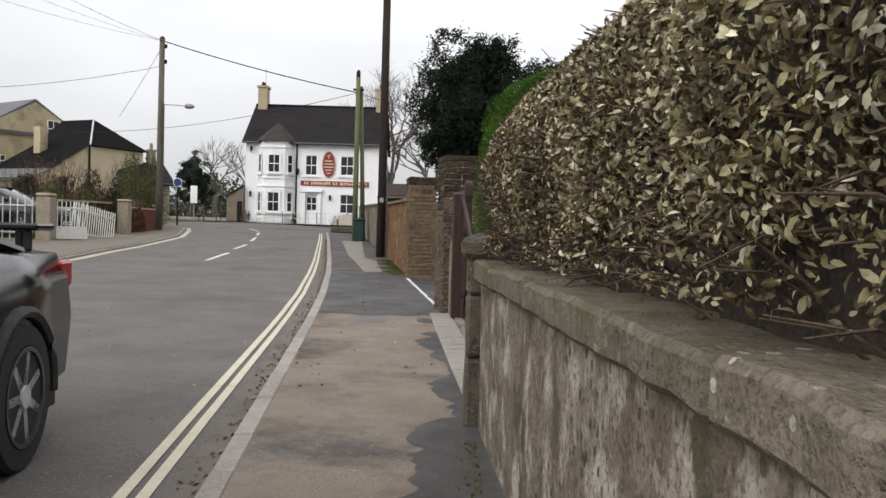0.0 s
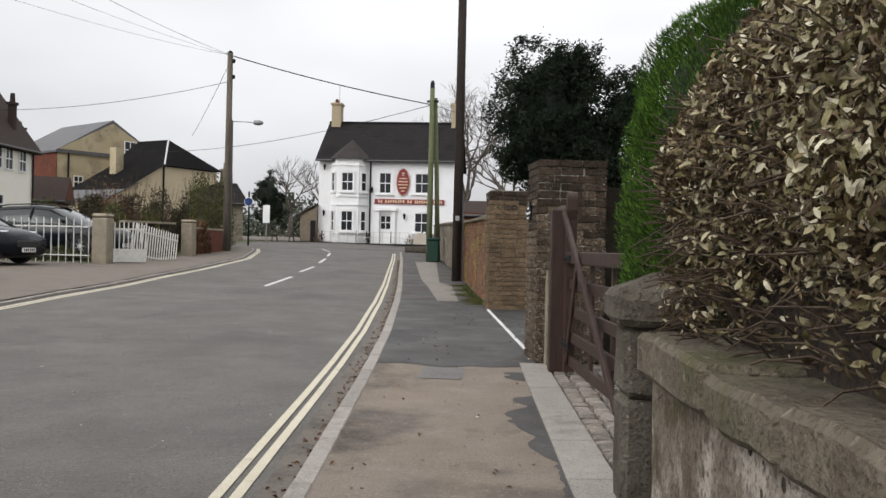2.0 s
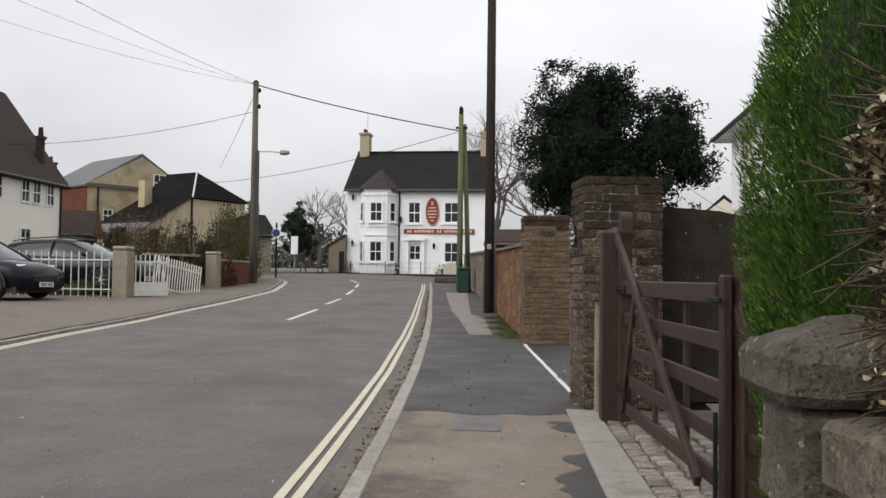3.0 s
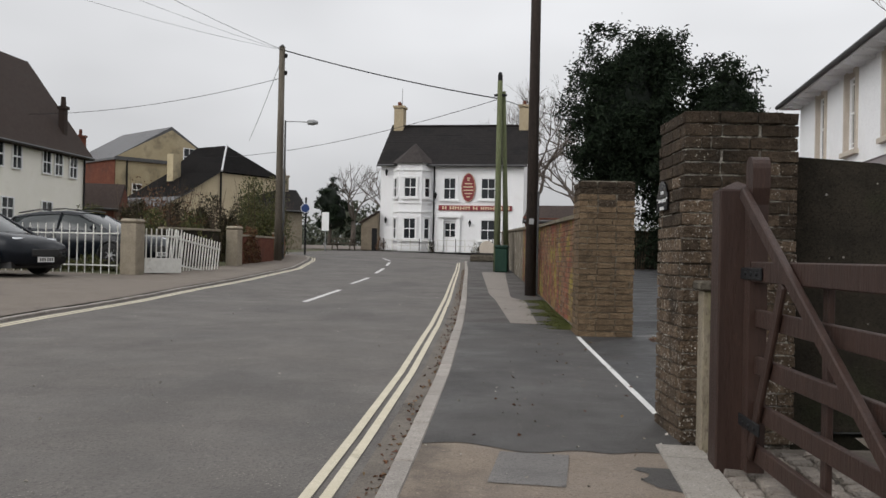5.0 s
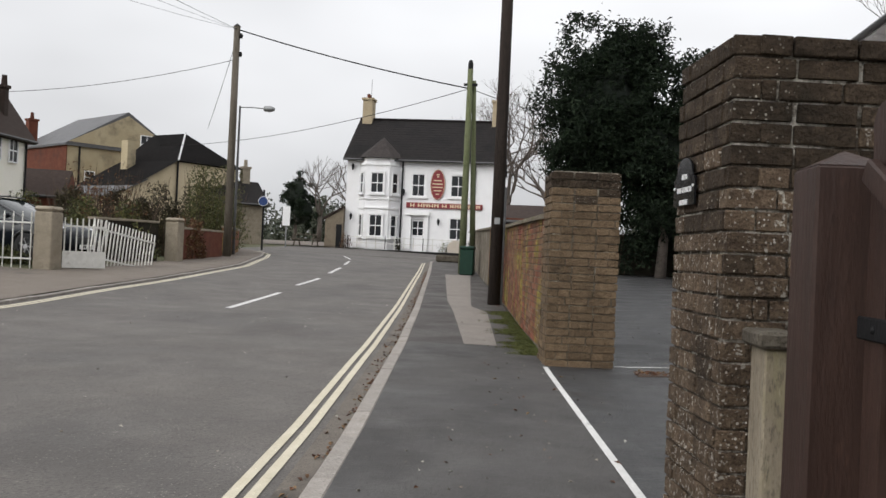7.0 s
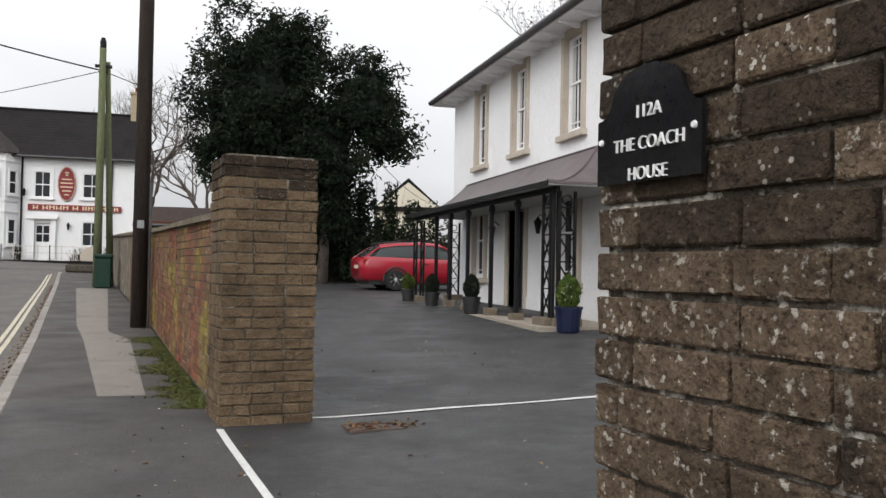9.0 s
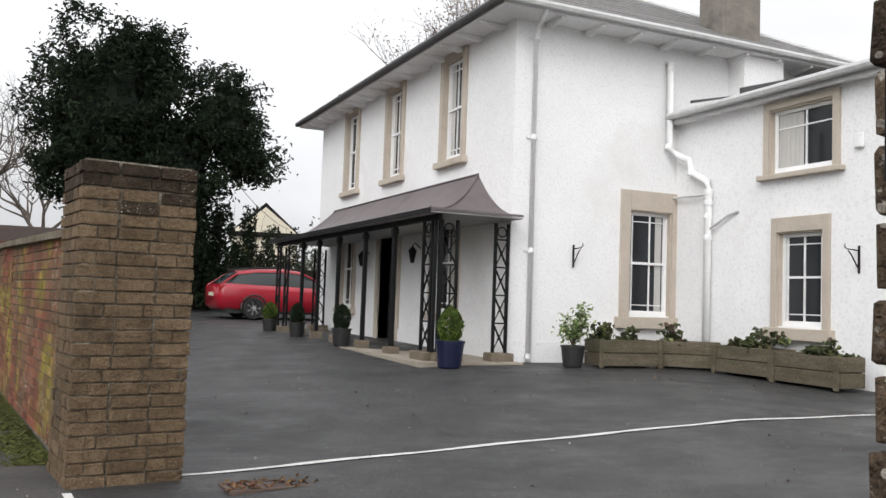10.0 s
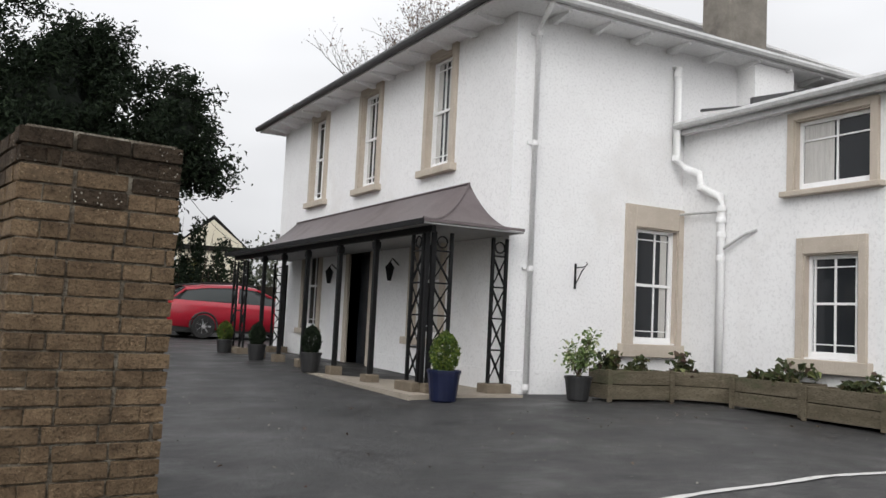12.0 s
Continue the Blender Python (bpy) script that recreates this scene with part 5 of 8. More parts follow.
# ---- entrance strip: slabs and setts ----
def entrance_strip():
    host = thing("pavement_slabs", pose(0, 0, 0), "row of pale concrete slabs edging the footway", "paving slabs", kind="structure")
    left, right = line(((8.0, 1.96), (9.2, 1.87), (13.62, 1.585))), line(((8.0, 2.2), (9.2, 2.12), (13.62, 1.83)))
    y, i = 8.0, 0
    while y < 13.5:
        y2 = min(y + (0.95 if i % 2 else 0.82), 13.6)
        bm = bmesh.new()
        vs = []
        for yy in (y + 0.006, y2 - 0.006):
            for x in (left(yy), right(yy)):
                vs.append((x, yy, land(x, yy)))
        top = [bm.verts.new((x, yy, z + 0.014)) for x, yy, z in vs]
        lo = [bm.verts.new((x, yy, z - 0.06)) for x, yy, z in vs]
        for q in ((top[0], top[1], top[3], top[2]), (lo[0], lo[1], top[1], top[0]), (lo[2], top[2], top[3], lo[3]), (lo[0], top[0], top[2], lo[2]), (lo[1], lo[3], top[3], top[1])):
            bm.faces.new(q)
        part("slab", bm, SLAB, host)
        y, i = y2, i + 1
    host = thing("pavement_setts", pose(0, 0, 0), "strip of small uneven stone setts before the gate", "setts", kind="structure")
    tagged(strip("sett_bed", right, lambda yy: 2.8, 8.0, 13.62, -0.006, CHANNEL, 0.5, 3), "silty bed under the setts", "ground", kind="structure")
    meshes = []
    rng = random.Random(6)
    for k in range(5):
        bm = boxed(-0.055, 0.055, -0.045, 0.045, -0.03, 0.016, 0.012)
        for v in bm.verts:
            v.co += Vector((rng.uniform(-1, 1), rng.uniform(-1, 1), rng.uniform(-1, 1) * 0.5)) * 0.007
        meshes.append(finish(bm, "sett", SETT))
    n, y = 0, 9.4
    while y < 13.55 and n < 295:
        x = right(y) + 0.07
        while x < 2.62 + 0.1 * (13.5 - y) * 0.3 and n < 295:
            ob = new("sett", meshes[rng.randrange(5)])
            ob.parent = host
            ob.matrix_local = pose(x + rng.uniform(-0.008, 0.008), y + rng.uniform(-0.008, 0.008), land(x, y) + rng.uniform(-0.006, 0.006), rng.uniform(-4, 4), rng.uniform(-4, 4), rng.uniform(-8, 8))
            x += 0.128
            n += 1
        y += 0.104


entrance_strip()


# ---- timber gate ----
def rounded_top(bm, w, d, z0, z1):
    """A stile whose head swells forward and is rounded over."""
    arc = [(0.012 + (w / 2 + 0.012) * math.cos(a), z1 - 0.062 + 0.062 * math.sin(a)) for a in np.linspace(math.pi, 0, 9)]
    out = [(-w / 2, z0), (-w / 2, z1 - 0.20), (-w / 2 + 0.006, z1 - 0.13)] + arc + [(w / 2 + 0.022, z1 - 0.16), (w / 2, z1 - 0.24), (w / 2, z0)]
    return prism(bm, out, "y", -d / 2, d / 2)


def board(a, b, width, thick, y):
    """A straight board from a to b (x, z) in the gate's plane, its face at y."""
    u = Vector((b[0] - a[0], 0, b[1] - a[1]))
    m = Matrix.Translation((a[0], y, a[1])) @ Matrix.Rotation(-math.atan2(u.z, u.x), 4, "Y")
    return boxed(0, u.length, -thick / 2, thick / 2, -width / 2, width / 2, 0.006, m)


def timber_gate():
    post = thing("gate_post", pose(1.945, 13.2, 0.28, 0, 0, 3), "square brown-stained timber gate post", "gate post")
    bm = boxed(-0.105, 0.105, -0.10, 0.10, -0.1, 1.46, 0.008)
    tip = [bm.verts.new((x, y, z)) for x, y, z in ((-0.1, -0.095, 1.46), (0.1, -0.095, 1.46), (0.1, 0.095, 1.46), (-0.1, 0.095, 1.46), (0, 0, 1.51))]
    for i in range(4):
        bm.faces.new((tip[i], tip[(i + 1) % 4], tip[4]))
    part("post_shaft", bm, GATE_WOOD, post)
    stub = thing("stone_stub_post", pose(1.80, 13.55, 0.28, 0, 0, 3), "short pale weathered stub post with a flat cap", "post")
    part("shaft", boxed(0.02, 0.10, -0.06, 0.10, -0.1, 0.92, 0.006), surface("pale_weathered_board", (0.17, 0.14, 0.10), (0.24, 0.205, 0.15), 8, 0.9, 0.4, (0.2, 0.18, 0.1), 3, 0.55, stretch=(1, 1, 0.3)), stub)
    part("cap", boxed(-0.01, 0.12, -0.09, 0.12, 0.922, 0.975, 0.01), PIER_STONE, stub)
    label = "brown-stained five-bar timber gate leaf with diagonal braces"
    for a, b, mirror in (((2.0, 13.02), (2.275, 10.50), 1), ((2.345, 10.58), (2.72, 8.75), -1)):
        ang = math.degrees(math.atan2(b[1] - a[1], b[0] - a[0]))
        ln = math.hypot(b[0] - a[0], b[1] - a[1])
        g = thing("timber_gate", pose(a[0], a[1], 0.27, 0, 0, ang), label, "gate", "pair of timber gates")
        hinge, head = (0.05, ln - 0.05) if mirror > 0 else (ln - 0.05, 0.05)
        part("heel_stile", rounded_top(bmesh.new(), 0.10, 0.085, 0.06, 1.62), GATE_WOOD, g).matrix_local = Matrix.Translation((hinge, 0, 0))
        hs = 0.03 if mirror > 0 else 0.055
        part("head_stile", boxed(head - hs, head + hs, -0.55 * hs - 0.012, 0.55 * hs + 0.012, 0.06, 1.14 if mirror > 0 else 1.22, 0.012), GATE_WOOD, g)
        part("top_rail", boxed(0.1, ln - 0.1, -0.04, 0.04, 1.0, 1.10, 0.006), GATE_WOOD, g)
        for z in (0.12, 0.33, 0.55, 0.78):
            part("rail", boxed(0.1, ln - 0.1, -0.016, 0.016, z, z + 0.085, 0.004), GATE_WOOD, g)
        s = 1 if mirror > 0 else -1
        if mirror < 0:
            part("steep_brace", board((head + 0.07, 1.0), (head + 0.60, 0.12), 0.075, 0.034, -0.061), GATE_WOOD, g)
        else:
            part("long_brace", board((hinge - 0.02 * s, 1.445), (head - 0.24 * s, 0.12), 0.066, 0.034, -0.061), GATE_WOOD, g)
        part("short_brace", board((hinge + 0.05 * s, 0.14), (hinge + 0.50 * s, 1.0), 0.07, 0.022, -0.03), GATE_WOOD, g)
        for x in (0.36, 0.66):
            part("upright_bar", boxed(ln * x - 0.03, ln * x + 0.03, 0.018, 0.045, 0.10, 1.0, 0.004), GATE_WOOD, g)
        if mirror > 0:
            for z in (1.035, 0.30):
                hg = part("hinge_strap", boxed(-0.03, 0.30, -0.052, -0.041, z - 0.025, z + 0.035, 0.004), IRON_BLACK, g, "black iron strap hinge")
                for x in (0.06, 0.15, 0.24):
                    part("bolt_head", lathe(bmesh.new(), ((0.012, 0), (0.008, 0.008)), 8, (x, z + 0.005, 0)), IRON_BLACK, hg).matrix_local = Matrix.Rotation(radians(90), 4, "X") @ Matrix.Translation((0, 0, 0.052))
            part("drop_bolt", tube(bmesh.new(), [(head + 0.02, -0.055, 0.5), (head + 0.02, -0.055, -0.02)], 0.011, 6), IRON_BLACK, g)
            part("latch", boxed(head - 0.10, head + 0.10, -0.066, -0.05, 1.01, 1.035, 0.004), IRON_BLACK, g)


timber_gate()


# ---- name plate on the dark pillar ----
def name_plate():
    p = thing("house_name_plate", Matrix.Translation((1.642, 14.129, 1.755)) @ Matrix.Rotation(radians(-80.7), 4, "Z") @ Matrix.Rotation(radians(90), 4, "X"), "glossy black house name plate with white lettering, shaped top", "sign")
    w = 0.130
    out = [(-w, -0.073), (w, -0.073), (w, 0.036), (w * 0.90, 0.038), (w * 0.80, 0.044), (w * 0.72, 0.056)]
    out += [(w * 0.70 * math.cos(a), 0.060 + 0.054 * math.sin(a)) for a in np.linspace(0.06, math.pi - 0.06, 13)]
    out += [(-w * 0.72, 0.056), (-w * 0.80, 0.044), (-w * 0.90, 0.038), (-w, 0.036)]
    part("plate", prism(bmesh.new(), out, "z", -0.004, 0.004), PLATE_BLACK, p)
    for words, y, s in (("112A", 0.047, 0.031), ("THE COACH", -0.004, 0.031), ("HOUSE", -0.052, 0.031)):
        lettering(words, s, Matrix.Translation((0.008, y - 0.009, 0.0062)), LETTER_WHITE, p)
    for x in (-w + 0.012, w - 0.015):
        part("screw", lathe(bmesh.new(), ((0.006, 0.004), (0.0045, 0.008)), 8, (x, 0.0, 0)), LETTER_WHITE, p)


name_plate()


# ---- hedge and conifer by the near wall ----
def hedge():
    h = thing("hedge", pose(0, 0, 0), "dense clipped hedge of dry variegated brown and cream leaves", "hedge")
    rng = np.random.default_rng(21)

    def skin(y, s):
        """Outer face at height fraction s: upright below, rolling back above."""
        z = 1.17 + 1.33 * s
        x = 1.97 + 0.06 * (7.7 - y) + 0.04 * max(0.0, 0.35 - s) / 0.35 + 0.88 * max(0.0, s - 0.38) ** 1.8 / 0.36
        end = max(0.0, (y - 7.0) / 0.95)
        return x - 0.035 * min(end, 1.0) + 0.34 * max(0.0, s - 0.40) * end ** 2, z - 0.24 * s * end ** 2.5
    # solid core behind the leaves; its dark brown paints the hedge's inner shade
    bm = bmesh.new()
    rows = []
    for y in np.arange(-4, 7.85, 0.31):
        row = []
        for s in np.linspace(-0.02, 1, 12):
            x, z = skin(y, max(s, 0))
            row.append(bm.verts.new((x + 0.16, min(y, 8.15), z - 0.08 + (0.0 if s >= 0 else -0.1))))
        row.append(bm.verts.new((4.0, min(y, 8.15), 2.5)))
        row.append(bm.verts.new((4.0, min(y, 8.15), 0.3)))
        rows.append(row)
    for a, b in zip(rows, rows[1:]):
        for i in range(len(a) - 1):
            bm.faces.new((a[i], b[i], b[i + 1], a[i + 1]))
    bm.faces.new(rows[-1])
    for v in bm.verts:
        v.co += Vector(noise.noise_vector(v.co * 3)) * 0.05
    part("inner_growth", bm, surface("shaded_twig_mass", (0.022, 0.014, 0.009), (0.05, 0.032, 0.02), 18, 0.95, 1.0, grain=60), h, "solid core coloured dark brown as the hedge's shaded inside", True)
    k = 160000
    y = 7.9 - 10.0 * rng.random(k) ** 1.2
    s = rng.random(k) ** 0.9
    depth = np.abs(rng.normal(0, 0.075, k))
    pts, nr = [], []
    for yy, ss, dd in zip(y, s, depth):
        x, z = skin(yy, ss)
        t = max(0.0, ss - 0.42)
        n = (-1 + 0.9 * t, 0.0, 1.7 * t)
        if yy > 7.5:
            n = (-0.6, 0.8, 0.3)
        lump = 0.085 * noise.noise((yy * 1.9, z * 1.9, 3.1)) + 0.04 * noise.noise((yy * 6, z * 6, 7.7))
        hole = noise.noise((yy * 2.3, z * 2.6, 11.0))
        if hole > 0.36 and ss < 0.75 and rng.random() < 0.75:
            dd += 0.12
        if ss < 0.20 and rng.random() < 0.6 - 1.6 * ss:
            dd += 0.12
        if ss < 0.10 and rng.random() < 0.6:
            continue
        pts.append((x + dd + lump, yy, z))
        nr.append(n)
    pts, nr = np.array(pts), np.array(nr)
    dry = rng.random(len(pts)) < 0.12 + 0.46 * np.clip((pts[:, 1] - 5.9) / 1.3, 0, 1)
    leaf_cloud("foliage", pts[~dry], nr[~dry], 0.0245, LEAF_HEDGE, h, droop=0.35, narrow=0.46, seed=5, oval=True)
    leaf_cloud("dry_foliage", pts[dry], nr[dry], 0.022, LEAF_DRY, h, droop=0.45, narrow=0.34, seed=7, oval=True)
    # end face towards the gate
    k = 7000
    e = np.stack([2.1 + 0.9 * rng.random(k), 7.85 + rng.normal(0, 0.06, k), 1.2 + 1.15 * rng.random(k)], 1)
    e[:, 0] += 0.10 + 0.30 * np.clip((e[:, 2] - 1.5) / 0.8, 0, 1) ** 2
    e[:, 2] -= 0.15 * np.clip((e[:, 2] - 1.5) / 0.8, 0, 1)
    leaf_cloud("foliage_end", e, np.tile((0, 1.0, 0.2), (k, 1)), 0.030, LEAF_DRY, h, droop=0.35, narrow=0.45, seed=6, oval=True)
    tw = bmesh.new()
    for i in range(1000):
        yy = 7.85 - 6.5 * rng.random() ** 2.2
        ss = rng.random() * 0.9
        x, z = skin(yy, ss)
        a = Vector((x + 0.14, yy, z - 0.05))
        b = a + Vector((-0.12 - 0.07 * rng.random(), rng.normal(0, 0.07), rng.normal(0.03, 0.07)))
        tube(tw, [a, (a + b) / 2 + Vector((0, rng.normal(0, 0.02), 0.02)), b], [0.004, 0.003, 0.0015], 4)
    tagged(part("twig_mass", tw, TWIG, h), kind="stuff")


def conifer():
    c = thing("conifer", pose(2.42, 8.56, 0.2), "clipped bright green feathery conifer with a domed top", "conifer")
    rng = np.random.default_rng(31)
    part("trunk", tube(bmesh.new(), [(0, 0, 0), (0.02, 0, 1.0), (0, 0, 2.1)], [0.06, 0.05, 0.02], 8), BARK, c)

    def rad(z):
        return 0.46 * (min(1.0, 0.86 + 0.1 * z) if z < 1.45 else max(0.0, 1 - ((z - 1.45) / 0.66) ** 2.8) ** 0.5)
    # smooth filler body under the sprays, shade put into its dark green
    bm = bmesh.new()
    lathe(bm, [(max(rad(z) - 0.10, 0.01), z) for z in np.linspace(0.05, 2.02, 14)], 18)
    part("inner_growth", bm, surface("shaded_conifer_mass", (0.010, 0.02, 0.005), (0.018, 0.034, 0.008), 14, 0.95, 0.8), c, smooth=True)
    k = 170000
    z = 0.05 + 2.08 * rng.random(k)
    ang = rng.random(k) * 2 * math.pi
    rr = np.array([rad(v) for v in z]) - np.abs(rng.normal(0, 0.045, k)) + 0.035 * np.sin(ang * 7 + z * 5) + 0.02 * np.sin(ang * 17 - z * 13)
    base = np.stack([rr * np.cos(ang), rr * np.sin(ang), z], 1)
    up = np.stack([0.55 * np.cos(ang), 0.55 * np.sin(ang), 0.8 + 0 * ang], 1) + rng.normal(0, 0.28, (k, 3))
    up /= np.linalg.norm(up, axis=1, keepdims=True)
    side = np.cross(up, rng.normal(0, 1, (k, 3)))
    side /= np.linalg.norm(side, axis=1, keepdims=True)
    ln = rng.uniform(0.012, 0.032, k)[:, None]
    verts = np.stack([base - side * 0.0022, base + side * 0.0022, base + up * ln], 1).reshape(-1, 3)
    i = np.arange(k) * 3
    me = bpy.data.meshes.new("sprays")
    me.from_pydata(verts.tolist(), [], np.stack([i, i + 1, i + 2], 1).tolist())
    me.materials.append(LEAF_CONIFER)
    ob = new("sprays", me)
    ob.parent = c
    tagged(ob, "feathery green sprays", kind="stuff")


hedge()
conifer()


# ---- poles and wires ----
def pole(x, y, z, height, r0, r1, material, label, lean=0.0):
    p = thing("telegraph_pole", pose(x, y, z, 0, lean, 0), label, "telegraph pole", "wooden telegraph poles")
    part("shaft", tube(bmesh.new(), [(0, 0, -0.3), (0, 0, height * 0.5), (0, 0, height)], [r0, (r0 + r1) / 2, r1], 14), material, p, smooth=True)
    return p


PR = pole(0.0, 26.8, land(0, 26.8), 9.4, 0.125, 0.095, POLE_DARK, "tall dark creosoted telegraph pole beside the wall")
part("number_plate", boxed(-0.05, 0.05, -0.135, -0.125, 1.5, 1.62), GALV, PR)
part("cable_guard", boxed(0.10, 0.15, -0.04, 0.04, 0, 2.2, 0.01), DARK_GUTTER, PR)
PL = pole(-10.45, 39.9, land(-10.45, 39.9), 8.15, 0.15, 0.11, POLE_GREY, "weathered grey telegraph pole with fittings at the top")
for z in (7.1, 7.75):
    part("insulator", lathe(bmesh.new(), ((0.05, 0), (0.07, 0.06), (0.04, 0.14)), 8, (0.16, 0, z)), IRON_BLACK, PL)
    part("fitting_bracket", boxed(0.08, 0.2, -0.03, 0.03, z - 0.03, z), IRON_BLACK, PL)
part("pole_cap", lathe(bmesh.new(), ((0.13, 8.14), (0.02, 8.24)), 12), IRON_BLACK, PL)
PM = pole(-2.0, 39.0, land(-2, 39), 6.75, 0.12, 0.09, POLE_GREEN, "greenish algae-stained telegraph pole with a paired stay")
part("stay_pole", tube(bmesh.new(), [(0.32, 0.4, -0.2), (0.12, 0.15, 6.4)], [0.10, 0.07], 12), POLE_GREEN, PM, "second leaning pole", True)
part("pole_tip", lathe(bmesh.new(), ((0.085, 6.35), (0.085, 6.95), (0.05, 7.05)), 10), IRON_BLACK, PM)
part("cross_bolt", boxed(-0.2, 0.25, -0.04, 0.04, 6.2, 6.28), IRON_BLACK, PM)
# lamp column behind the grey pole
LP = thing("street_lamp", pose(-10.95, 41.8, land(-10.9, 41.8)), "grey street lamp on a bracket arm", "street lamp")
part("column", tube(bmesh.new(), [(0, 0, 0), (0, 0, 5.6)], [0.06, 0.035], 10), DARK_GUTTER, LP)
part("arm", tube(bmesh.new(), [(0, 0, 5.55), (0.5, 0, 5.55), (1.0, -0.1, 5.50)], 0.022, 8), GALV, LP)
part("lamp_head", lathe(bmesh.new(), ((0.02, 0), (0.10, 0.04), (0.12, 0.25), (0.07, 0.42), (0.02, 0.45)), 10), GALV, LP).matrix_local = Matrix.Translation((0.95, -0.1, 5.50)) @ Matrix.Rotation(radians(92), 4, "Y")
# sign posts near the junction
SP = thing("road_sign", pose(-13.0, 50.7, land(-13, 50.7)), "round blue road sign on a dark post", "road sign")
part("post", tube(bmesh.new(), [(0, 0, 0), (0, 0, 2.9)], 0.05, 8), IRON_BLACK, SP)
disc = part("sign_disc", lathe(bmesh.new(), ((0.23, -0.01), (0.23, 0.01)), 20), SIGN_BLUE, SP)
disc.matrix_local = Matrix.Translation((0, -0.07, 2.35)) @ Matrix.Rotation(radians(90), 4, "X")
part("sign_border", tube(bmesh.new(), [(0.23 * math.cos(a), 0.23 * math.sin(a), 0.011) for a in np.linspace(0, 6.283, 25)], 0.014, 4, False), LETTER_WHITE, disc)
SW = thing("road_sign", pose(-14.3, 58.3, land(-14.3, 58.3)), "upright white rectangular road sign on a grey post", "road sign")
part("post", tube(bmesh.new(), [(0, 0, 0), (0, 0, 2.4)], 0.04, 8), GALV, SW)
part("sign_board", boxed(-0.22, 0.22, -0.08, -0.05, 1.25, 2.35, 0.01), LETTER_WHITE, SW)


def wire(a, b, sag, r, name="overhead_wire", label="thin black overhead wire slung between poles"):
    a, b = Vector(a), Vector(b)
    pts = [a.lerp(b, i / 16) - Vector((0, 0, sag * 4 * (i / 16) * (1 - i / 16))) for i in range(17)]
    tagged(part(name, tube(bmesh.new(), pts, r, 5), IRON_BLACK), label, "wire", "overhead wires")


TL, TM, TR = (-10.4, 39.9, 9.05), (-2.0, 39.0, 6.95), (0.0, 26.8, 9.6)
wire(TL, TM, 0.12, 0.022, label="thick black overhead cable between two poles")
wire(TM, (6.0, 47, 6.2), 0.2, 0.013)
wire(TM, (-22, 58, 7.0), 0.5, 0.012)
wire((-10.4, 39.9, 8.0), (-27, 45, 7.6), 0.5, 0.011)
wire((-10.4, 39.9, 8.9), (-18.7, 57, 7.9), 0.1, 0.011)
wire(TL, (-12.5, 12, 9.6), 0.6, 0.007)
wire(TL, (-15.5, 14, 9.5), 0.6, 0.005)
wire(TL, (-18.5, 18, 9.4), 0.6, 0.005)
wire((7.4, 46, 5.6), (14, 62, 5.2), 0.3, 0.012)

BN = thing("litter_bin", pose(-1.76, 38.4, land(-1.8, 38.4)), "dark green plastic grit bin beside the pole", "bin")
part("bin_body", boxed(-0.22, 0.22, -0.25, 0.25, 0, 0.82, 0.03), BIN_GREEN, BN)
part("bin_lid", boxed(-0.24, 0.24, -0.27, 0.27, 0.825, 0.93, 0.03), BIN_GREEN, BN)


# ---- trees ----
def branches(bm, p, d, length, r, depth, rng, spread=0.5, tips=None, lift=0.12, kids=3):
    pts, rad = [p], [r]
    q, dd = p.copy(), d.copy()
    for i in range(4):
        dd = (dd + Vector((rng.normal(0, 0.14), rng.normal(0, 0.14), rng.normal(lift * 0.4, 0.1)))).normalized()
        q = q + dd * length / 4
        pts.append(q.copy())
        rad.append(r * (1 - 0.14 * (i + 1)))
    tube(bm, pts, rad, 6 if depth > 2 else 4, False)
    if depth == 0:
        if tips is not None:
            tips.append(q.copy())
        return
    for j in range(kids):
        base = pts[2 + (j % 3)] if j else pts[4]
        nd = (dd + Vector((rng.normal(0, spread), rng.normal(0, spread), rng.normal(lift, spread * 0.6)))).normalized()
        branches(bm, base, nd, length * rng.uniform(0.62, 0.82), r * (0.62 if j == 0 else 0.48), depth - 1, rng, spread, tips, lift, kids)


def bare_tree(x, y, z, h, seed, label, depth=5, r=0.28, kids=3, spread=0.5, rusty=0):
    t = thing("bare_tree", pose(x, y, z), label, "tree", "bare winter trees")
    rng = np.random.default_rng(seed)
    part("trunk", tube(bmesh.new(), [(0, 0, -0.3), (0.1, 0, h * 0.14), (0.05, 0.1, h * 0.27)], [r * 1.25, r, r * 0.85], 10), BARK, t, smooth=True)
    bm = bmesh.new()
    tips = []
    for i in range(4):
        a = i * 1.6 + rng.random()
        branches(bm, Vector((0.05, 0.1, h * 0.26)), Vector((0.5 * math.cos(a), 0.5 * math.sin(a), 0.9)).normalized(), h * 0.26, r * 0.55, depth, rng, spread, tips, kids=kids)
    tagged(part("branch_work", bm, BARK, t), kind="stuff")
    if rusty:
        tp = np.array([tuple(v) for v in tips])
        tp = tp[rng.random(len(tp)) < rusty]
        leaf_cloud("last_leaves", np.repeat(tp, 2, 0) + rng.normal(0, 0.2, (len(tp) * 2, 3)), np.tile((0, 0, 1.0), (len(tp) * 2, 1)), 0.16, LEAF_RUST, t, seed=seed)


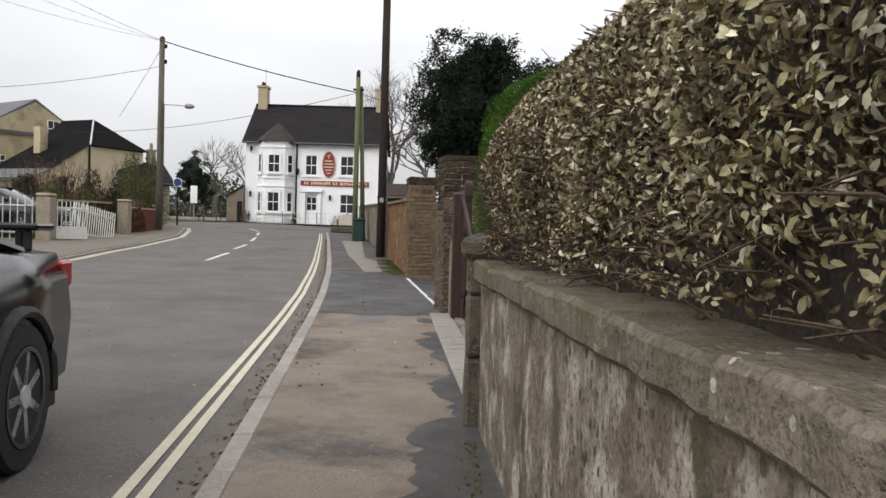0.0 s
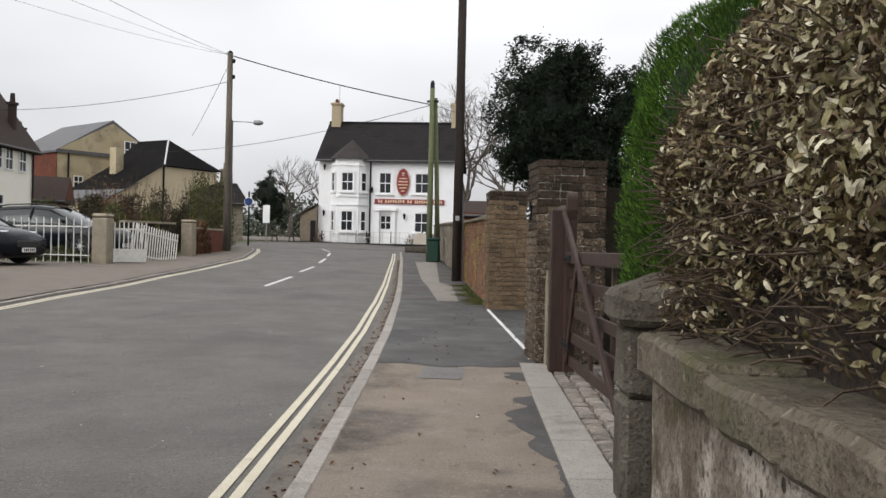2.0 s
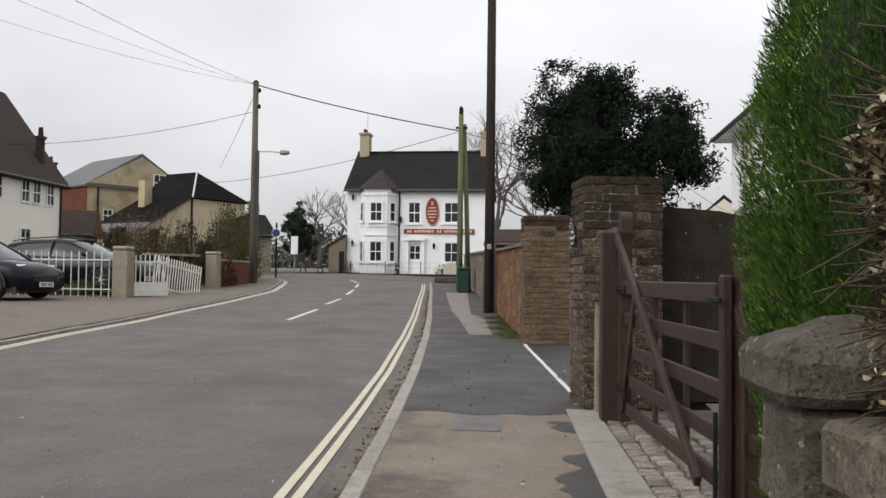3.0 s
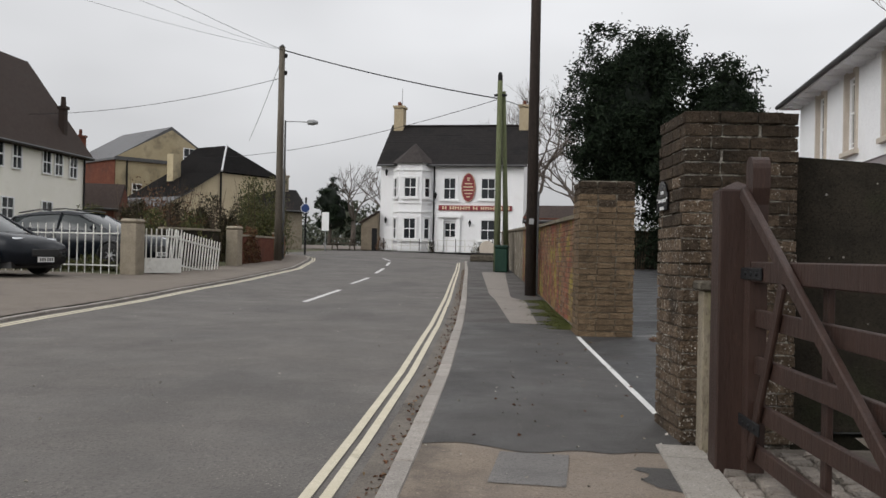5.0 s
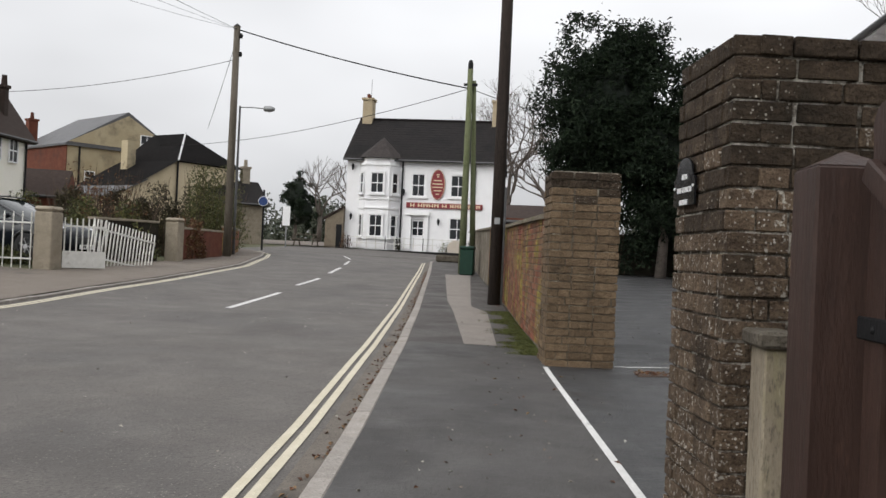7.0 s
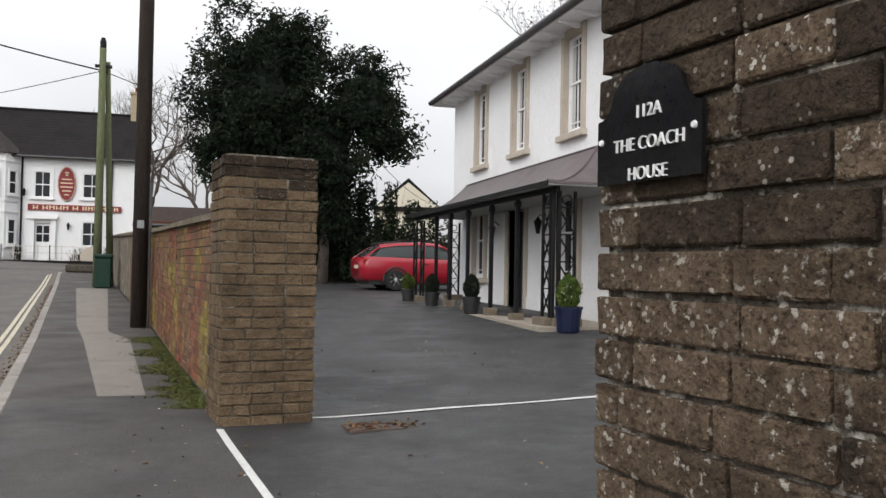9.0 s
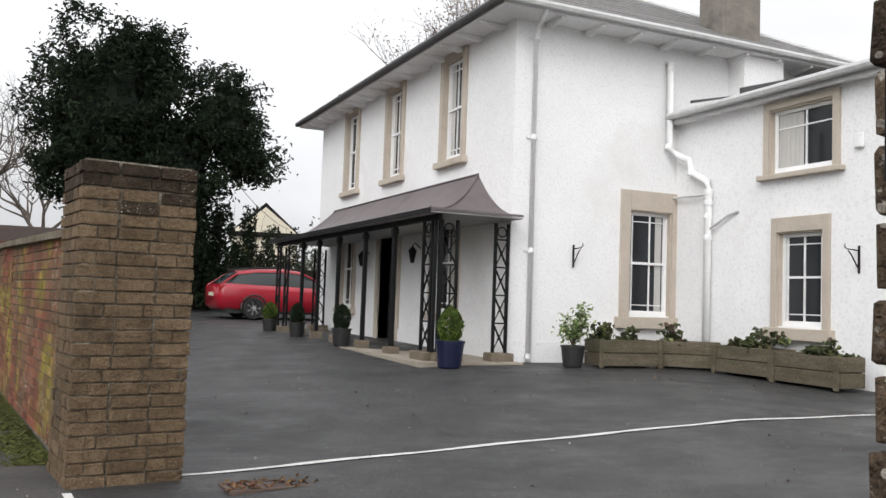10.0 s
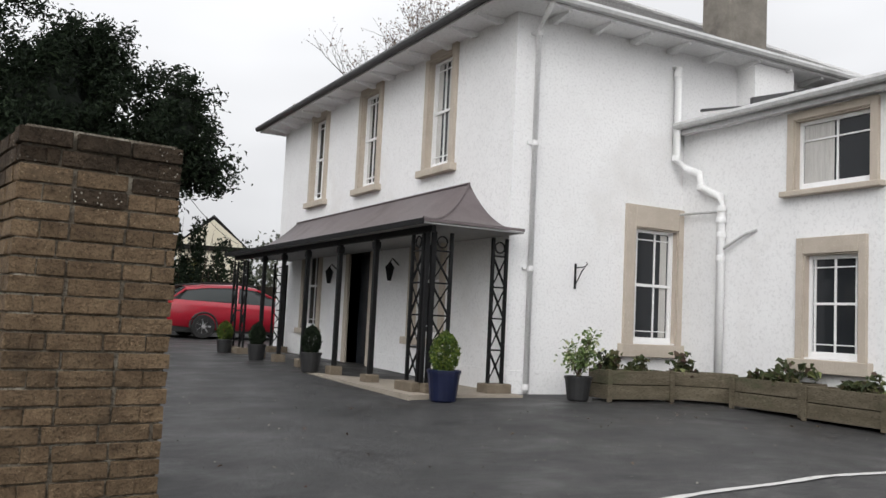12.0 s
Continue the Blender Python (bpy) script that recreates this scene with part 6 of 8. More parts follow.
bare_tree(-3.6, 84, 1.7, 14.5, 3, "tall bare winter tree behind the pub", 5, 0.42, spread=0.62)
bare_tree(0.6, 80, 1.8, 10.5, 6, "tall bare winter tree behind the pub", 5, 0.35, spread=0.6)
bare_tree(24.6, 54, 1.2, 17.0, 9, "tall bare tree with a few brown leaves behind the house", 5, 0.40, kids=4, spread=0.48, rusty=0.8)
bare_tree(-22, 92, 2.0, 9.5, 14, "bare grey tree far beyond the junction", 3, 0.25)
bare_tree(-15, 78, 1.8, 8.0, 16, "bare grey tree far beyond the junction", 3, 0.2)


# near-black green that paints the shade between the crown's leaf clumps
SHADED_GREEN = surface("deep_shaded_foliage", (0.004, 0.008, 0.004), (0.009, 0.015, 0.008), 5, 0.95, 0.6)


def evergreen(x, y, lobes, n, seed, label, size=0.2, leaf=None, trunk_h=5.0, name="evergreen_tree", core=True):
    """A broad-leaved evergreen: trunk, limbs and crowded leaf clumps in uneven lobes (dx, dy, z, rx, ry, rz)."""
    z0 = land(x, y)
    t = thing(name, pose(x, y, z0), label, "tree")
    rng = np.random.default_rng(seed)
    part("trunk", tube(bmesh.new(), [(0, 0, -0.2), (0.1, 0, trunk_h * 0.4), (0, 0.1, trunk_h)], [0.22, 0.17, 0.08], 10), BARK, t, smooth=True)
    pts, nrm = [], []
    limb = bmesh.new()
    tot = sum(a[3] * a[5] for a in lobes)
    for dx, dy, cz, rx, ry, rz in lobes:
        c = Vector((dx, dy, cz))
        tube(limb, [(0, 0, min(trunk_h * 0.6, cz * 0.5)), c * 0.6 + Vector((0, 0, cz * 0.25)), c], [0.10, 0.07, 0.03], 6)
        clumps = max(8, int(n * rx * rz / tot / 60))
        for i in range(clumps):
            v = rng.normal(0, 1, 3)
            v /= np.linalg.norm(v)
            f = rng.uniform(0.55, 1.14) * (1 + 0.16 * math.sin(5 * math.atan2(v[1], v[0]) + 3 * v[2]))
            cc = np.array((dx + v[0] * rx * f, dy + v[1] * ry * f, cz + v[2] * rz * f))
            k = 60
            o = rng.normal(0, 1, (k, 3)) * np.array((0.21, 0.21, 0.17)) * (0.7 + 0.5 * rng.random())
            pts.append(cc + o)
            nrm.append(np.tile(v + np.array((0, 0, 0.5)), (k, 1)))
    part("limb_work", limb, BARK, t)
    # lumpy filler blobs in each lobe, coloured dark as the crown's inner shade
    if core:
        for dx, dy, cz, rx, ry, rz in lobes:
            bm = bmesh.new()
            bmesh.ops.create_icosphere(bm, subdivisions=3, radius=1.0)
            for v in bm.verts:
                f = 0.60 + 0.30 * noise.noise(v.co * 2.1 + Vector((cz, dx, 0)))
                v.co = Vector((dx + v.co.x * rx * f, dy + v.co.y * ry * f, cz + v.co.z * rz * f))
            part("inner_growth", bm, SHADED_GREEN, t, smooth=True)
    leaf_cloud("crown", np.concatenate(pts), np.concatenate(nrm), size, leaf or LEAF_HOLLY, t, narrow=0.36, seed=seed, label="dense dark glossy leaves")
    return t


evergreen(4.9, 43.6, ((-2.2, 0, 6.3, 2.3, 2.1, 2.9), (-2.7, 0, 4.6, 1.5, 1.6, 1.6), (-1.2, 0.2, 8.2, 1.3, 1.3, 1.2), (1.4, 0, 6.5, 1.25, 1.4, 1.8), (2.3, -0.2, 5.2, 0.9, 1.0, 0.7), (-0.3, 0, 4.6, 1.8, 1.8, 1.8), (0.1, 0.4, 2.4, 1.4, 1.4, 1.5)),
          60000, 41, "large dark evergreen tree with a ragged crown", 0.19)
evergreen(-24.4, 92, ((0, 0, 4.6, 1.5, 1.5, 1.9), (0.7, 0, 2.9, 1.5, 1.5, 1.7)), 3600, 43, "rounded dark evergreen far beyond the junction", 0.3, LEAF_HOLLY, 3.0)


def shrub(x, y, w, d, h, n, seed, leaf, label, size=0.10, twigs=0, name="garden_shrub"):
    z = land(x, y)
    s = thing(name, pose(x, y, z - 0.02), label, "shrub", "garden shrubs")
    rng = np.random.default_rng(seed)
    stems = bmesh.new()
    tips = []
    for i in range(14 + twigs):
        a = rng.random() * 6.28
        b = Vector((w * 0.45 * math.cos(a) * rng.random(), d * 0.45 * math.sin(a) * rng.random(), 0))
        t = b * 1.5 + Vector((rng.normal(0, 0.12), rng.normal(0, 0.12), h * rng.uniform(0.6, 1.08)))
        tube(stems, [b, (b + t) / 2 + Vector((rng.normal(0, 0.06), rng.normal(0, 0.06), 0)), t], [0.014, 0.010, 0.004], 4)
        tips.append(t)
    tagged(part("stem_growth", stems, TWIG, s), kind="stuff")
    if n:
        k = n
        th = rng.random(k) * 6.28
        zz = rng.random(k) ** 0.8
        rr = np.sqrt(rng.uniform(0.25, 1.0, k)) * (1 - 0.35 * zz ** 2) * (1 + 0.2 * np.sin(th * 5 + zz * 6))
        c = np.stack([w / 2 * rr * np.cos(th), d / 2 * rr * np.sin(th), h * (0.05 + 0.95 * zz) * (0.8 + 0.25 * np.sin(th * 3 + 1))], 1)
        leaf_cloud("foliage", c, np.stack([np.cos(th), np.sin(th), 0.4 + 0 * th], 1), size, leaf, s, seed=seed)


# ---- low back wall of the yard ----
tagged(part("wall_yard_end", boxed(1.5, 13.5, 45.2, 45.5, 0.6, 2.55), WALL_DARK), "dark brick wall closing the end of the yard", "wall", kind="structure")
shrub(7.6, 44.3, 2.4, 1.0, 2.3, 1500, 77, LEAF_SHRUB, "untidy evergreen shrub against the yard wall", 0.12)
shrub(3.2, 44.4, 2.2, 1.0, 2.2, 1500, 78, LEAF_HOLLY, "dark evergreen shrub under the tree", 0.12)
shrub(6.8, 44.2, 2.6, 1.4, 3.6, 6500, 79, LEAF_HOLLY, "tall dark evergreen shrub beside the tree", 0.15)
shrub(8.6, 44.4, 2.2, 1.2, 3.0, 3200, 80, LEAF_HOLLY, "dark evergreen shrub against the yard wall", 0.14)


# ---- the pub ----
TWO = ((0.5,), ((0.5, 0.03),))


def simple_window(host, m, w, h, trim=0.12, bars=TWO, name="window"):
    """A plain painted sash with a flat white architrave, for buildings farther off."""
    win = new(name)
    win.parent = host
    win.matrix_local = m
    if trim:
        for a, b, c in ((-trim, 0, -0.02), (w, w + trim, -0.02), (0, w, h)):
            part("architrave", boxed(a, b, -0.05, 0.0, c, h + trim), PAINT_WHITE, win)
        part("window_sill", boxed(-trim - 0.05, w + trim + 0.05, -0.12, 0.0, -0.12, -0.02), PAINT_WHITE, win)
    bm = bmesh.new()
    for x0, x1, z0, z1 in ((0, 0.05, 0, h), (w - 0.05, w, 0, h), (0.05, w - 0.05, 0, 0.07), (0.05, w - 0.05, h - 0.05, h)):
        box(bm, x0, x1, -0.02, 0.05, z0, z1)
    part("window_frame", bm, PAINT_WHITE, win)
    part("pane", boxed(0.05, w - 0.05, 0.03, 0.04, 0.07, h - 0.05), GLASS_DARK, win)
    for x in bars[0]:
        part("glazing_bar", boxed(w * x - 0.018, w * x + 0.018, 0.0, 0.029, 0.07, h - 0.05), PAINT_WHITE, win)
    for z, t in bars[1]:
        part("glazing_bar", boxed(0.05, w - 0.05, -0.005, 0.029, h * z - t, h * z + t), PAINT_WHITE, win)
    return win


def pub():
    p = thing("pub", pose(-12.85, 66.0, 1.45), "white two-storey pub with a bay, dark tiled roof and maroon signs", "pub")
    W, D, E = 9.75, 8.0, 6.05
    holes = [(4.36, 5.20, 3.66, 5.14), (6.9, 7.86, 3.70, 5.12), (6.92, 7.9, 0.95, 2.34), (4.42, 5.28, 0.2, 2.2)]
    part("wall", solid_wall(bmesh.new(), 0.0, W, -0.3, E, [h for h in holes], "y", 0.0, 0.3), RENDER_WHITE, p, "white painted front wall")
    part("wall", boxed(0, 0.3, 0.303, D, -0.3, E), RENDER_WHITE, p)
    part("wall", boxed(W - 0.3, W, 0.303, D, -0.3, E), RENDER_WHITE, p)
    part("wall", boxed(0.303, W - 0.303, D - 0.3, D, -0.3, E), RENDER_WHITE, p)
    for x in (0.0, W - 0.3):
        part("gable", prism(bmesh.new(), ((0.0, E + 0.003), (D, E + 0.003), (D / 2, E + 3.0)), "x", x, x + 0.3), RENDER_WHITE, p)
    roof = bmesh.new()
    for s in (-1, 1):
        y0, y1 = (-0.35, D / 2) if s < 0 else (D + 0.35, D / 2)
        z0, z1 = E - 0.05, E + 3.15
        prism(roof, ((y0, z0), (y1, z1), (y1, z1 - 0.16), (y0, z0 - 0.14)), "x", -0.22, W + 0.22)
    r = part("roof", roof, TILE_DARK, p, "steep dark brown tiled roof")
    part("ridge_tile", tube(bmesh.new(), [(-0.22, D / 2, E + 3.17), (W + 0.22, D / 2, E + 3.17)], 0.10, 8), TILE_DARK, r)
    rows = bmesh.new()
    for k in range(1, 16):
        t = k / 16
        tube(rows, [(-0.22, -0.35 + (D / 2 + 0.35) * t, E - 0.05 + 3.2 * t), (W + 0.22, -0.35 + (D / 2 + 0.35) * t, E - 0.05 + 3.2 * t)], 0.010, 4)
    tagged(part("tile_relief", rows, TILE_DARK, r), kind="stuff")
    part("gutter", tube(bmesh.new(), [(-0.2, -0.40, E - 0.12), (W + 0.2, -0.40, E - 0.12)], 0.07, 6), DARK_GUTTER, p)
    buff = surface("buff_chimney_brick", (0.34, 0.27, 0.17), (0.42, 0.35, 0.24), 6, 0.9, 0.3)
    for x in (0.35, W - 0.35):
        st = part("chimney", boxed(x - 0.32, x + 0.36, D / 2 - 0.5, D / 2 + 0.5, E + 2.2, E + 4.45), buff, p, "buff brick chimney stack")
        part("chimney_cap", boxed(x - 0.40, x + 0.44, D / 2 - 0.58, D / 2 + 0.58, E + 4.452, E + 4.6), buff, st)
        for dy in (-0.22, 0.22):
            part("chimney_pot", lathe(bmesh.new(), ((0.13, 0), (0.11, 0.3)), 8, (x, D / 2 + dy, E + 4.6)), BRICK_RED, st)
    part("aerial", tube(bmesh.new(), [(0.5, D / 2, E + 4.6), (0.5, D / 2, E + 6.0)], 0.02, 5), GALV, p)
    # bay of two storeys, canted
    bx0, bx1, bd = 0.9, 3.55, 0.75
    out = ((bx0, -0.003), (bx0 + 0.55, -bd), (bx1 - 0.55, -bd), (bx1, -0.003))
    part("bay_wall", prism(bmesh.new(), out, "z", -0.3, E - 0.02), RENDER_WHITE, p, "white canted bay over two storeys")
    for z in (2.75, 3.35, 0.75, 5.55):
        part("bay_band", prism(bmesh.new(), ((bx0 - 0.07, -0.004), (bx0 + 0.52, -bd - 0.07), (bx1 - 0.52, -bd - 0.07), (bx1 + 0.07, -0.004)), "z", z, z + 0.10), PAINT_WHITE, p)
    bm = bmesh.new()
    e = [bm.verts.new((x, y, E - 0.018)) for x, y in ((bx0 - 0.25, -0.003), (bx0 + 0.45, -bd - 0.25), (bx1 - 0.45, -bd - 0.25), (bx1 + 0.25, -0.003))]
    top = bm.verts.new(((bx0 + bx1) / 2, 0.75, E + 1.5))
    for i in range(3):
        bm.faces.new((e[i], e[i + 1], top))
    bm.faces.new((e[3], e[0], top))
    bm.faces.new(e[::-1])
    part("bay_roof", bm, TILE_BAY, p, "small hipped roof over the bay")
    ang = math.degrees(math.atan2(bd, 0.55))
    for z, h in ((3.75, 1.32), (0.95, 1.42)):
        simple_window(p, Matrix.Translation(((bx0 + bx1) / 2 - 0.42, -bd - 0.06, z)), 0.84, h, 0.09)
        ml = Matrix.Translation((bx0, 0, z)) @ Matrix.Rotation(radians(-ang), 4, "Z") @ Matrix.Translation((0.22, -0.06, 0))
        simple_window(p, ml, 0.50, h, 0.07, ((), ((0.5, 0.03),)))
        mr = Matrix.Translation((bx1 - 0.55, -bd, z)) @ Matrix.Rotation(radians(ang), 4, "Z") @ Matrix.Translation((0.20, -0.06, 0))
        simple_window(p, mr, 0.50, h, 0.07, ((), ((0.5, 0.03),)))
    for a, b, z0, z1 in holes[:3]:
        simple_window(p, Matrix.Translation((a, -0.004, z0)), b - a, z1 - z0, 0.16, ((0.5,), ((0.5, 0.03),)))
    # doorway
    door = new("door")
    door.parent = p
    door.matrix_local = Matrix.Translation((4.42, 0.0, 0.15))
    part("door_case", box(box(boxed(-0.26, 0, -0.16, -0.004, 0, 2.3), 0.86, 1.12, -0.16, -0.004, 0, 2.3), -0.36, 1.22, -0.28, -0.004, 2.303, 2.5), PAINT_WHITE, door, "white pilastered door case")
    part("door_leaf", boxed(0.02, 0.84, 0.08, 0.13, 0, 2.02), PAINT_WHITE, door, "white part-glazed door")
    for x in (0.10, 0.46):
        for z in (1.02, 1.5):
            part("pane", boxed(x, x + 0.30, 0.065, 0.079, z, z + 0.42), GLASS_DARK, door)
    # signs
    sg = part("sign_board", boxed(4.05, 9.0, -0.10, -0.004, 2.93, 3.28, 0.01), SIGN_RED, p, "long maroon name board with gold lettering")
    x = 4.32
    rng = random.Random(5)
    for n in (1, 4, 1, 6):
        for i in range(n):
            w = rng.uniform(0.22, 0.30)
            part("letter_bar", box(box(boxed(x, x + 0.07, -0.115, -0.101, 2.99, 3.22), x + w - 0.07, x + w, -0.115, -0.101, 2.99, 3.22), x + 0.07, x + w - 0.07, -0.115, -0.101, 3.06 + 0.05 * (i % 2), 3.11 + 0.05 * (i % 2)), GOLD, sg)
            x += w + 0.07
        x += 0.16
    ov = part("oval_sign", prism(bmesh.new(), [(6.05 + 0.48 * math.cos(a), 4.48 + 0.98 * math.sin(a)) for a in np.linspace(0, 2 * math.pi, 33)[:-1]], "y", -0.09, -0.004), SIGN_RED, p, "oval maroon sign with gold bars")
    part("sign_rim", tube(bmesh.new(), [(6.05 + 0.45 * math.cos(a), -0.095, 4.48 + 0.95 * math.sin(a)) for a in np.linspace(0, 2 * math.pi, 33)], 0.016, 5, False), GOLD, ov)
    for z, w in ((5.12, 0.10), (4.98, 0.07), (4.74, 0.26), (4.52, 0.33), (4.30, 0.33), (4.08, 0.25), (3.86, 0.12)):
        part("letter_bar", boxed(6.05 - w, 6.05 + w, -0.102, -0.091, z - 0.035, z + 0.035), GOLD, ov)
    part("downpipe", tube(bmesh.new(), [(3.72, -0.08, E - 0.15), (3.72, -0.08, 0)], 0.055, 8), IRON_BLACK, p, "black downpipe")
    part("downpipe", tube(bmesh.new(), [(8.45, -0.08, E - 0.15), (8.45, -0.08, 0)], 0.045, 8), IRON_BLACK, p)
    for x, z in ((0.42, 5.45), (0.42, 2.2), (6.2, 2.05), (3.85, 3.9)):
        part("wall_lamp", lathe(bmesh.new(), ((0.04, -0.2), (0.10, 0.1), (0.03, 0.24)), 6, (x, -0.16, z)), IRON_BLACK, p)
    # low lean-to at the corner
    s = thing("lean_to", pose(-14.05, 65.6, 1.4), "brown boarded lean-to shed beside the pub", "shed")
    part("shed_wall", prism(bmesh.new(), ((0.0, 0.0), (1.18, 0.0), (1.18, 2.75), (0.0, 2.05)), "y", 0.0, 2.6), surface("brown_boarding", (0.15, 0.12, 0.085), (0.20, 0.165, 0.12), 4, 0.9, 0.3), s)
    part("shed_roof", prism(bmesh.new(), ((-0.12, 2.0), (1.18, 2.78), (1.18, 2.88), (-0.12, 2.1)), "y", -0.12, 2.7), TILE_BROWN, s)
    part("shed_door", boxed(0.75, 1.12, -0.03, -0.003, 0.1, 1.7), IRON_BLACK, s)


pub()


def pub_front():
    fence = thing("low_railing", pose(-12.3, 64.7, land(-12, 64.7)), "low white railing before the pub", "railing")
    for z in (0.35, 0.72):
        part("rail", boxed(0, 8.6, -0.02, 0.02, z, z + 0.04), PAINT_WORN, fence)
    for i in range(15):
        part("railing_post", boxed(i * 0.61, i * 0.61 + 0.05, -0.025, 0.025, 0, 0.82), PAINT_WORN if i % 4 else IRON_BLACK, fence)
    tagged(part("kerb_pub", boxed(-12.6, -3.0, 64.35, 64.5, 1.2, 1.56, 0.01), IRON_BLACK), "dark stone edge before the pub", "kerb", kind="structure")
    rng = random.Random(3)
    for x, y, w, h, lf in ((-12.55, 65.2, 0.8, 0.9, LEAF_RUST), (-9.1, 65.1, 0.5, 0.9, LEAF_HOLLY), (-6.05, 65.1, 0.75, 0.75, LEAF_SHRUB), (-5.2, 65.0, 0.6, 1.0, LEAF_HOLLY), (-4.4, 65.0, 0.7, 0.95, LEAF_HOLLY), (-3.6, 64.9, 0.8, 0.8, LEAF_SHRUB)):
        shrub(x, y, w, w, h, 260, rng.randrange(99), lf, "small potted evergreen before the pub", 0.09, name="pub_shrub")
    mill = thing("millstone", pose(-5.3, 64.6, land(-5, 64.6) + 0.42, 90, 0, 0), "pale round millstone propped before the pub", "millstone")
    part("stone", lathe(bmesh.new(), ((0.10, -0.08), (0.5, -0.08), (0.52, -0.05), (0.52, 0.05), (0.5, 0.08), (0.10, 0.08)), 24), STONE, mill)
    bench = thing("picnic_bench", pose(-14.9, 64.3, land(-14.9, 64.3)), "dark wooden picnic bench beyond the road", "bench")
    for y, z, w in ((0, 0.72, 0.7), (-0.65, 0.42, 0.26), (0.65, 0.42, 0.26)):
        part("plank", boxed(-0.85, 0.85, y - w / 2, y + w / 2, z, z + 0.04), POLE_GREY, bench)
    for x in (-0.6, 0.6):
        part("leg", tube(bmesh.new(), [(x, -0.7, 0.0), (x, -0.25, 0.72)], 0.045, 4), POLE_GREY, bench)
        part("leg", tube(bmesh.new(), [(x, 0.7, 0.0), (x, 0.25, 0.72)], 0.045, 4), POLE_GREY, bench)
        part("crossbar", boxed(x - 0.03, x + 0.03, -0.75, 0.75, 0.36, 0.42), POLE_GREY, bench)
    corner = thing("stone_trough", pose(-3.9, 51.5, land(-3.9, 51.5)), "low rough stone planter at the footway's end", "planter")
    bm = boxed(-0.7, 0.9, -0.4, 0.4, 0, 0.32, 0.05)
    part("stonework", bm, PIER_STONE, corner)
    part("bed", boxed(-0.6, 0.8, -0.3, 0.3, 0.322, 0.36), SOIL, corner)


pub_front()


# ---- houses across the road ----
STONE_GREY = surface("grey_buff_stone", (0.22, 0.185, 0.135), (0.29, 0.25, 0.19), 5, 0.92, 0.4, (0.16, 0.14, 0.10), 1.6, 0.55)
RENDER_PALE = surface("pale_cream_render", (0.80, 0.77, 0.69), (0.84, 0.81, 0.74), 1.2, 0.85, 0.15, (0.74, 0.70, 0.60), 0.6, 0.6)
def far_house(name, m, w, d, eave, ridge, wall, roof_mat, label, axis="x", windows=(), over=0.3, chimneys=(), hip=0.0, extra=None):
    """A gabled or hipped house: local x along the front, y back, the front at y = 0. axis: the ridge's way."""
    h = thing(name, m, label, "house")
    for a in ((0, w, 0, 0.3), (0, w, d - 0.3, d), (0, 0.3, 0.303, d - 0.303), (w - 0.3, w, 0.303, d - 0.303)):
        part("wall", boxed(*a, -0.5, eave), wall, h)
    bm = bmesh.new()
    if axis == "x":
        c = [bm.verts.new(v) for v in ((-over, -over, eave - 0.1), (w + over, -over, eave - 0.1), (w + over, d + over, eave - 0.1), (-over, d + over, eave - 0.1))]
        r = [bm.verts.new((-over + hip, d / 2, ridge)), bm.verts.new((w + over - hip, d / 2, ridge))]
        faces = ((c[0], c[1], r[1], r[0]), (c[2], c[3], r[0], r[1]), (c[1], c[2], r[1]), (c[3], c[0], r[0]))
    else:
        c = [bm.verts.new(v) for v in ((-over, -over, eave - 0.1), (w + over, -over, eave - 0.1), (w + over, d + over, eave - 0.1), (-over, d + over, eave - 0.1))]
        r = [bm.verts.new((w / 2, -over + hip, ridge)), bm.verts.new((w / 2, d + over - hip, ridge))]
        faces = ((c[0], r[0], r[1], c[3]), (c[1], c[2], r[1], r[0]), (c[0], c[1], r[0]), (c[2], c[3], r[1]))
    lo = [bm.verts.new(v.co - Vector((0, 0, 0.14))) for v in c]
    for f in faces:
        bm.faces.new(f)
    for i in range(4):
        bm.faces.new((lo[i], lo[(i + 1) % 4], c[(i + 1) % 4], c[i]))
    bm.faces.new(lo[::-1])
    bmesh.ops.recalc_face_normals(bm, faces=bm.faces[:])
    part("roof", bm, roof_mat, h)
    if not hip:
        if axis == "y":
            for y in (0.0, d - 0.3):
                part("gable", prism(bmesh.new(), ((0, eave + 0.003), (w, eave + 0.003), (w / 2, ridge - 0.25)), "y", y - (over + 0.02) * (y == 0), y + 0.3 + (over + 0.02) * (y > 0)), wall, h)
        else:
            for x in (0.0, w - 0.3):
                part("gable", prism(bmesh.new(), ((0, eave + 0.003), (d, eave + 0.003), (d / 2, ridge - 0.25)), "x", x - (over + 0.02) * (x == 0), x + 0.3 + (over + 0.02) * (x > 0)), wall, h)
    part("gutter", tube(bmesh.new(), [(-over, -over - 0.04, eave - 0.15), (w + over, -over - 0.04, eave - 0.15)] if axis == "x" else [(w + over + 0.04, -over, eave - 0.15), (w + over + 0.04, d + over, eave - 0.15)], 0.06, 6), DARK_GUTTER, h)
    for x, z, ww, hh in windows:
        simple_window(h, Matrix.Translation((x, -0.06, z)), ww, hh, 0.0, TWO)
    for x, y, z0, z1, s, mt in chimneys:
        part("chimney", boxed(x - s, x + s, y - s, y + s, z0, z1), mt, h)
        part("chimney_cap", boxed(x - s - 0.06, x + s + 0.06, y - s - 0.06, y + s + 0.06, z1 + 0.002, z1 + 0.14), mt, h)
        part("chimney_pot", lathe(bmesh.new(), ((0.14, 0), (0.11, 0.45)), 8, (x, y, z1 + 0.14)), mt, h)
    return h


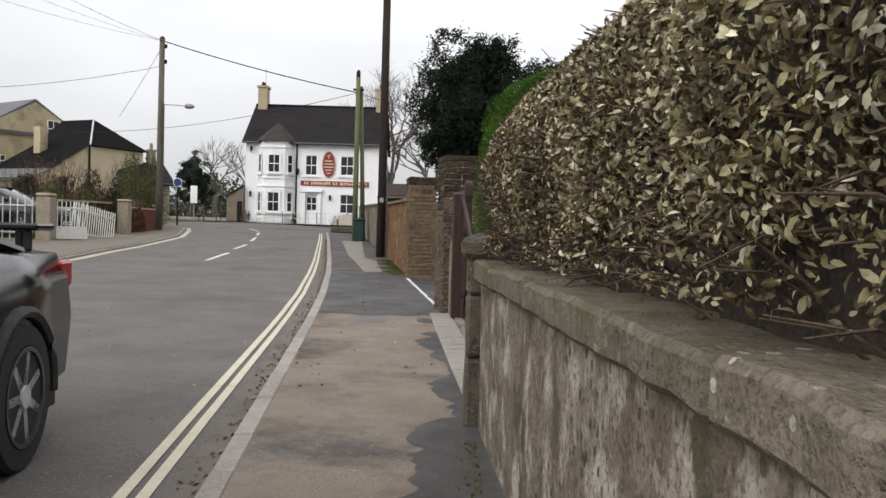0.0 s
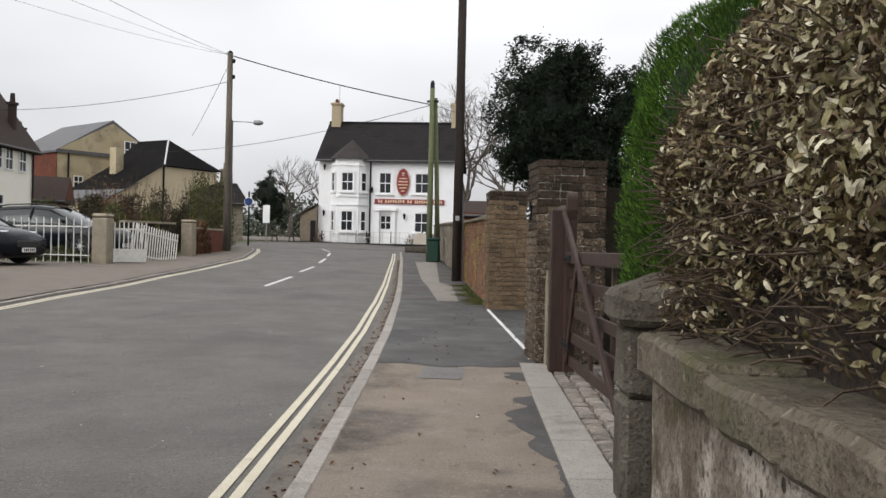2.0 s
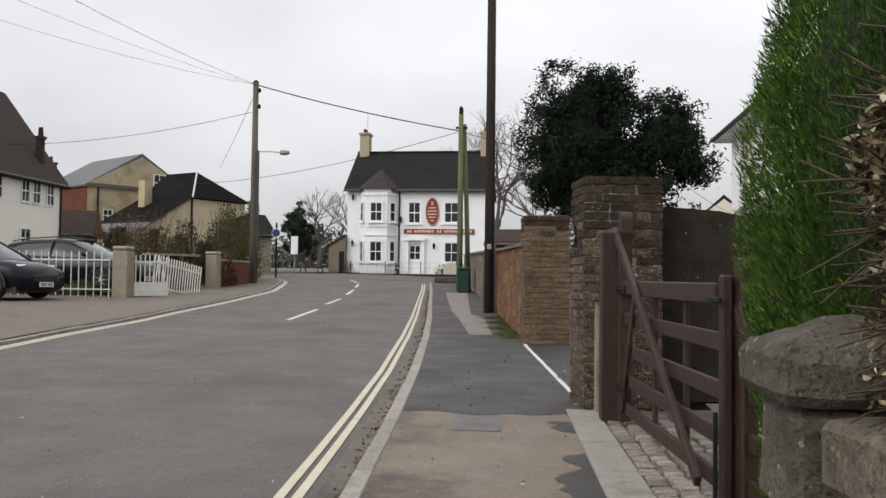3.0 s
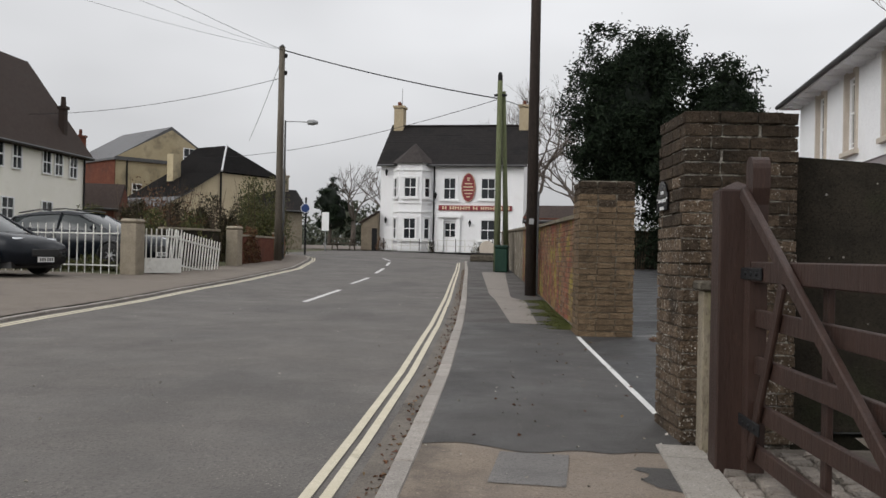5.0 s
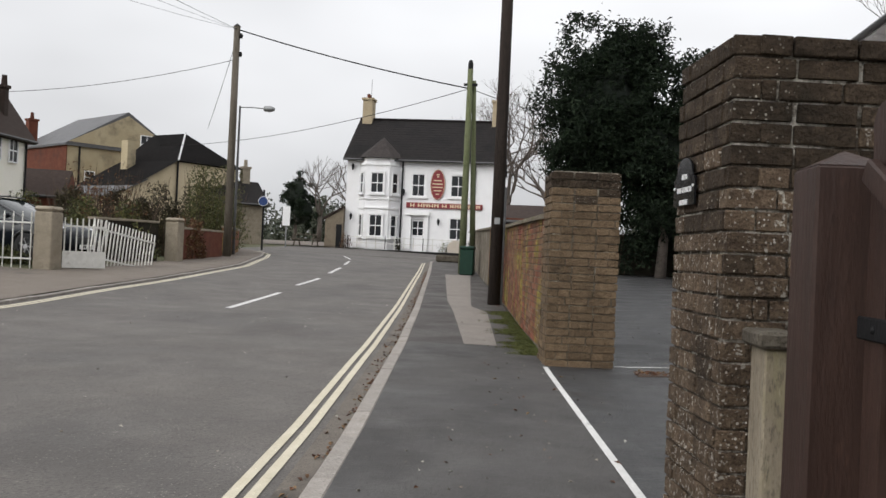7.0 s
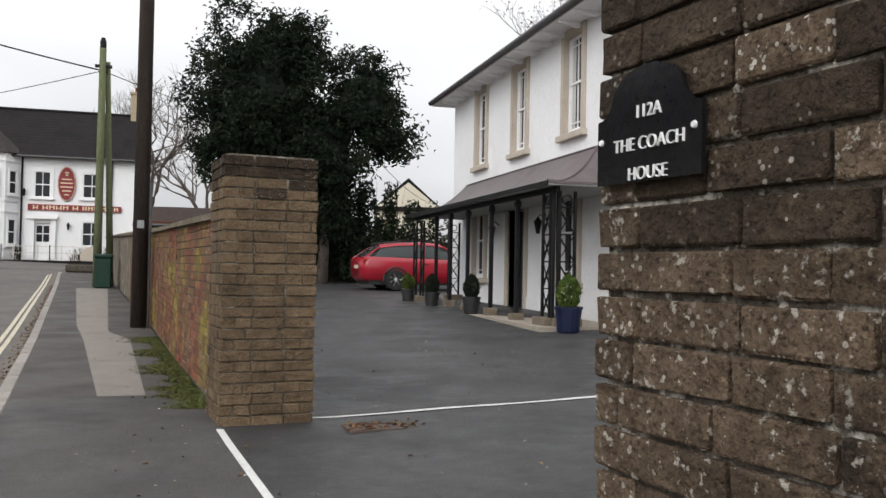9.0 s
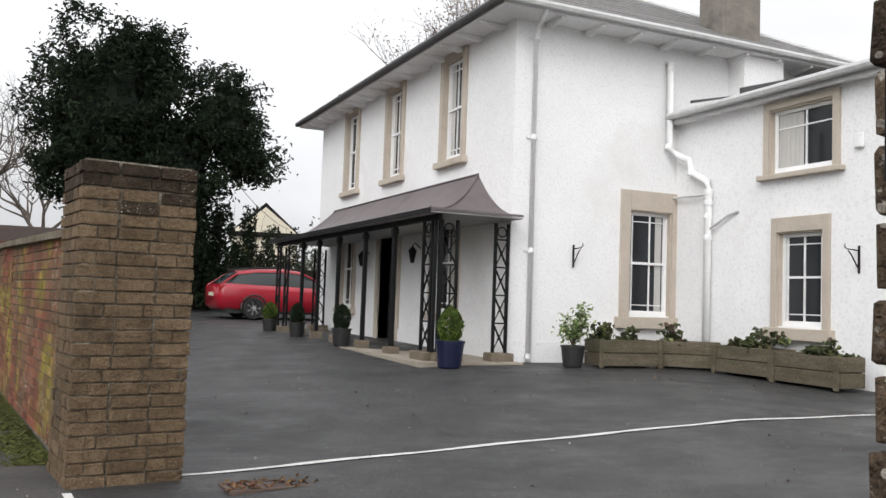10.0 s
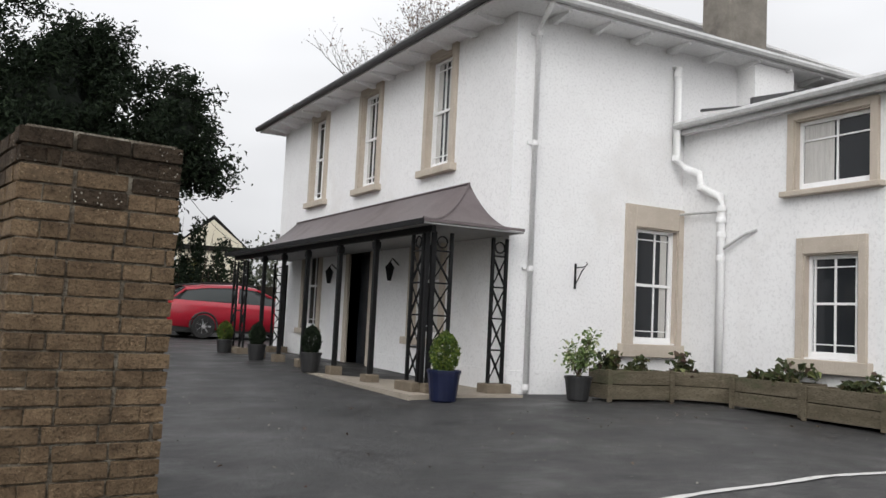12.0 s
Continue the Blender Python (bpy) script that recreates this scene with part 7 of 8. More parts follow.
WH = far_house("white_cottage", pose(-22.3, 32.6, 1.0, 0, 0, 94), 15.0, 6.5, 4.9, 9.6, RENDER_PALE, TILE_BROWN, "cream rendered cottage with a steep brown tiled roof",
               windows=[(x, 3.65, 0.72, 1.1) for x in (1.5, 4.5, 7.6, 8.9, 11.2, 12.2, 13.5)] + [(x, 1.5, 0.9, 0.95) for x in (2.0, 5.0, 8.2, 11.2)], chimneys=((13.9, 0.55, 5.0, 7.0, 0.15, TILE_BROWN),))
part("downpipe", tube(bmesh.new(), [(14.85, -0.08, 4.7), (14.85, -0.08, 0)], 0.05, 8), IRON_BLACK, WH)
part("name_board", boxed(5.9, 7.3, -0.04, -0.004, 2.35, 2.6), PAINT_WORN, WH, "pale board on the wall")
H2 = far_house("ochre_house", pose(-30.4, 62.4, 1.3, 0, 0, 56), 8.0, 7.0, 6.3, 8.75, RENDER_OCHRE, SLATE_DARK, "tall ochre rendered house with a red brick side",
               axis="y", windows=((4.5, 5.1, 0.9, 1.35), (1.2, 3.7, 0.7, 0.85)), over=0.2, chimneys=((0.4, 6.4, 6.0, 8.1, 0.3, BRICK_RED),))
simple_window(H2, Matrix.Translation((4.9, -0.27, 6.1)), 0.95, 1.25, 0.0, TWO)
part("brick_side", boxed(-0.06, -0.003, -0.05, 7.0, -0.3, 6.1), BRICK_RED, H2, "red brick side wall")
part("downpipe", tube(bmesh.new(), [(0.8, -0.08, 6.2), (0.8, -0.08, 0)], 0.06, 6), IRON_BLACK, H2)
def barn():
    """An outbuilding whose roof runs down in a catslide on one side, hipped at the near end."""
    b = thing("ochre_barn", pose(-23.4, 56.0, 1.2, 0, 0, 65), "ochre rendered outbuilding with a dark catslide roof", "outbuilding")
    L, Dp, low, eave, ridge, brk, top = 8.9, 5.0, 2.75, 5.05, 7.15, 4.1, 6.5
    part("wall", prism(bmesh.new(), ((0, -0.5), (L, -0.5), (L, eave), (brk, eave), (0, low)), "y", 0, Dp), RENDER_BUFF, b, "ochre rendered end wall")
    bm = bmesh.new()
    e = [bm.verts.new(v) for v in ((-0.3, -0.2, low - 0.1), (-0.3, Dp + 0.2, low - 0.1), (brk - 0.1, -0.25, eave + 0.06), (brk - 0.1, Dp + 0.2, eave + 0.06), (top, 2.2, ridge), (top, Dp + 0.2, ridge), (L + 0.3, -0.25, eave + 0.05), (L + 0.3, Dp + 0.2, eave + 0.05))]
    for q in ((0, 2, 3, 1), (2, 4, 5, 3), (2, 6, 4), (6, 7, 5, 4)):
        bm.faces.new([e[k] for k in q])
    r = bmesh.ops.solidify(bm, geom=bm.faces[:], thickness=-0.10)
    part("roof", bm, TILE_DARK, b, "dark tiled catslide roof")
    sl = bmesh.new()
    prism(sl, ((-0.36, low - 0.085), (1.9, low + 1.02), (1.9, low + 1.08), (-0.36, low - 0.03)), "y", -0.22, Dp + 0.22)
    part("slate_apron", sl, SLATE_DARK, b, "wet grey slates on the lower slope")
    part("hip_tile", tube(bmesh.new(), [(brk - 0.1, -0.25, eave + 0.1), (top, 2.2, ridge + 0.04)], 0.06, 6), GREY_GUTTER, b, "pale hip tiles")
    part("chimney", boxed(3.0, 3.6, 3.2, 3.8, 3.8, 6.3), RENDER_OCHRE, b, "short rendered chimney")
    part("downpipe", tube(bmesh.new(), [(brk, -0.08, eave), (brk, -0.08, 0)], 0.06, 6), IRON_BLACK, b)
    part("gutter", tube(bmesh.new(), [(-0.34, -0.2, low - 0.2), (-0.34, Dp + 0.2, low - 0.2)], 0.06, 6), DARK_GUTTER, b)


barn()
far_house("slate_cottage", pose(-19.8, 61.5, 1.2, 0, 0, 40), 3.0, 4.0, 3.0, 4.4, STONE_GREY, TILE_DARK, "low cottage roof beyond the outbuilding", axis="x", chimneys=((2.4, 2.0, 3.6, 5.2, 0.25, STONE_GREY),))
far_house("yard_cottage", pose(10.0, 60.0, 1.3, 0, 0, -12), 3.4, 6.0, 3.6, 5.2, RENDER_CREAM, TILE_DARK, "cream gabled cottage beyond the yard", axis="y", over=0.2)
far_house("garden_shed", pose(-26.6, 50.0, 1.2, 0, 0, 20), 3.0, 3.0, 2.4, 3.7, BRICK_RED, TILE_BROWN, "low brick shed with a reddish sloping roof", axis="x")
far_house("brick_outhouse", pose(-1.6, 47.0, 1.0, 0, 0, -4), 3.6, 3.2, 2.1, 2.75, BRICK_RED, TILE_BROWN, "low red brick outhouse behind the garden wall", axis="x", over=0.1)


# ---- front gardens across the road ----
def railings():
    f = thing("white_railings", pose(-9.98, 28.0, land(-10, 28)), "low white painted iron railings round a front garden", "railings")
    n = 18
    for z in (0.20, 0.98):
        part("rail", boxed(-3.9, -0.15, 0.0, 0.03, z, z + 0.035), PAINT_WORN, f)
    for i in range(n):
        x = -3.85 + i * 0.215
        part("picket", lathe(bmesh.new(), ((0.016, 0.0), (0.016, 1.12), (0.024, 1.14), (0.004, 1.24)), 6, (x, 0.045, 0)), PAINT_WORN, f)
    g = thing("white_gate", pose(-9.62, 28.35, land(-9.6, 28.4), 0, 0, 50), "small white iron garden gate standing ajar", "gate")
    part("gate_panel", boxed(0, 0.95, -0.015, 0.015, 0.05, 0.42), PAINT_WORN, g)
    part("rail", boxed(0, 0.95, -0.02, 0.02, 0.95, 0.99), PAINT_WORN, g)
    for i in range(8):
        part("picket", boxed(0.02 + i * 0.13, 0.045 + i * 0.13, -0.012, 0.012, 0.42, 1.15), PAINT_WORN, g)
    g = thing("white_gate", pose(-9.75, 29.6, land(-9.8, 29.6), 0, 8, 80), "leaning white slatted gate by the drive", "gate")
    for z in (0.25, 0.95):
        part("rail", boxed(0, 2.4, -0.02, 0.02, z, z + 0.04), PAINT_WORN, g)
    for i in range(19):
        part("picket", boxed(0.02 + i * 0.13, 0.05 + i * 0.13, -0.012, 0.012, 0.1, 1.18), PAINT_WORN, g)


def stone_post(x, y, w, h, label):
    p = thing("garden_pillar", pose(x, y, land(x, y) - 0.05), label, "gate pillar", "garden pillars across the road")
    part("shaft", boxed(-w / 2, w / 2, -w / 2, w / 2, 0, h - 0.12, 0.02), STONE_GREY, p)
    part("cap", boxed(-w / 2 - 0.02, w / 2 + 0.02, -w / 2 - 0.02, w / 2 + 0.02, h - 0.118, h, 0.05), STONE_GREY, p)


railings()
stone_post(-9.78, 28.05, 0.42, 1.42, "square buff stone pillar at the garden gate")
stone_post(-9.95, 34.6, 0.40, 1.32, "square buff stone pillar by the drive")


def garden_wall(name, a, b, h, material, label):
    d = Vector((b[0] - a[0], b[1] - a[1], 0))
    w = thing(name, pose(a[0], a[1], land(*a) - 0.1, 0, 0, math.degrees(math.atan2(d.y, d.x))), label, "garden wall")
    part("wall_body", boxed(0, d.length, -0.12, 0.12, 0, h), material, w)
    part("coping", boxed(-0.02, d.length + 0.02, -0.15, 0.15, h + 0.002, h + 0.07, 0.01), STONE_GREY, w)


garden_wall("brick_wall", (-10.2, 35.0), (-10.55, 39.4), 1.05, BRICK_RED, "low red brick garden wall")
garden_wall("brick_wall", (-10.75, 40.4), (-12.3, 45.5), 1.1, BRICK_MIXI, "low red and brown brick garden wall")
garden_wall("stone_wall", (-11.3, 32.4), (-10.4, 34.3), 1.2, WALL_DARK, "dark mossy garden wall behind the drive")
for x, y, w, d, h, n, lf, tw, lab in (
        (-11.8, 33.6, 3.2, 1.2, 1.7, 2200, LEAF_SHRUB, 0, "untidy olive hedge over the garden wall"),
        (-13.4, 37.0, 3.2, 2.0, 2.5, 900, LEAF_RUST, 70, "bare brown twiggy shrub in the garden"),
        (-14.8, 38.6, 3.0, 2.0, 2.9, 500, LEAF_RUST, 90, "bare brown twiggy shrub in the garden"),
        (-12.0, 41.6, 2.2, 2.2, 3.2, 3200, LEAF_SHRUB, 10, "leafy green shrub behind the wall"),
        (-13.2, 45.5, 2.6, 2.4, 3.4, 3600, LEAF_SHRUB, 10, "leafy green shrub behind the wall"),
        (-17.6, 40.0, 5.0, 1.6, 2.0, 2600, LEAF_SHRUB, 10, "long untidy garden hedge"),
        (-19.5, 33.0, 3.0, 1.6, 1.6, 1500, LEAF_RUST, 20, "brown garden hedge before the cottage"),
        (-14.6, 37.8, 3.6, 1.4, 2.1, 9000, LEAF_DARKHEDGE, 60, "dense dark brown-green hedge along the garden"),
        (-12.2, 37.6, 2.6, 1.3, 1.8, 6500, LEAF_DARKHEDGE, 60, "dense dark brown-green hedge along the garden"),
        (-14.6, 44.0, 3.0, 2.2, 2.6, 3600, LEAF_DARKHEDGE, 30, "dense dark brown-green hedge along the garden"),
        (-14.6, 48.6, 2.8, 2.0, 2.9, 4500, LEAF_SHRUB, 20, "leafy green shrub before the low cottage"),
        (-12.2, 29.1, 3.0, 1.2, 0.45, 1500, LEAF_SHRUB, 0, "rough grass behind the railings"),
        (-10.0, 29.0, 1.2, 0.8, 0.4, 500, LEAF_SHRUB, 0, "weeds by the garden gate"),
        (-10.3, 36.4, 0.6, 2.2, 1.25, 1500, LEAF_RUST, 0, "rusty creeper over the brick wall")):
    shrub(x, y, w, d, h, n, int(abs(x * 7 + y)), lf, lab, 0.11, tw)
tagged(strip("drive_left", lambda y: -18, back_left, 21.5, 27.8, 0.012, FOOT_LEFT, 1.0, 8), "grey drive on the far side of the road", "drive", kind="structure")
for i, (x, y, w, h) in enumerate(((-45, 130, 18, 7), (-30, 120, 16, 6), (-18, 125, 16, 5.5), (-60, 140, 22, 9), (14, 120, 20, 7), (34, 110, 22, 9), (0, 135, 24, 6), (-80, 110, 22, 9), (52, 95, 22, 10))):
    z = land(x, y)
    rng = np.random.default_rng(100 + i)
    k = 2600
    th, zz = rng.random(k) * 6.28, rng.random(k)
    rr = np.sqrt(rng.random(k)) * (1 - 0.5 * zz)
    c = np.stack([x + w / 2 * rr * np.cos(th), y + w / 3 * rr * np.sin(th), z + h * zz * (0.7 + 0.3 * np.sin(th * 4))], 1)
    leaf_cloud("far_woodland", c, np.stack([np.cos(th), np.sin(th), 0.5 + 0 * th], 1), 0.7, LEAF_FAR, seed=i, label="hazy woodland beyond the village")["category"] = "woodland"


# ---- cars ----
def car(m, paint, stations, roof, label, wheels, name="car", rim=None, lit=False, wheel_r=0.32, spoiler=False, rails=False, width=1.8):
    """A car: local x forward, y left. stations: (x, half width, sill, shoulder) of the body; roof: (x, half width, height) along the glasshouse."""
    c = thing(name, m, label, "car")
    bm = bmesh.new()
    rows = []
    for x, hw, z0, z1 in stations:
        prof = ((0.80, z0), (0.97, z0 + 0.10), (1.0, z0 + (z1 - z0) * 0.55), (0.975, z0 + (z1 - z0) * 0.82), (0.90, z1), (0.5, z1 + 0.035), (0.0, z1 + 0.045))
        left = [(hw * a, z) for a, z in prof]
        rows.append([bm.verts.new((x, y, z)) for y, z in left] + [bm.verts.new((x, -y, z)) for y, z in left[-2::-1]])
    for a, b in zip(rows, rows[1:]):
        for i in range(len(a) - 1):
            bm.faces.new((a[i], a[i + 1], b[i + 1], b[i]))
        bm.faces.new((a[-1], a[0], b[0], b[-1]))
    bm.faces.new(rows[0]), bm.faces.new(rows[-1][::-1])
    bmesh.ops.recalc_face_normals(bm, faces=bm.faces[:])
    body = part("body", bm, paint, c, "", True)
    # glasshouse
    def shell(bm, lo_z, grow, top_only):
        rws = []
        for i, (x, hw, z) in enumerate(roof):
            base = belt(x)
            prof = ((0.0, z + grow), (hw * 0.62, z - 0.015 + grow), (hw * 0.80, z - 0.07 + grow)) if top_only else ((0.0, z), (hw * 0.62, z - 0.015), (hw * 0.82, z - 0.08), (hw, min(base, z - 0.02)))
            rws.append([bm.verts.new((x, y, zz)) for y, zz in prof[::-1]] + [bm.verts.new((x, -y, zz)) for y, zz in prof[1:]])
        for a, b in zip(rws, rws[1:]):
            for i in range(len(a) - 1):
                bm.faces.new((a[i], a[i + 1], b[i + 1], b[i]))
        bmesh.ops.recalc_face_normals(bm, faces=bm.faces[:])
        return bm

    def belt(x):
        return float(np.interp(x, [s[0] for s in stations], [s[3] for s in stations])) - 0.005
    part("glasshouse", shell(bmesh.new(), 0, 0, False), GLASS_CAR, c, "dark glazed cabin", True)
    inner = roof[1:-1]
    rf = bmesh.new()
    rws = []
    for x, hw, z in inner:
        prof = ((hw * 0.84, z - 0.085), (hw * 0.80, z - 0.03), (hw * 0.55, z + 0.008), (0, z + 0.02))
        rws.append([rf.verts.new((x, y, zz)) for y, zz in prof] + [rf.verts.new((x, -y, zz)) for y, zz in prof[-2::-1]])
    for a, b in zip(rws, rws[1:]):
        for i in range(len(a) - 1):
            rf.faces.new((a[i], a[i + 1], b[i + 1], b[i]))
    bmesh.ops.recalc_face_normals(rf, faces=rf.faces[:])
    part("roof_panel", rf, paint, c, "", True)
    for s in (1, -1):
        for i in (1, len(roof) // 2, -2):
            x, hw, z = roof[i]
            x2 = roof[0][0] if i == 1 else (roof[-1][0] if i == -2 else x - 0.05)
            part("pillar", tube(bmesh.new(), [(x, s * hw * 0.83, z - 0.06), (x2, s * (hw if i not in (1, -2) else roof[i][1] * 0.99) * 1.0, belt(x2) + 0.01)], 0.030, 6), paint, c)
        mr = part("wing_mirror", lathe(bmesh.new(), ((0.05, -0.08), (0.075, 0), (0.05, 0.08)), 8, (0, 0, 0)), paint, c)
        mr.matrix_local = Matrix.Translation((roof[-1][0] - 0.35, s * (width / 2 + 0.05), belt(roof[-1][0] - 0.3) + 0.10)) @ Matrix.Rotation(radians(90), 4, "X")
        part("door_handle", boxed(roof[len(roof) // 2][0] - 0.15, roof[len(roof) // 2][0] + 0.03, s * (width / 2 - 0.01) - 0.012, s * (width / 2 - 0.01) + 0.012, 0.78, 0.81, 0.004), paint if not rails else TRIM_BLACK, c)
        if rails:
            part("roof_rail", tube(bmesh.new(), [(x, s * hw * 0.66, z + 0.05) for x, hw, z in inner], 0.02, 6), TRIM_BLACK, c)
    front, rear = stations[-1], stations[0]
    for s in (1, -1):
        a = stations[-2]
        hl = part("headlight", boxed(a[0] - 0.16, a[0] + 0.12, s * a[1] * 0.62 - 0.15, s * a[1] * 0.62 + 0.17, a[3] - 0.14, a[3] + 0.0, 0.03), HEADLAMP, c, "clear headlamp")
        b = stations[1]
        part("tail_light", boxed(b[0] - 0.14, b[0] + 0.06, s * b[1] * 0.80 - 0.12, s * b[1] * 0.80 + 0.14, b[3] - 0.20, b[3] - 0.04, 0.02), TAIL_RED, c, "red tail lamp")
        if lit:
            part("running_light", boxed(front[0] - 0.03, front[0] + 0.012, s * front[1] * 0.72 - 0.08, s * front[1] * 0.72 + 0.08, front[2] + 0.12, front[2] + 0.17, 0.01), LAMP_ON, c, "lit running lamp")
    part("grille", boxed(front[0] - 0.05, front[0] + 0.02, -0.42, 0.42, front[2] + 0.18, front[2] + 0.34, 0.02), TRIM_BLACK, c)
    pl = part("front_plate", boxed(front[0] + 0.021, front[0] + 0.03, -0.26, 0.26, front[2] + 0.06, front[2] + 0.17), PLATE_WHITE, c, "white number plate")
    for i in range(6):
        part("character_bar", boxed(front[0] + 0.031, front[0] + 0.033, -0.20 + i * 0.07 + (0.02 if i > 2 else 0), -0.155 + i * 0.07 + (0.02 if i > 2 else 0), front[2] + 0.08, front[2] + 0.15), TRIM_BLACK, pl)
    part("rear_plate", boxed(rear[0] - 0.03, rear[0] - 0.015, -0.26, 0.26, rear[2] + 0.28, rear[2] + 0.39), YELLOW, c, "yellow number plate")
    part("underbody", boxed(rear[0] + 0.2, front[0] - 0.2, -width / 2 + 0.12, width / 2 - 0.12, 0.16, 0.3), TRIM_BLACK, c)
    for wx in wheels:
        for s in (1, -1):
            w = new("wheel")
            w.parent = c
            w.matrix_local = Matrix.Translation((wx, s * (width / 2 - 0.10), wheel_r)) @ Matrix.Rotation(radians(-90 * s), 4, "X")
            R = wheel_r
            part("tyre", lathe(bmesh.new(), ((R * 0.66, -0.10), (R * 0.95, -0.105), (R, -0.08), (R, 0.08), (R * 0.95, 0.105), (R * 0.70, 0.108), (R * 0.66, 0.10)), 28), TYRE, w)
            rm = part("rim", lathe(bmesh.new(), ((R * 0.67, 0.02), (R * 0.68, 0.112), (R * 0.62, 0.112), (R * 0.60, 0.05), (0.03, 0.05)), 28), ALLOY_DARK, w)
            for k in range(7):
                a = k * 2 * math.pi / 7
                part("spoke", boxed(0.03, R * 0.63, -0.028, 0.028, 0.055, 0.10, 0.006), rim or ALLOY, rm).matrix_local = Matrix.Rotation(a, 4, "Z")
            part("hub_cap", lathe(bmesh.new(), ((0.06, 0.05), (0.055, 0.112)), 12), rim or ALLOY, rm)
            part("wheel_arch", tube(bmesh.new(), [(wx + (R + 0.05) * math.cos(t), s * (width / 2 - 0.008), R + (R + 0.05) * math.sin(t)) for t in np.linspace(-0.1, math.pi + 0.1, 15)], 0.030, 6), TRIM_BLACK, c)
    if spoiler:
        part("spoiler", boxed(rear[0] - 0.02, rear[0] + 0.26, -0.74, 0.74, rear[3] + 0.20, rear[3] + 0.24, 0.012), paint, c, "rear wing")
        for s in (1, -1):
            part("spoiler_stay", boxed(rear[0] + 0.04, rear[0] + 0.2, s * 0.62 - 0.02, s * 0.62 + 0.02, rear[3] - 0.04, rear[3] + 0.198, 0.006), paint, c)
    return c


COUPE = ((-2.32, 0.78, 0.36, 0.92), (-2.15, 0.90, 0.24, 1.0), (-1.4, 0.945, 0.18, 1.0), (-0.4, 0.93, 0.16, 0.93), (0.6, 0.93, 0.16, 0.92), (1.3, 0.945, 0.17, 0.88), (1.9, 0.92, 0.18, 0.78), (2.22, 0.84, 0.20, 0.66), (2.36, 0.70, 0.24, 0.58))
COUPE_ROOF = ((-1.95, 0.62, 1.0), (-1.1, 0.70, 1.24), (-0.5, 0.74, 1.36), (-0.05, 0.75, 1.37), (0.35, 0.74, 1.32), (1.15, 0.78, 0.95))
HATCH = ((-2.0, 0.76, 0.35, 0.88), (-1.85, 0.84, 0.24, 0.98), (-1.0, 0.90, 0.19, 0.96), (0.2, 0.90, 0.18, 0.94), (1.1, 0.88, 0.19, 0.92), (1.75, 0.84, 0.20, 0.82), (2.1, 0.74, 0.24, 0.66))
HATCH_ROOF = ((-1.95, 0.68, 1.02), (-1.55, 0.70, 1.40), (-0.9, 0.73, 1.49), (-0.2, 0.74, 1.51), (0.3, 0.73, 1.46), (1.25, 0.76, 0.95))
ESTATE = ((-2.3, 0.78, 0.36, 0.92), (-2.15, 0.86, 0.25, 1.0), (-1.2, 0.91, 0.19, 0.98), (0.2, 0.91, 0.18, 0.95), (1.2, 0.89, 0.19, 0.92), (1.95, 0.85, 0.20, 0.82), (2.3, 0.74, 0.25, 0.66))
ESTATE_ROOF = ((-2.25, 0.68, 1.02), (-1.75, 0.70, 1.36), (-1.2, 0.72, 1.44), (-0.3, 0.74, 1.48), (0.25, 0.73, 1.43), (1.25, 0.77, 0.96))
road_z = land(-1, 6.7) - 0.035
car(pose(-1.0, 5.65, road_z, 0, 0, -84), CAR_BLACK, COUPE, COUPE_ROOF, "glossy black coupe driving along the road with lamps lit", (-1.33, 1.42), rim=ALLOY, lit=True, wheel_r=0.35, spoiler=True, width=1.9)
car(pose(-12.55, 25.75, land(-12, 25.7) + 0.02, 0, 0, -4), CAR_NAVY, HATCH, HATCH_ROOF, "dark hatchback parked nose out on a drive", (-1.25, 1.32), width=1.8)
car(pose(-12.3, 30.1, land(-12.3, 30.1) + 0.06, 0, 0, -4), CAR_NAVY, ESTATE, ESTATE_ROOF, "dark estate car parked behind white railings", (-1.35, 1.38), rails=True, width=1.82)
car(pose(7.75, 39.6, land(7.7, 39.6), 0, 0, 4), CAR_RED, ESTATE, ESTATE_ROOF, "bright red estate car parked beyond the veranda", (-1.3, 1.4), rails=True, width=1.82)


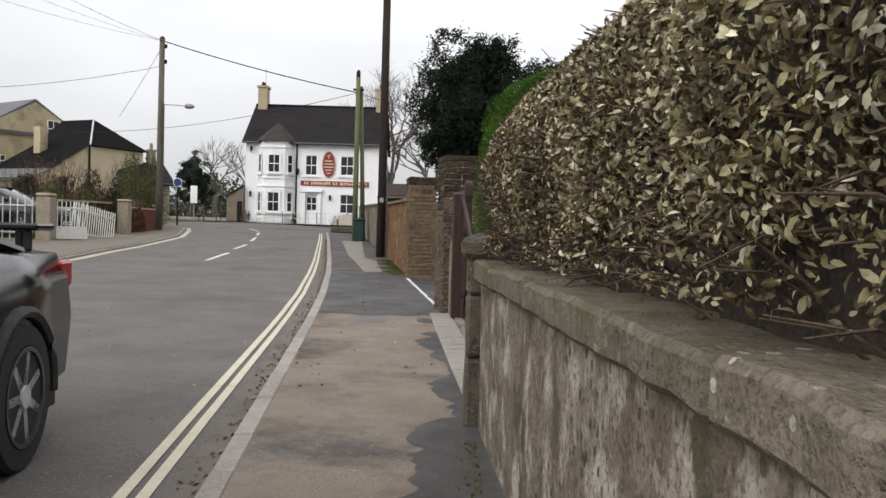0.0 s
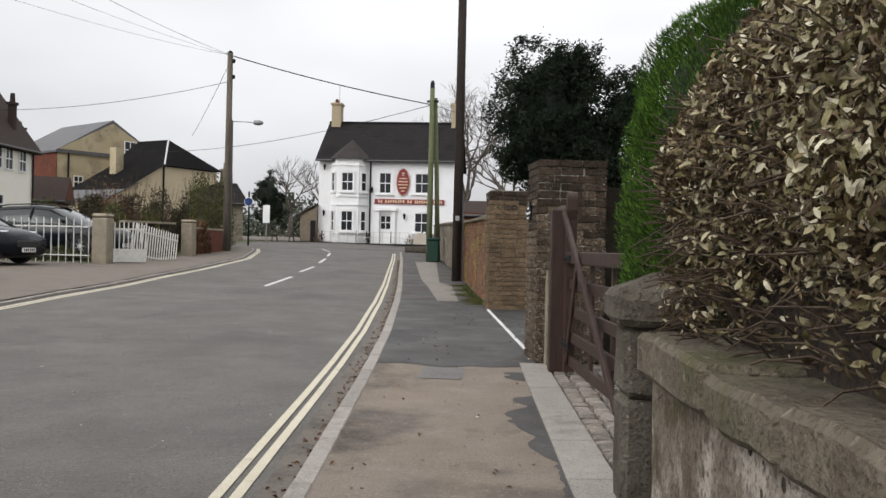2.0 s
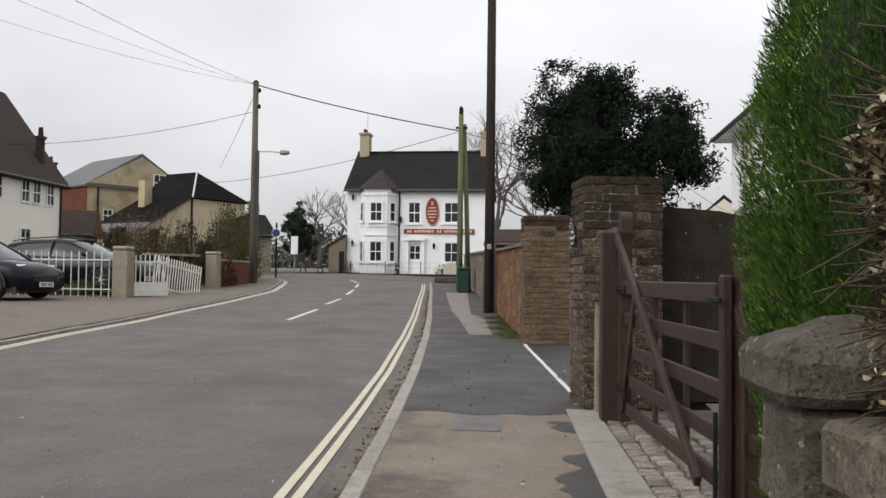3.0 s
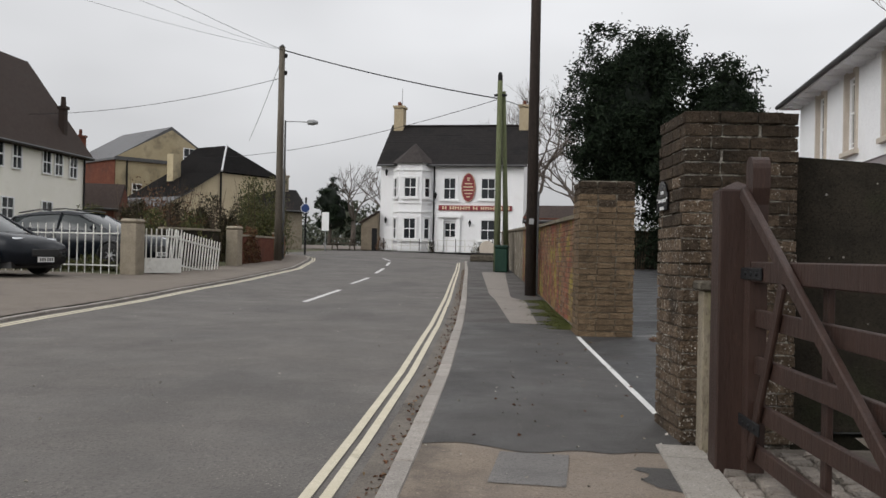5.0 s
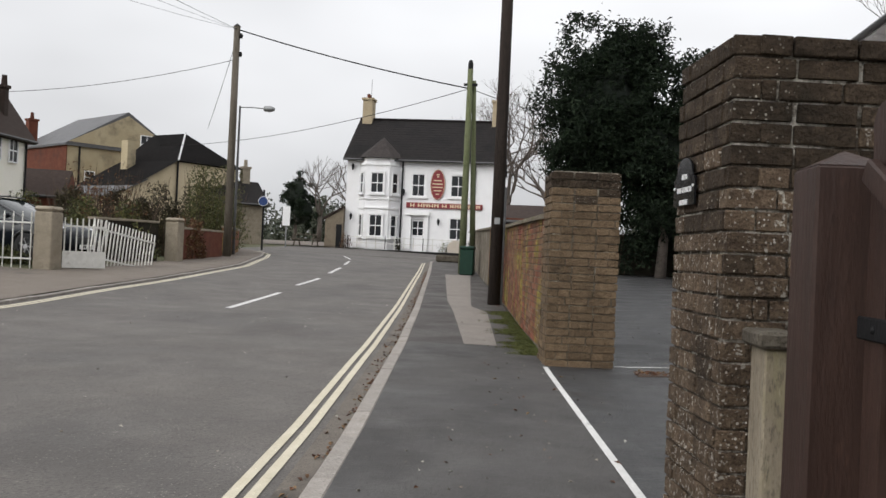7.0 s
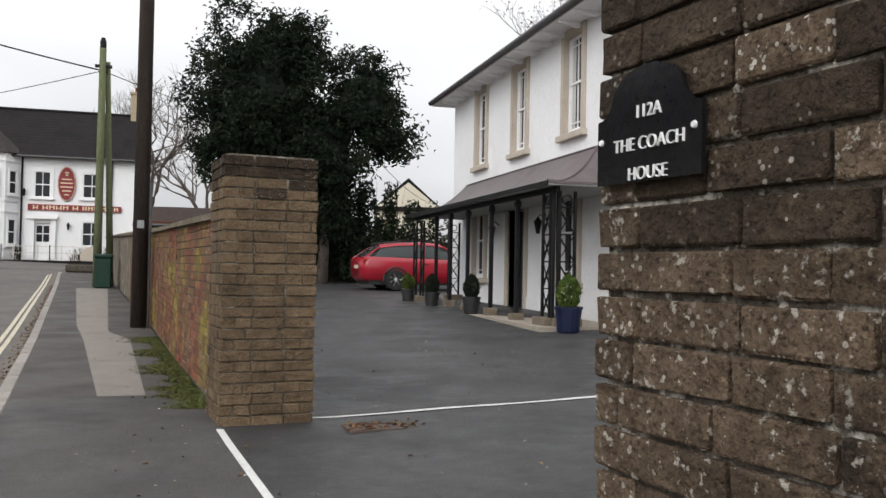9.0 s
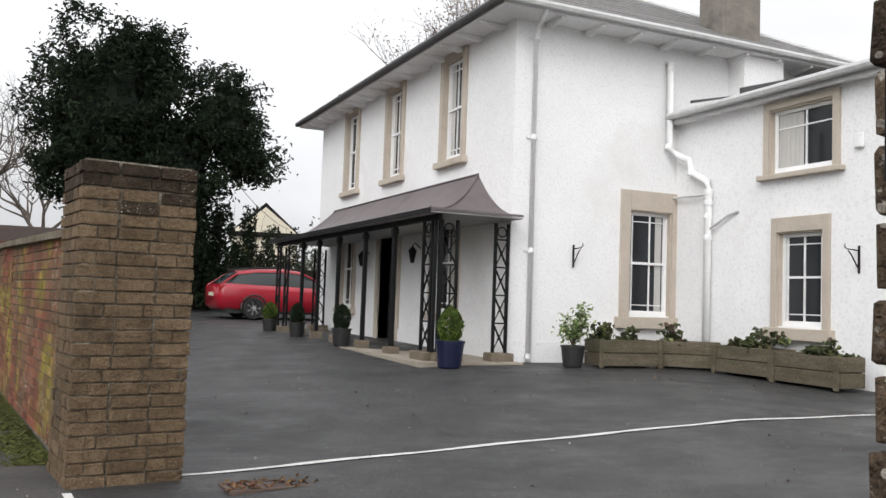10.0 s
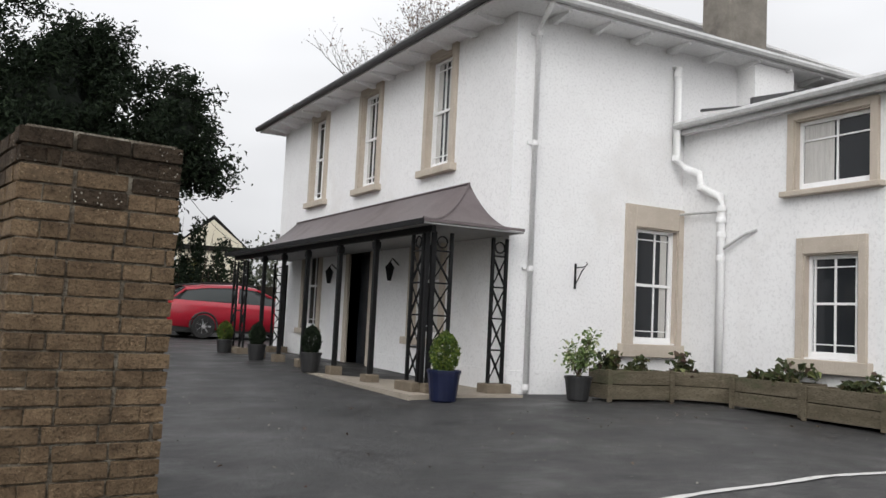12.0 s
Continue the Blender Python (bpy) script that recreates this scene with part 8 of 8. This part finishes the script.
# ---- small litter ----
LEAF_GRIT = leafy("pale_grit_bits", [(0.0, (0.12, 0.10, 0.08)), (0.6, (0.26, 0.24, 0.20)), (1.0, (0.45, 0.43, 0.38))])


def litter():
    rng = np.random.default_rng(61)
    c = []
    for n, x0, x1, y0, y1 in ((60, 2.0, 9, 15, 24), (26, 0.3, 1.6, 9, 14), (40, 0.5, 1.6, 14, 20), (30, -0.3, 1.5, 20, 27)):
        x, y = rng.uniform(x0, x1, n), rng.uniform(y0, y1, n)
        c += [(a, b, land(a, b) + 0.012) for a, b in zip(x, y) if a > kerb_right(b)]
    y = rng.uniform(5, 40, 700)
    c += [(kerb_right(b) - 0.12 - abs(rng.normal(0, 0.05)), b, land(0, b) - 0.022) for b in y]
    leaf_cloud("fallen_leaves", c, np.tile((0, 0, 1.0), (len(c), 1)), 0.035, LEAF_RUST, narrow=0.6, seed=4, jitter=0.25, label="scattered dead leaves and grit on the ground")["category"] = "leaf litter"
    x, y = rng.uniform(1.9, 9.5, 420), rng.uniform(14.2, 26, 420)
    c = [(a, b, land(a, b) + 0.008) for a, b in zip(x, y) if a < 5.3 or b < 23.4]
    x, y = rng.uniform(0.2, 1.7, 110), rng.uniform(9, 20, 110)
    c += [(a, b, land(a, b) + 0.008) for a, b in zip(x, y) if a > kerb_right(b)]
    x, y = rng.uniform(-6, 0.4, 260), rng.uniform(8, 26, 260)
    c += [(a, b, land(a, b) - 0.028) for a, b in zip(x, y) if kerb_left(b) < a < kerb_right(b) - 0.2]
    leaf_cloud("pale_grit", c, np.tile((0, 0, 1.0), (len(c), 1)), 0.022, LEAF_GRIT, narrow=0.8, seed=5, jitter=0.3, label="pale grit and bits of leaf on the tarmac")["category"] = "grit"
    y = rng.uniform(-2, 7.6, 700)
    c = [(1.94 - abs(rng.normal(0, 0.05)), b, land(1.9, b) + 0.01 + 0.02 * rng.random()) for b in y]
    leaf_cloud("wall_foot_moss", c, np.tile((0, 0, 1.0), (len(c), 1)), 0.022, MOSS, narrow=0.7, seed=9, jitter=0.5, label="moss and small weeds at the wall's foot")["category"] = "moss"


litter()
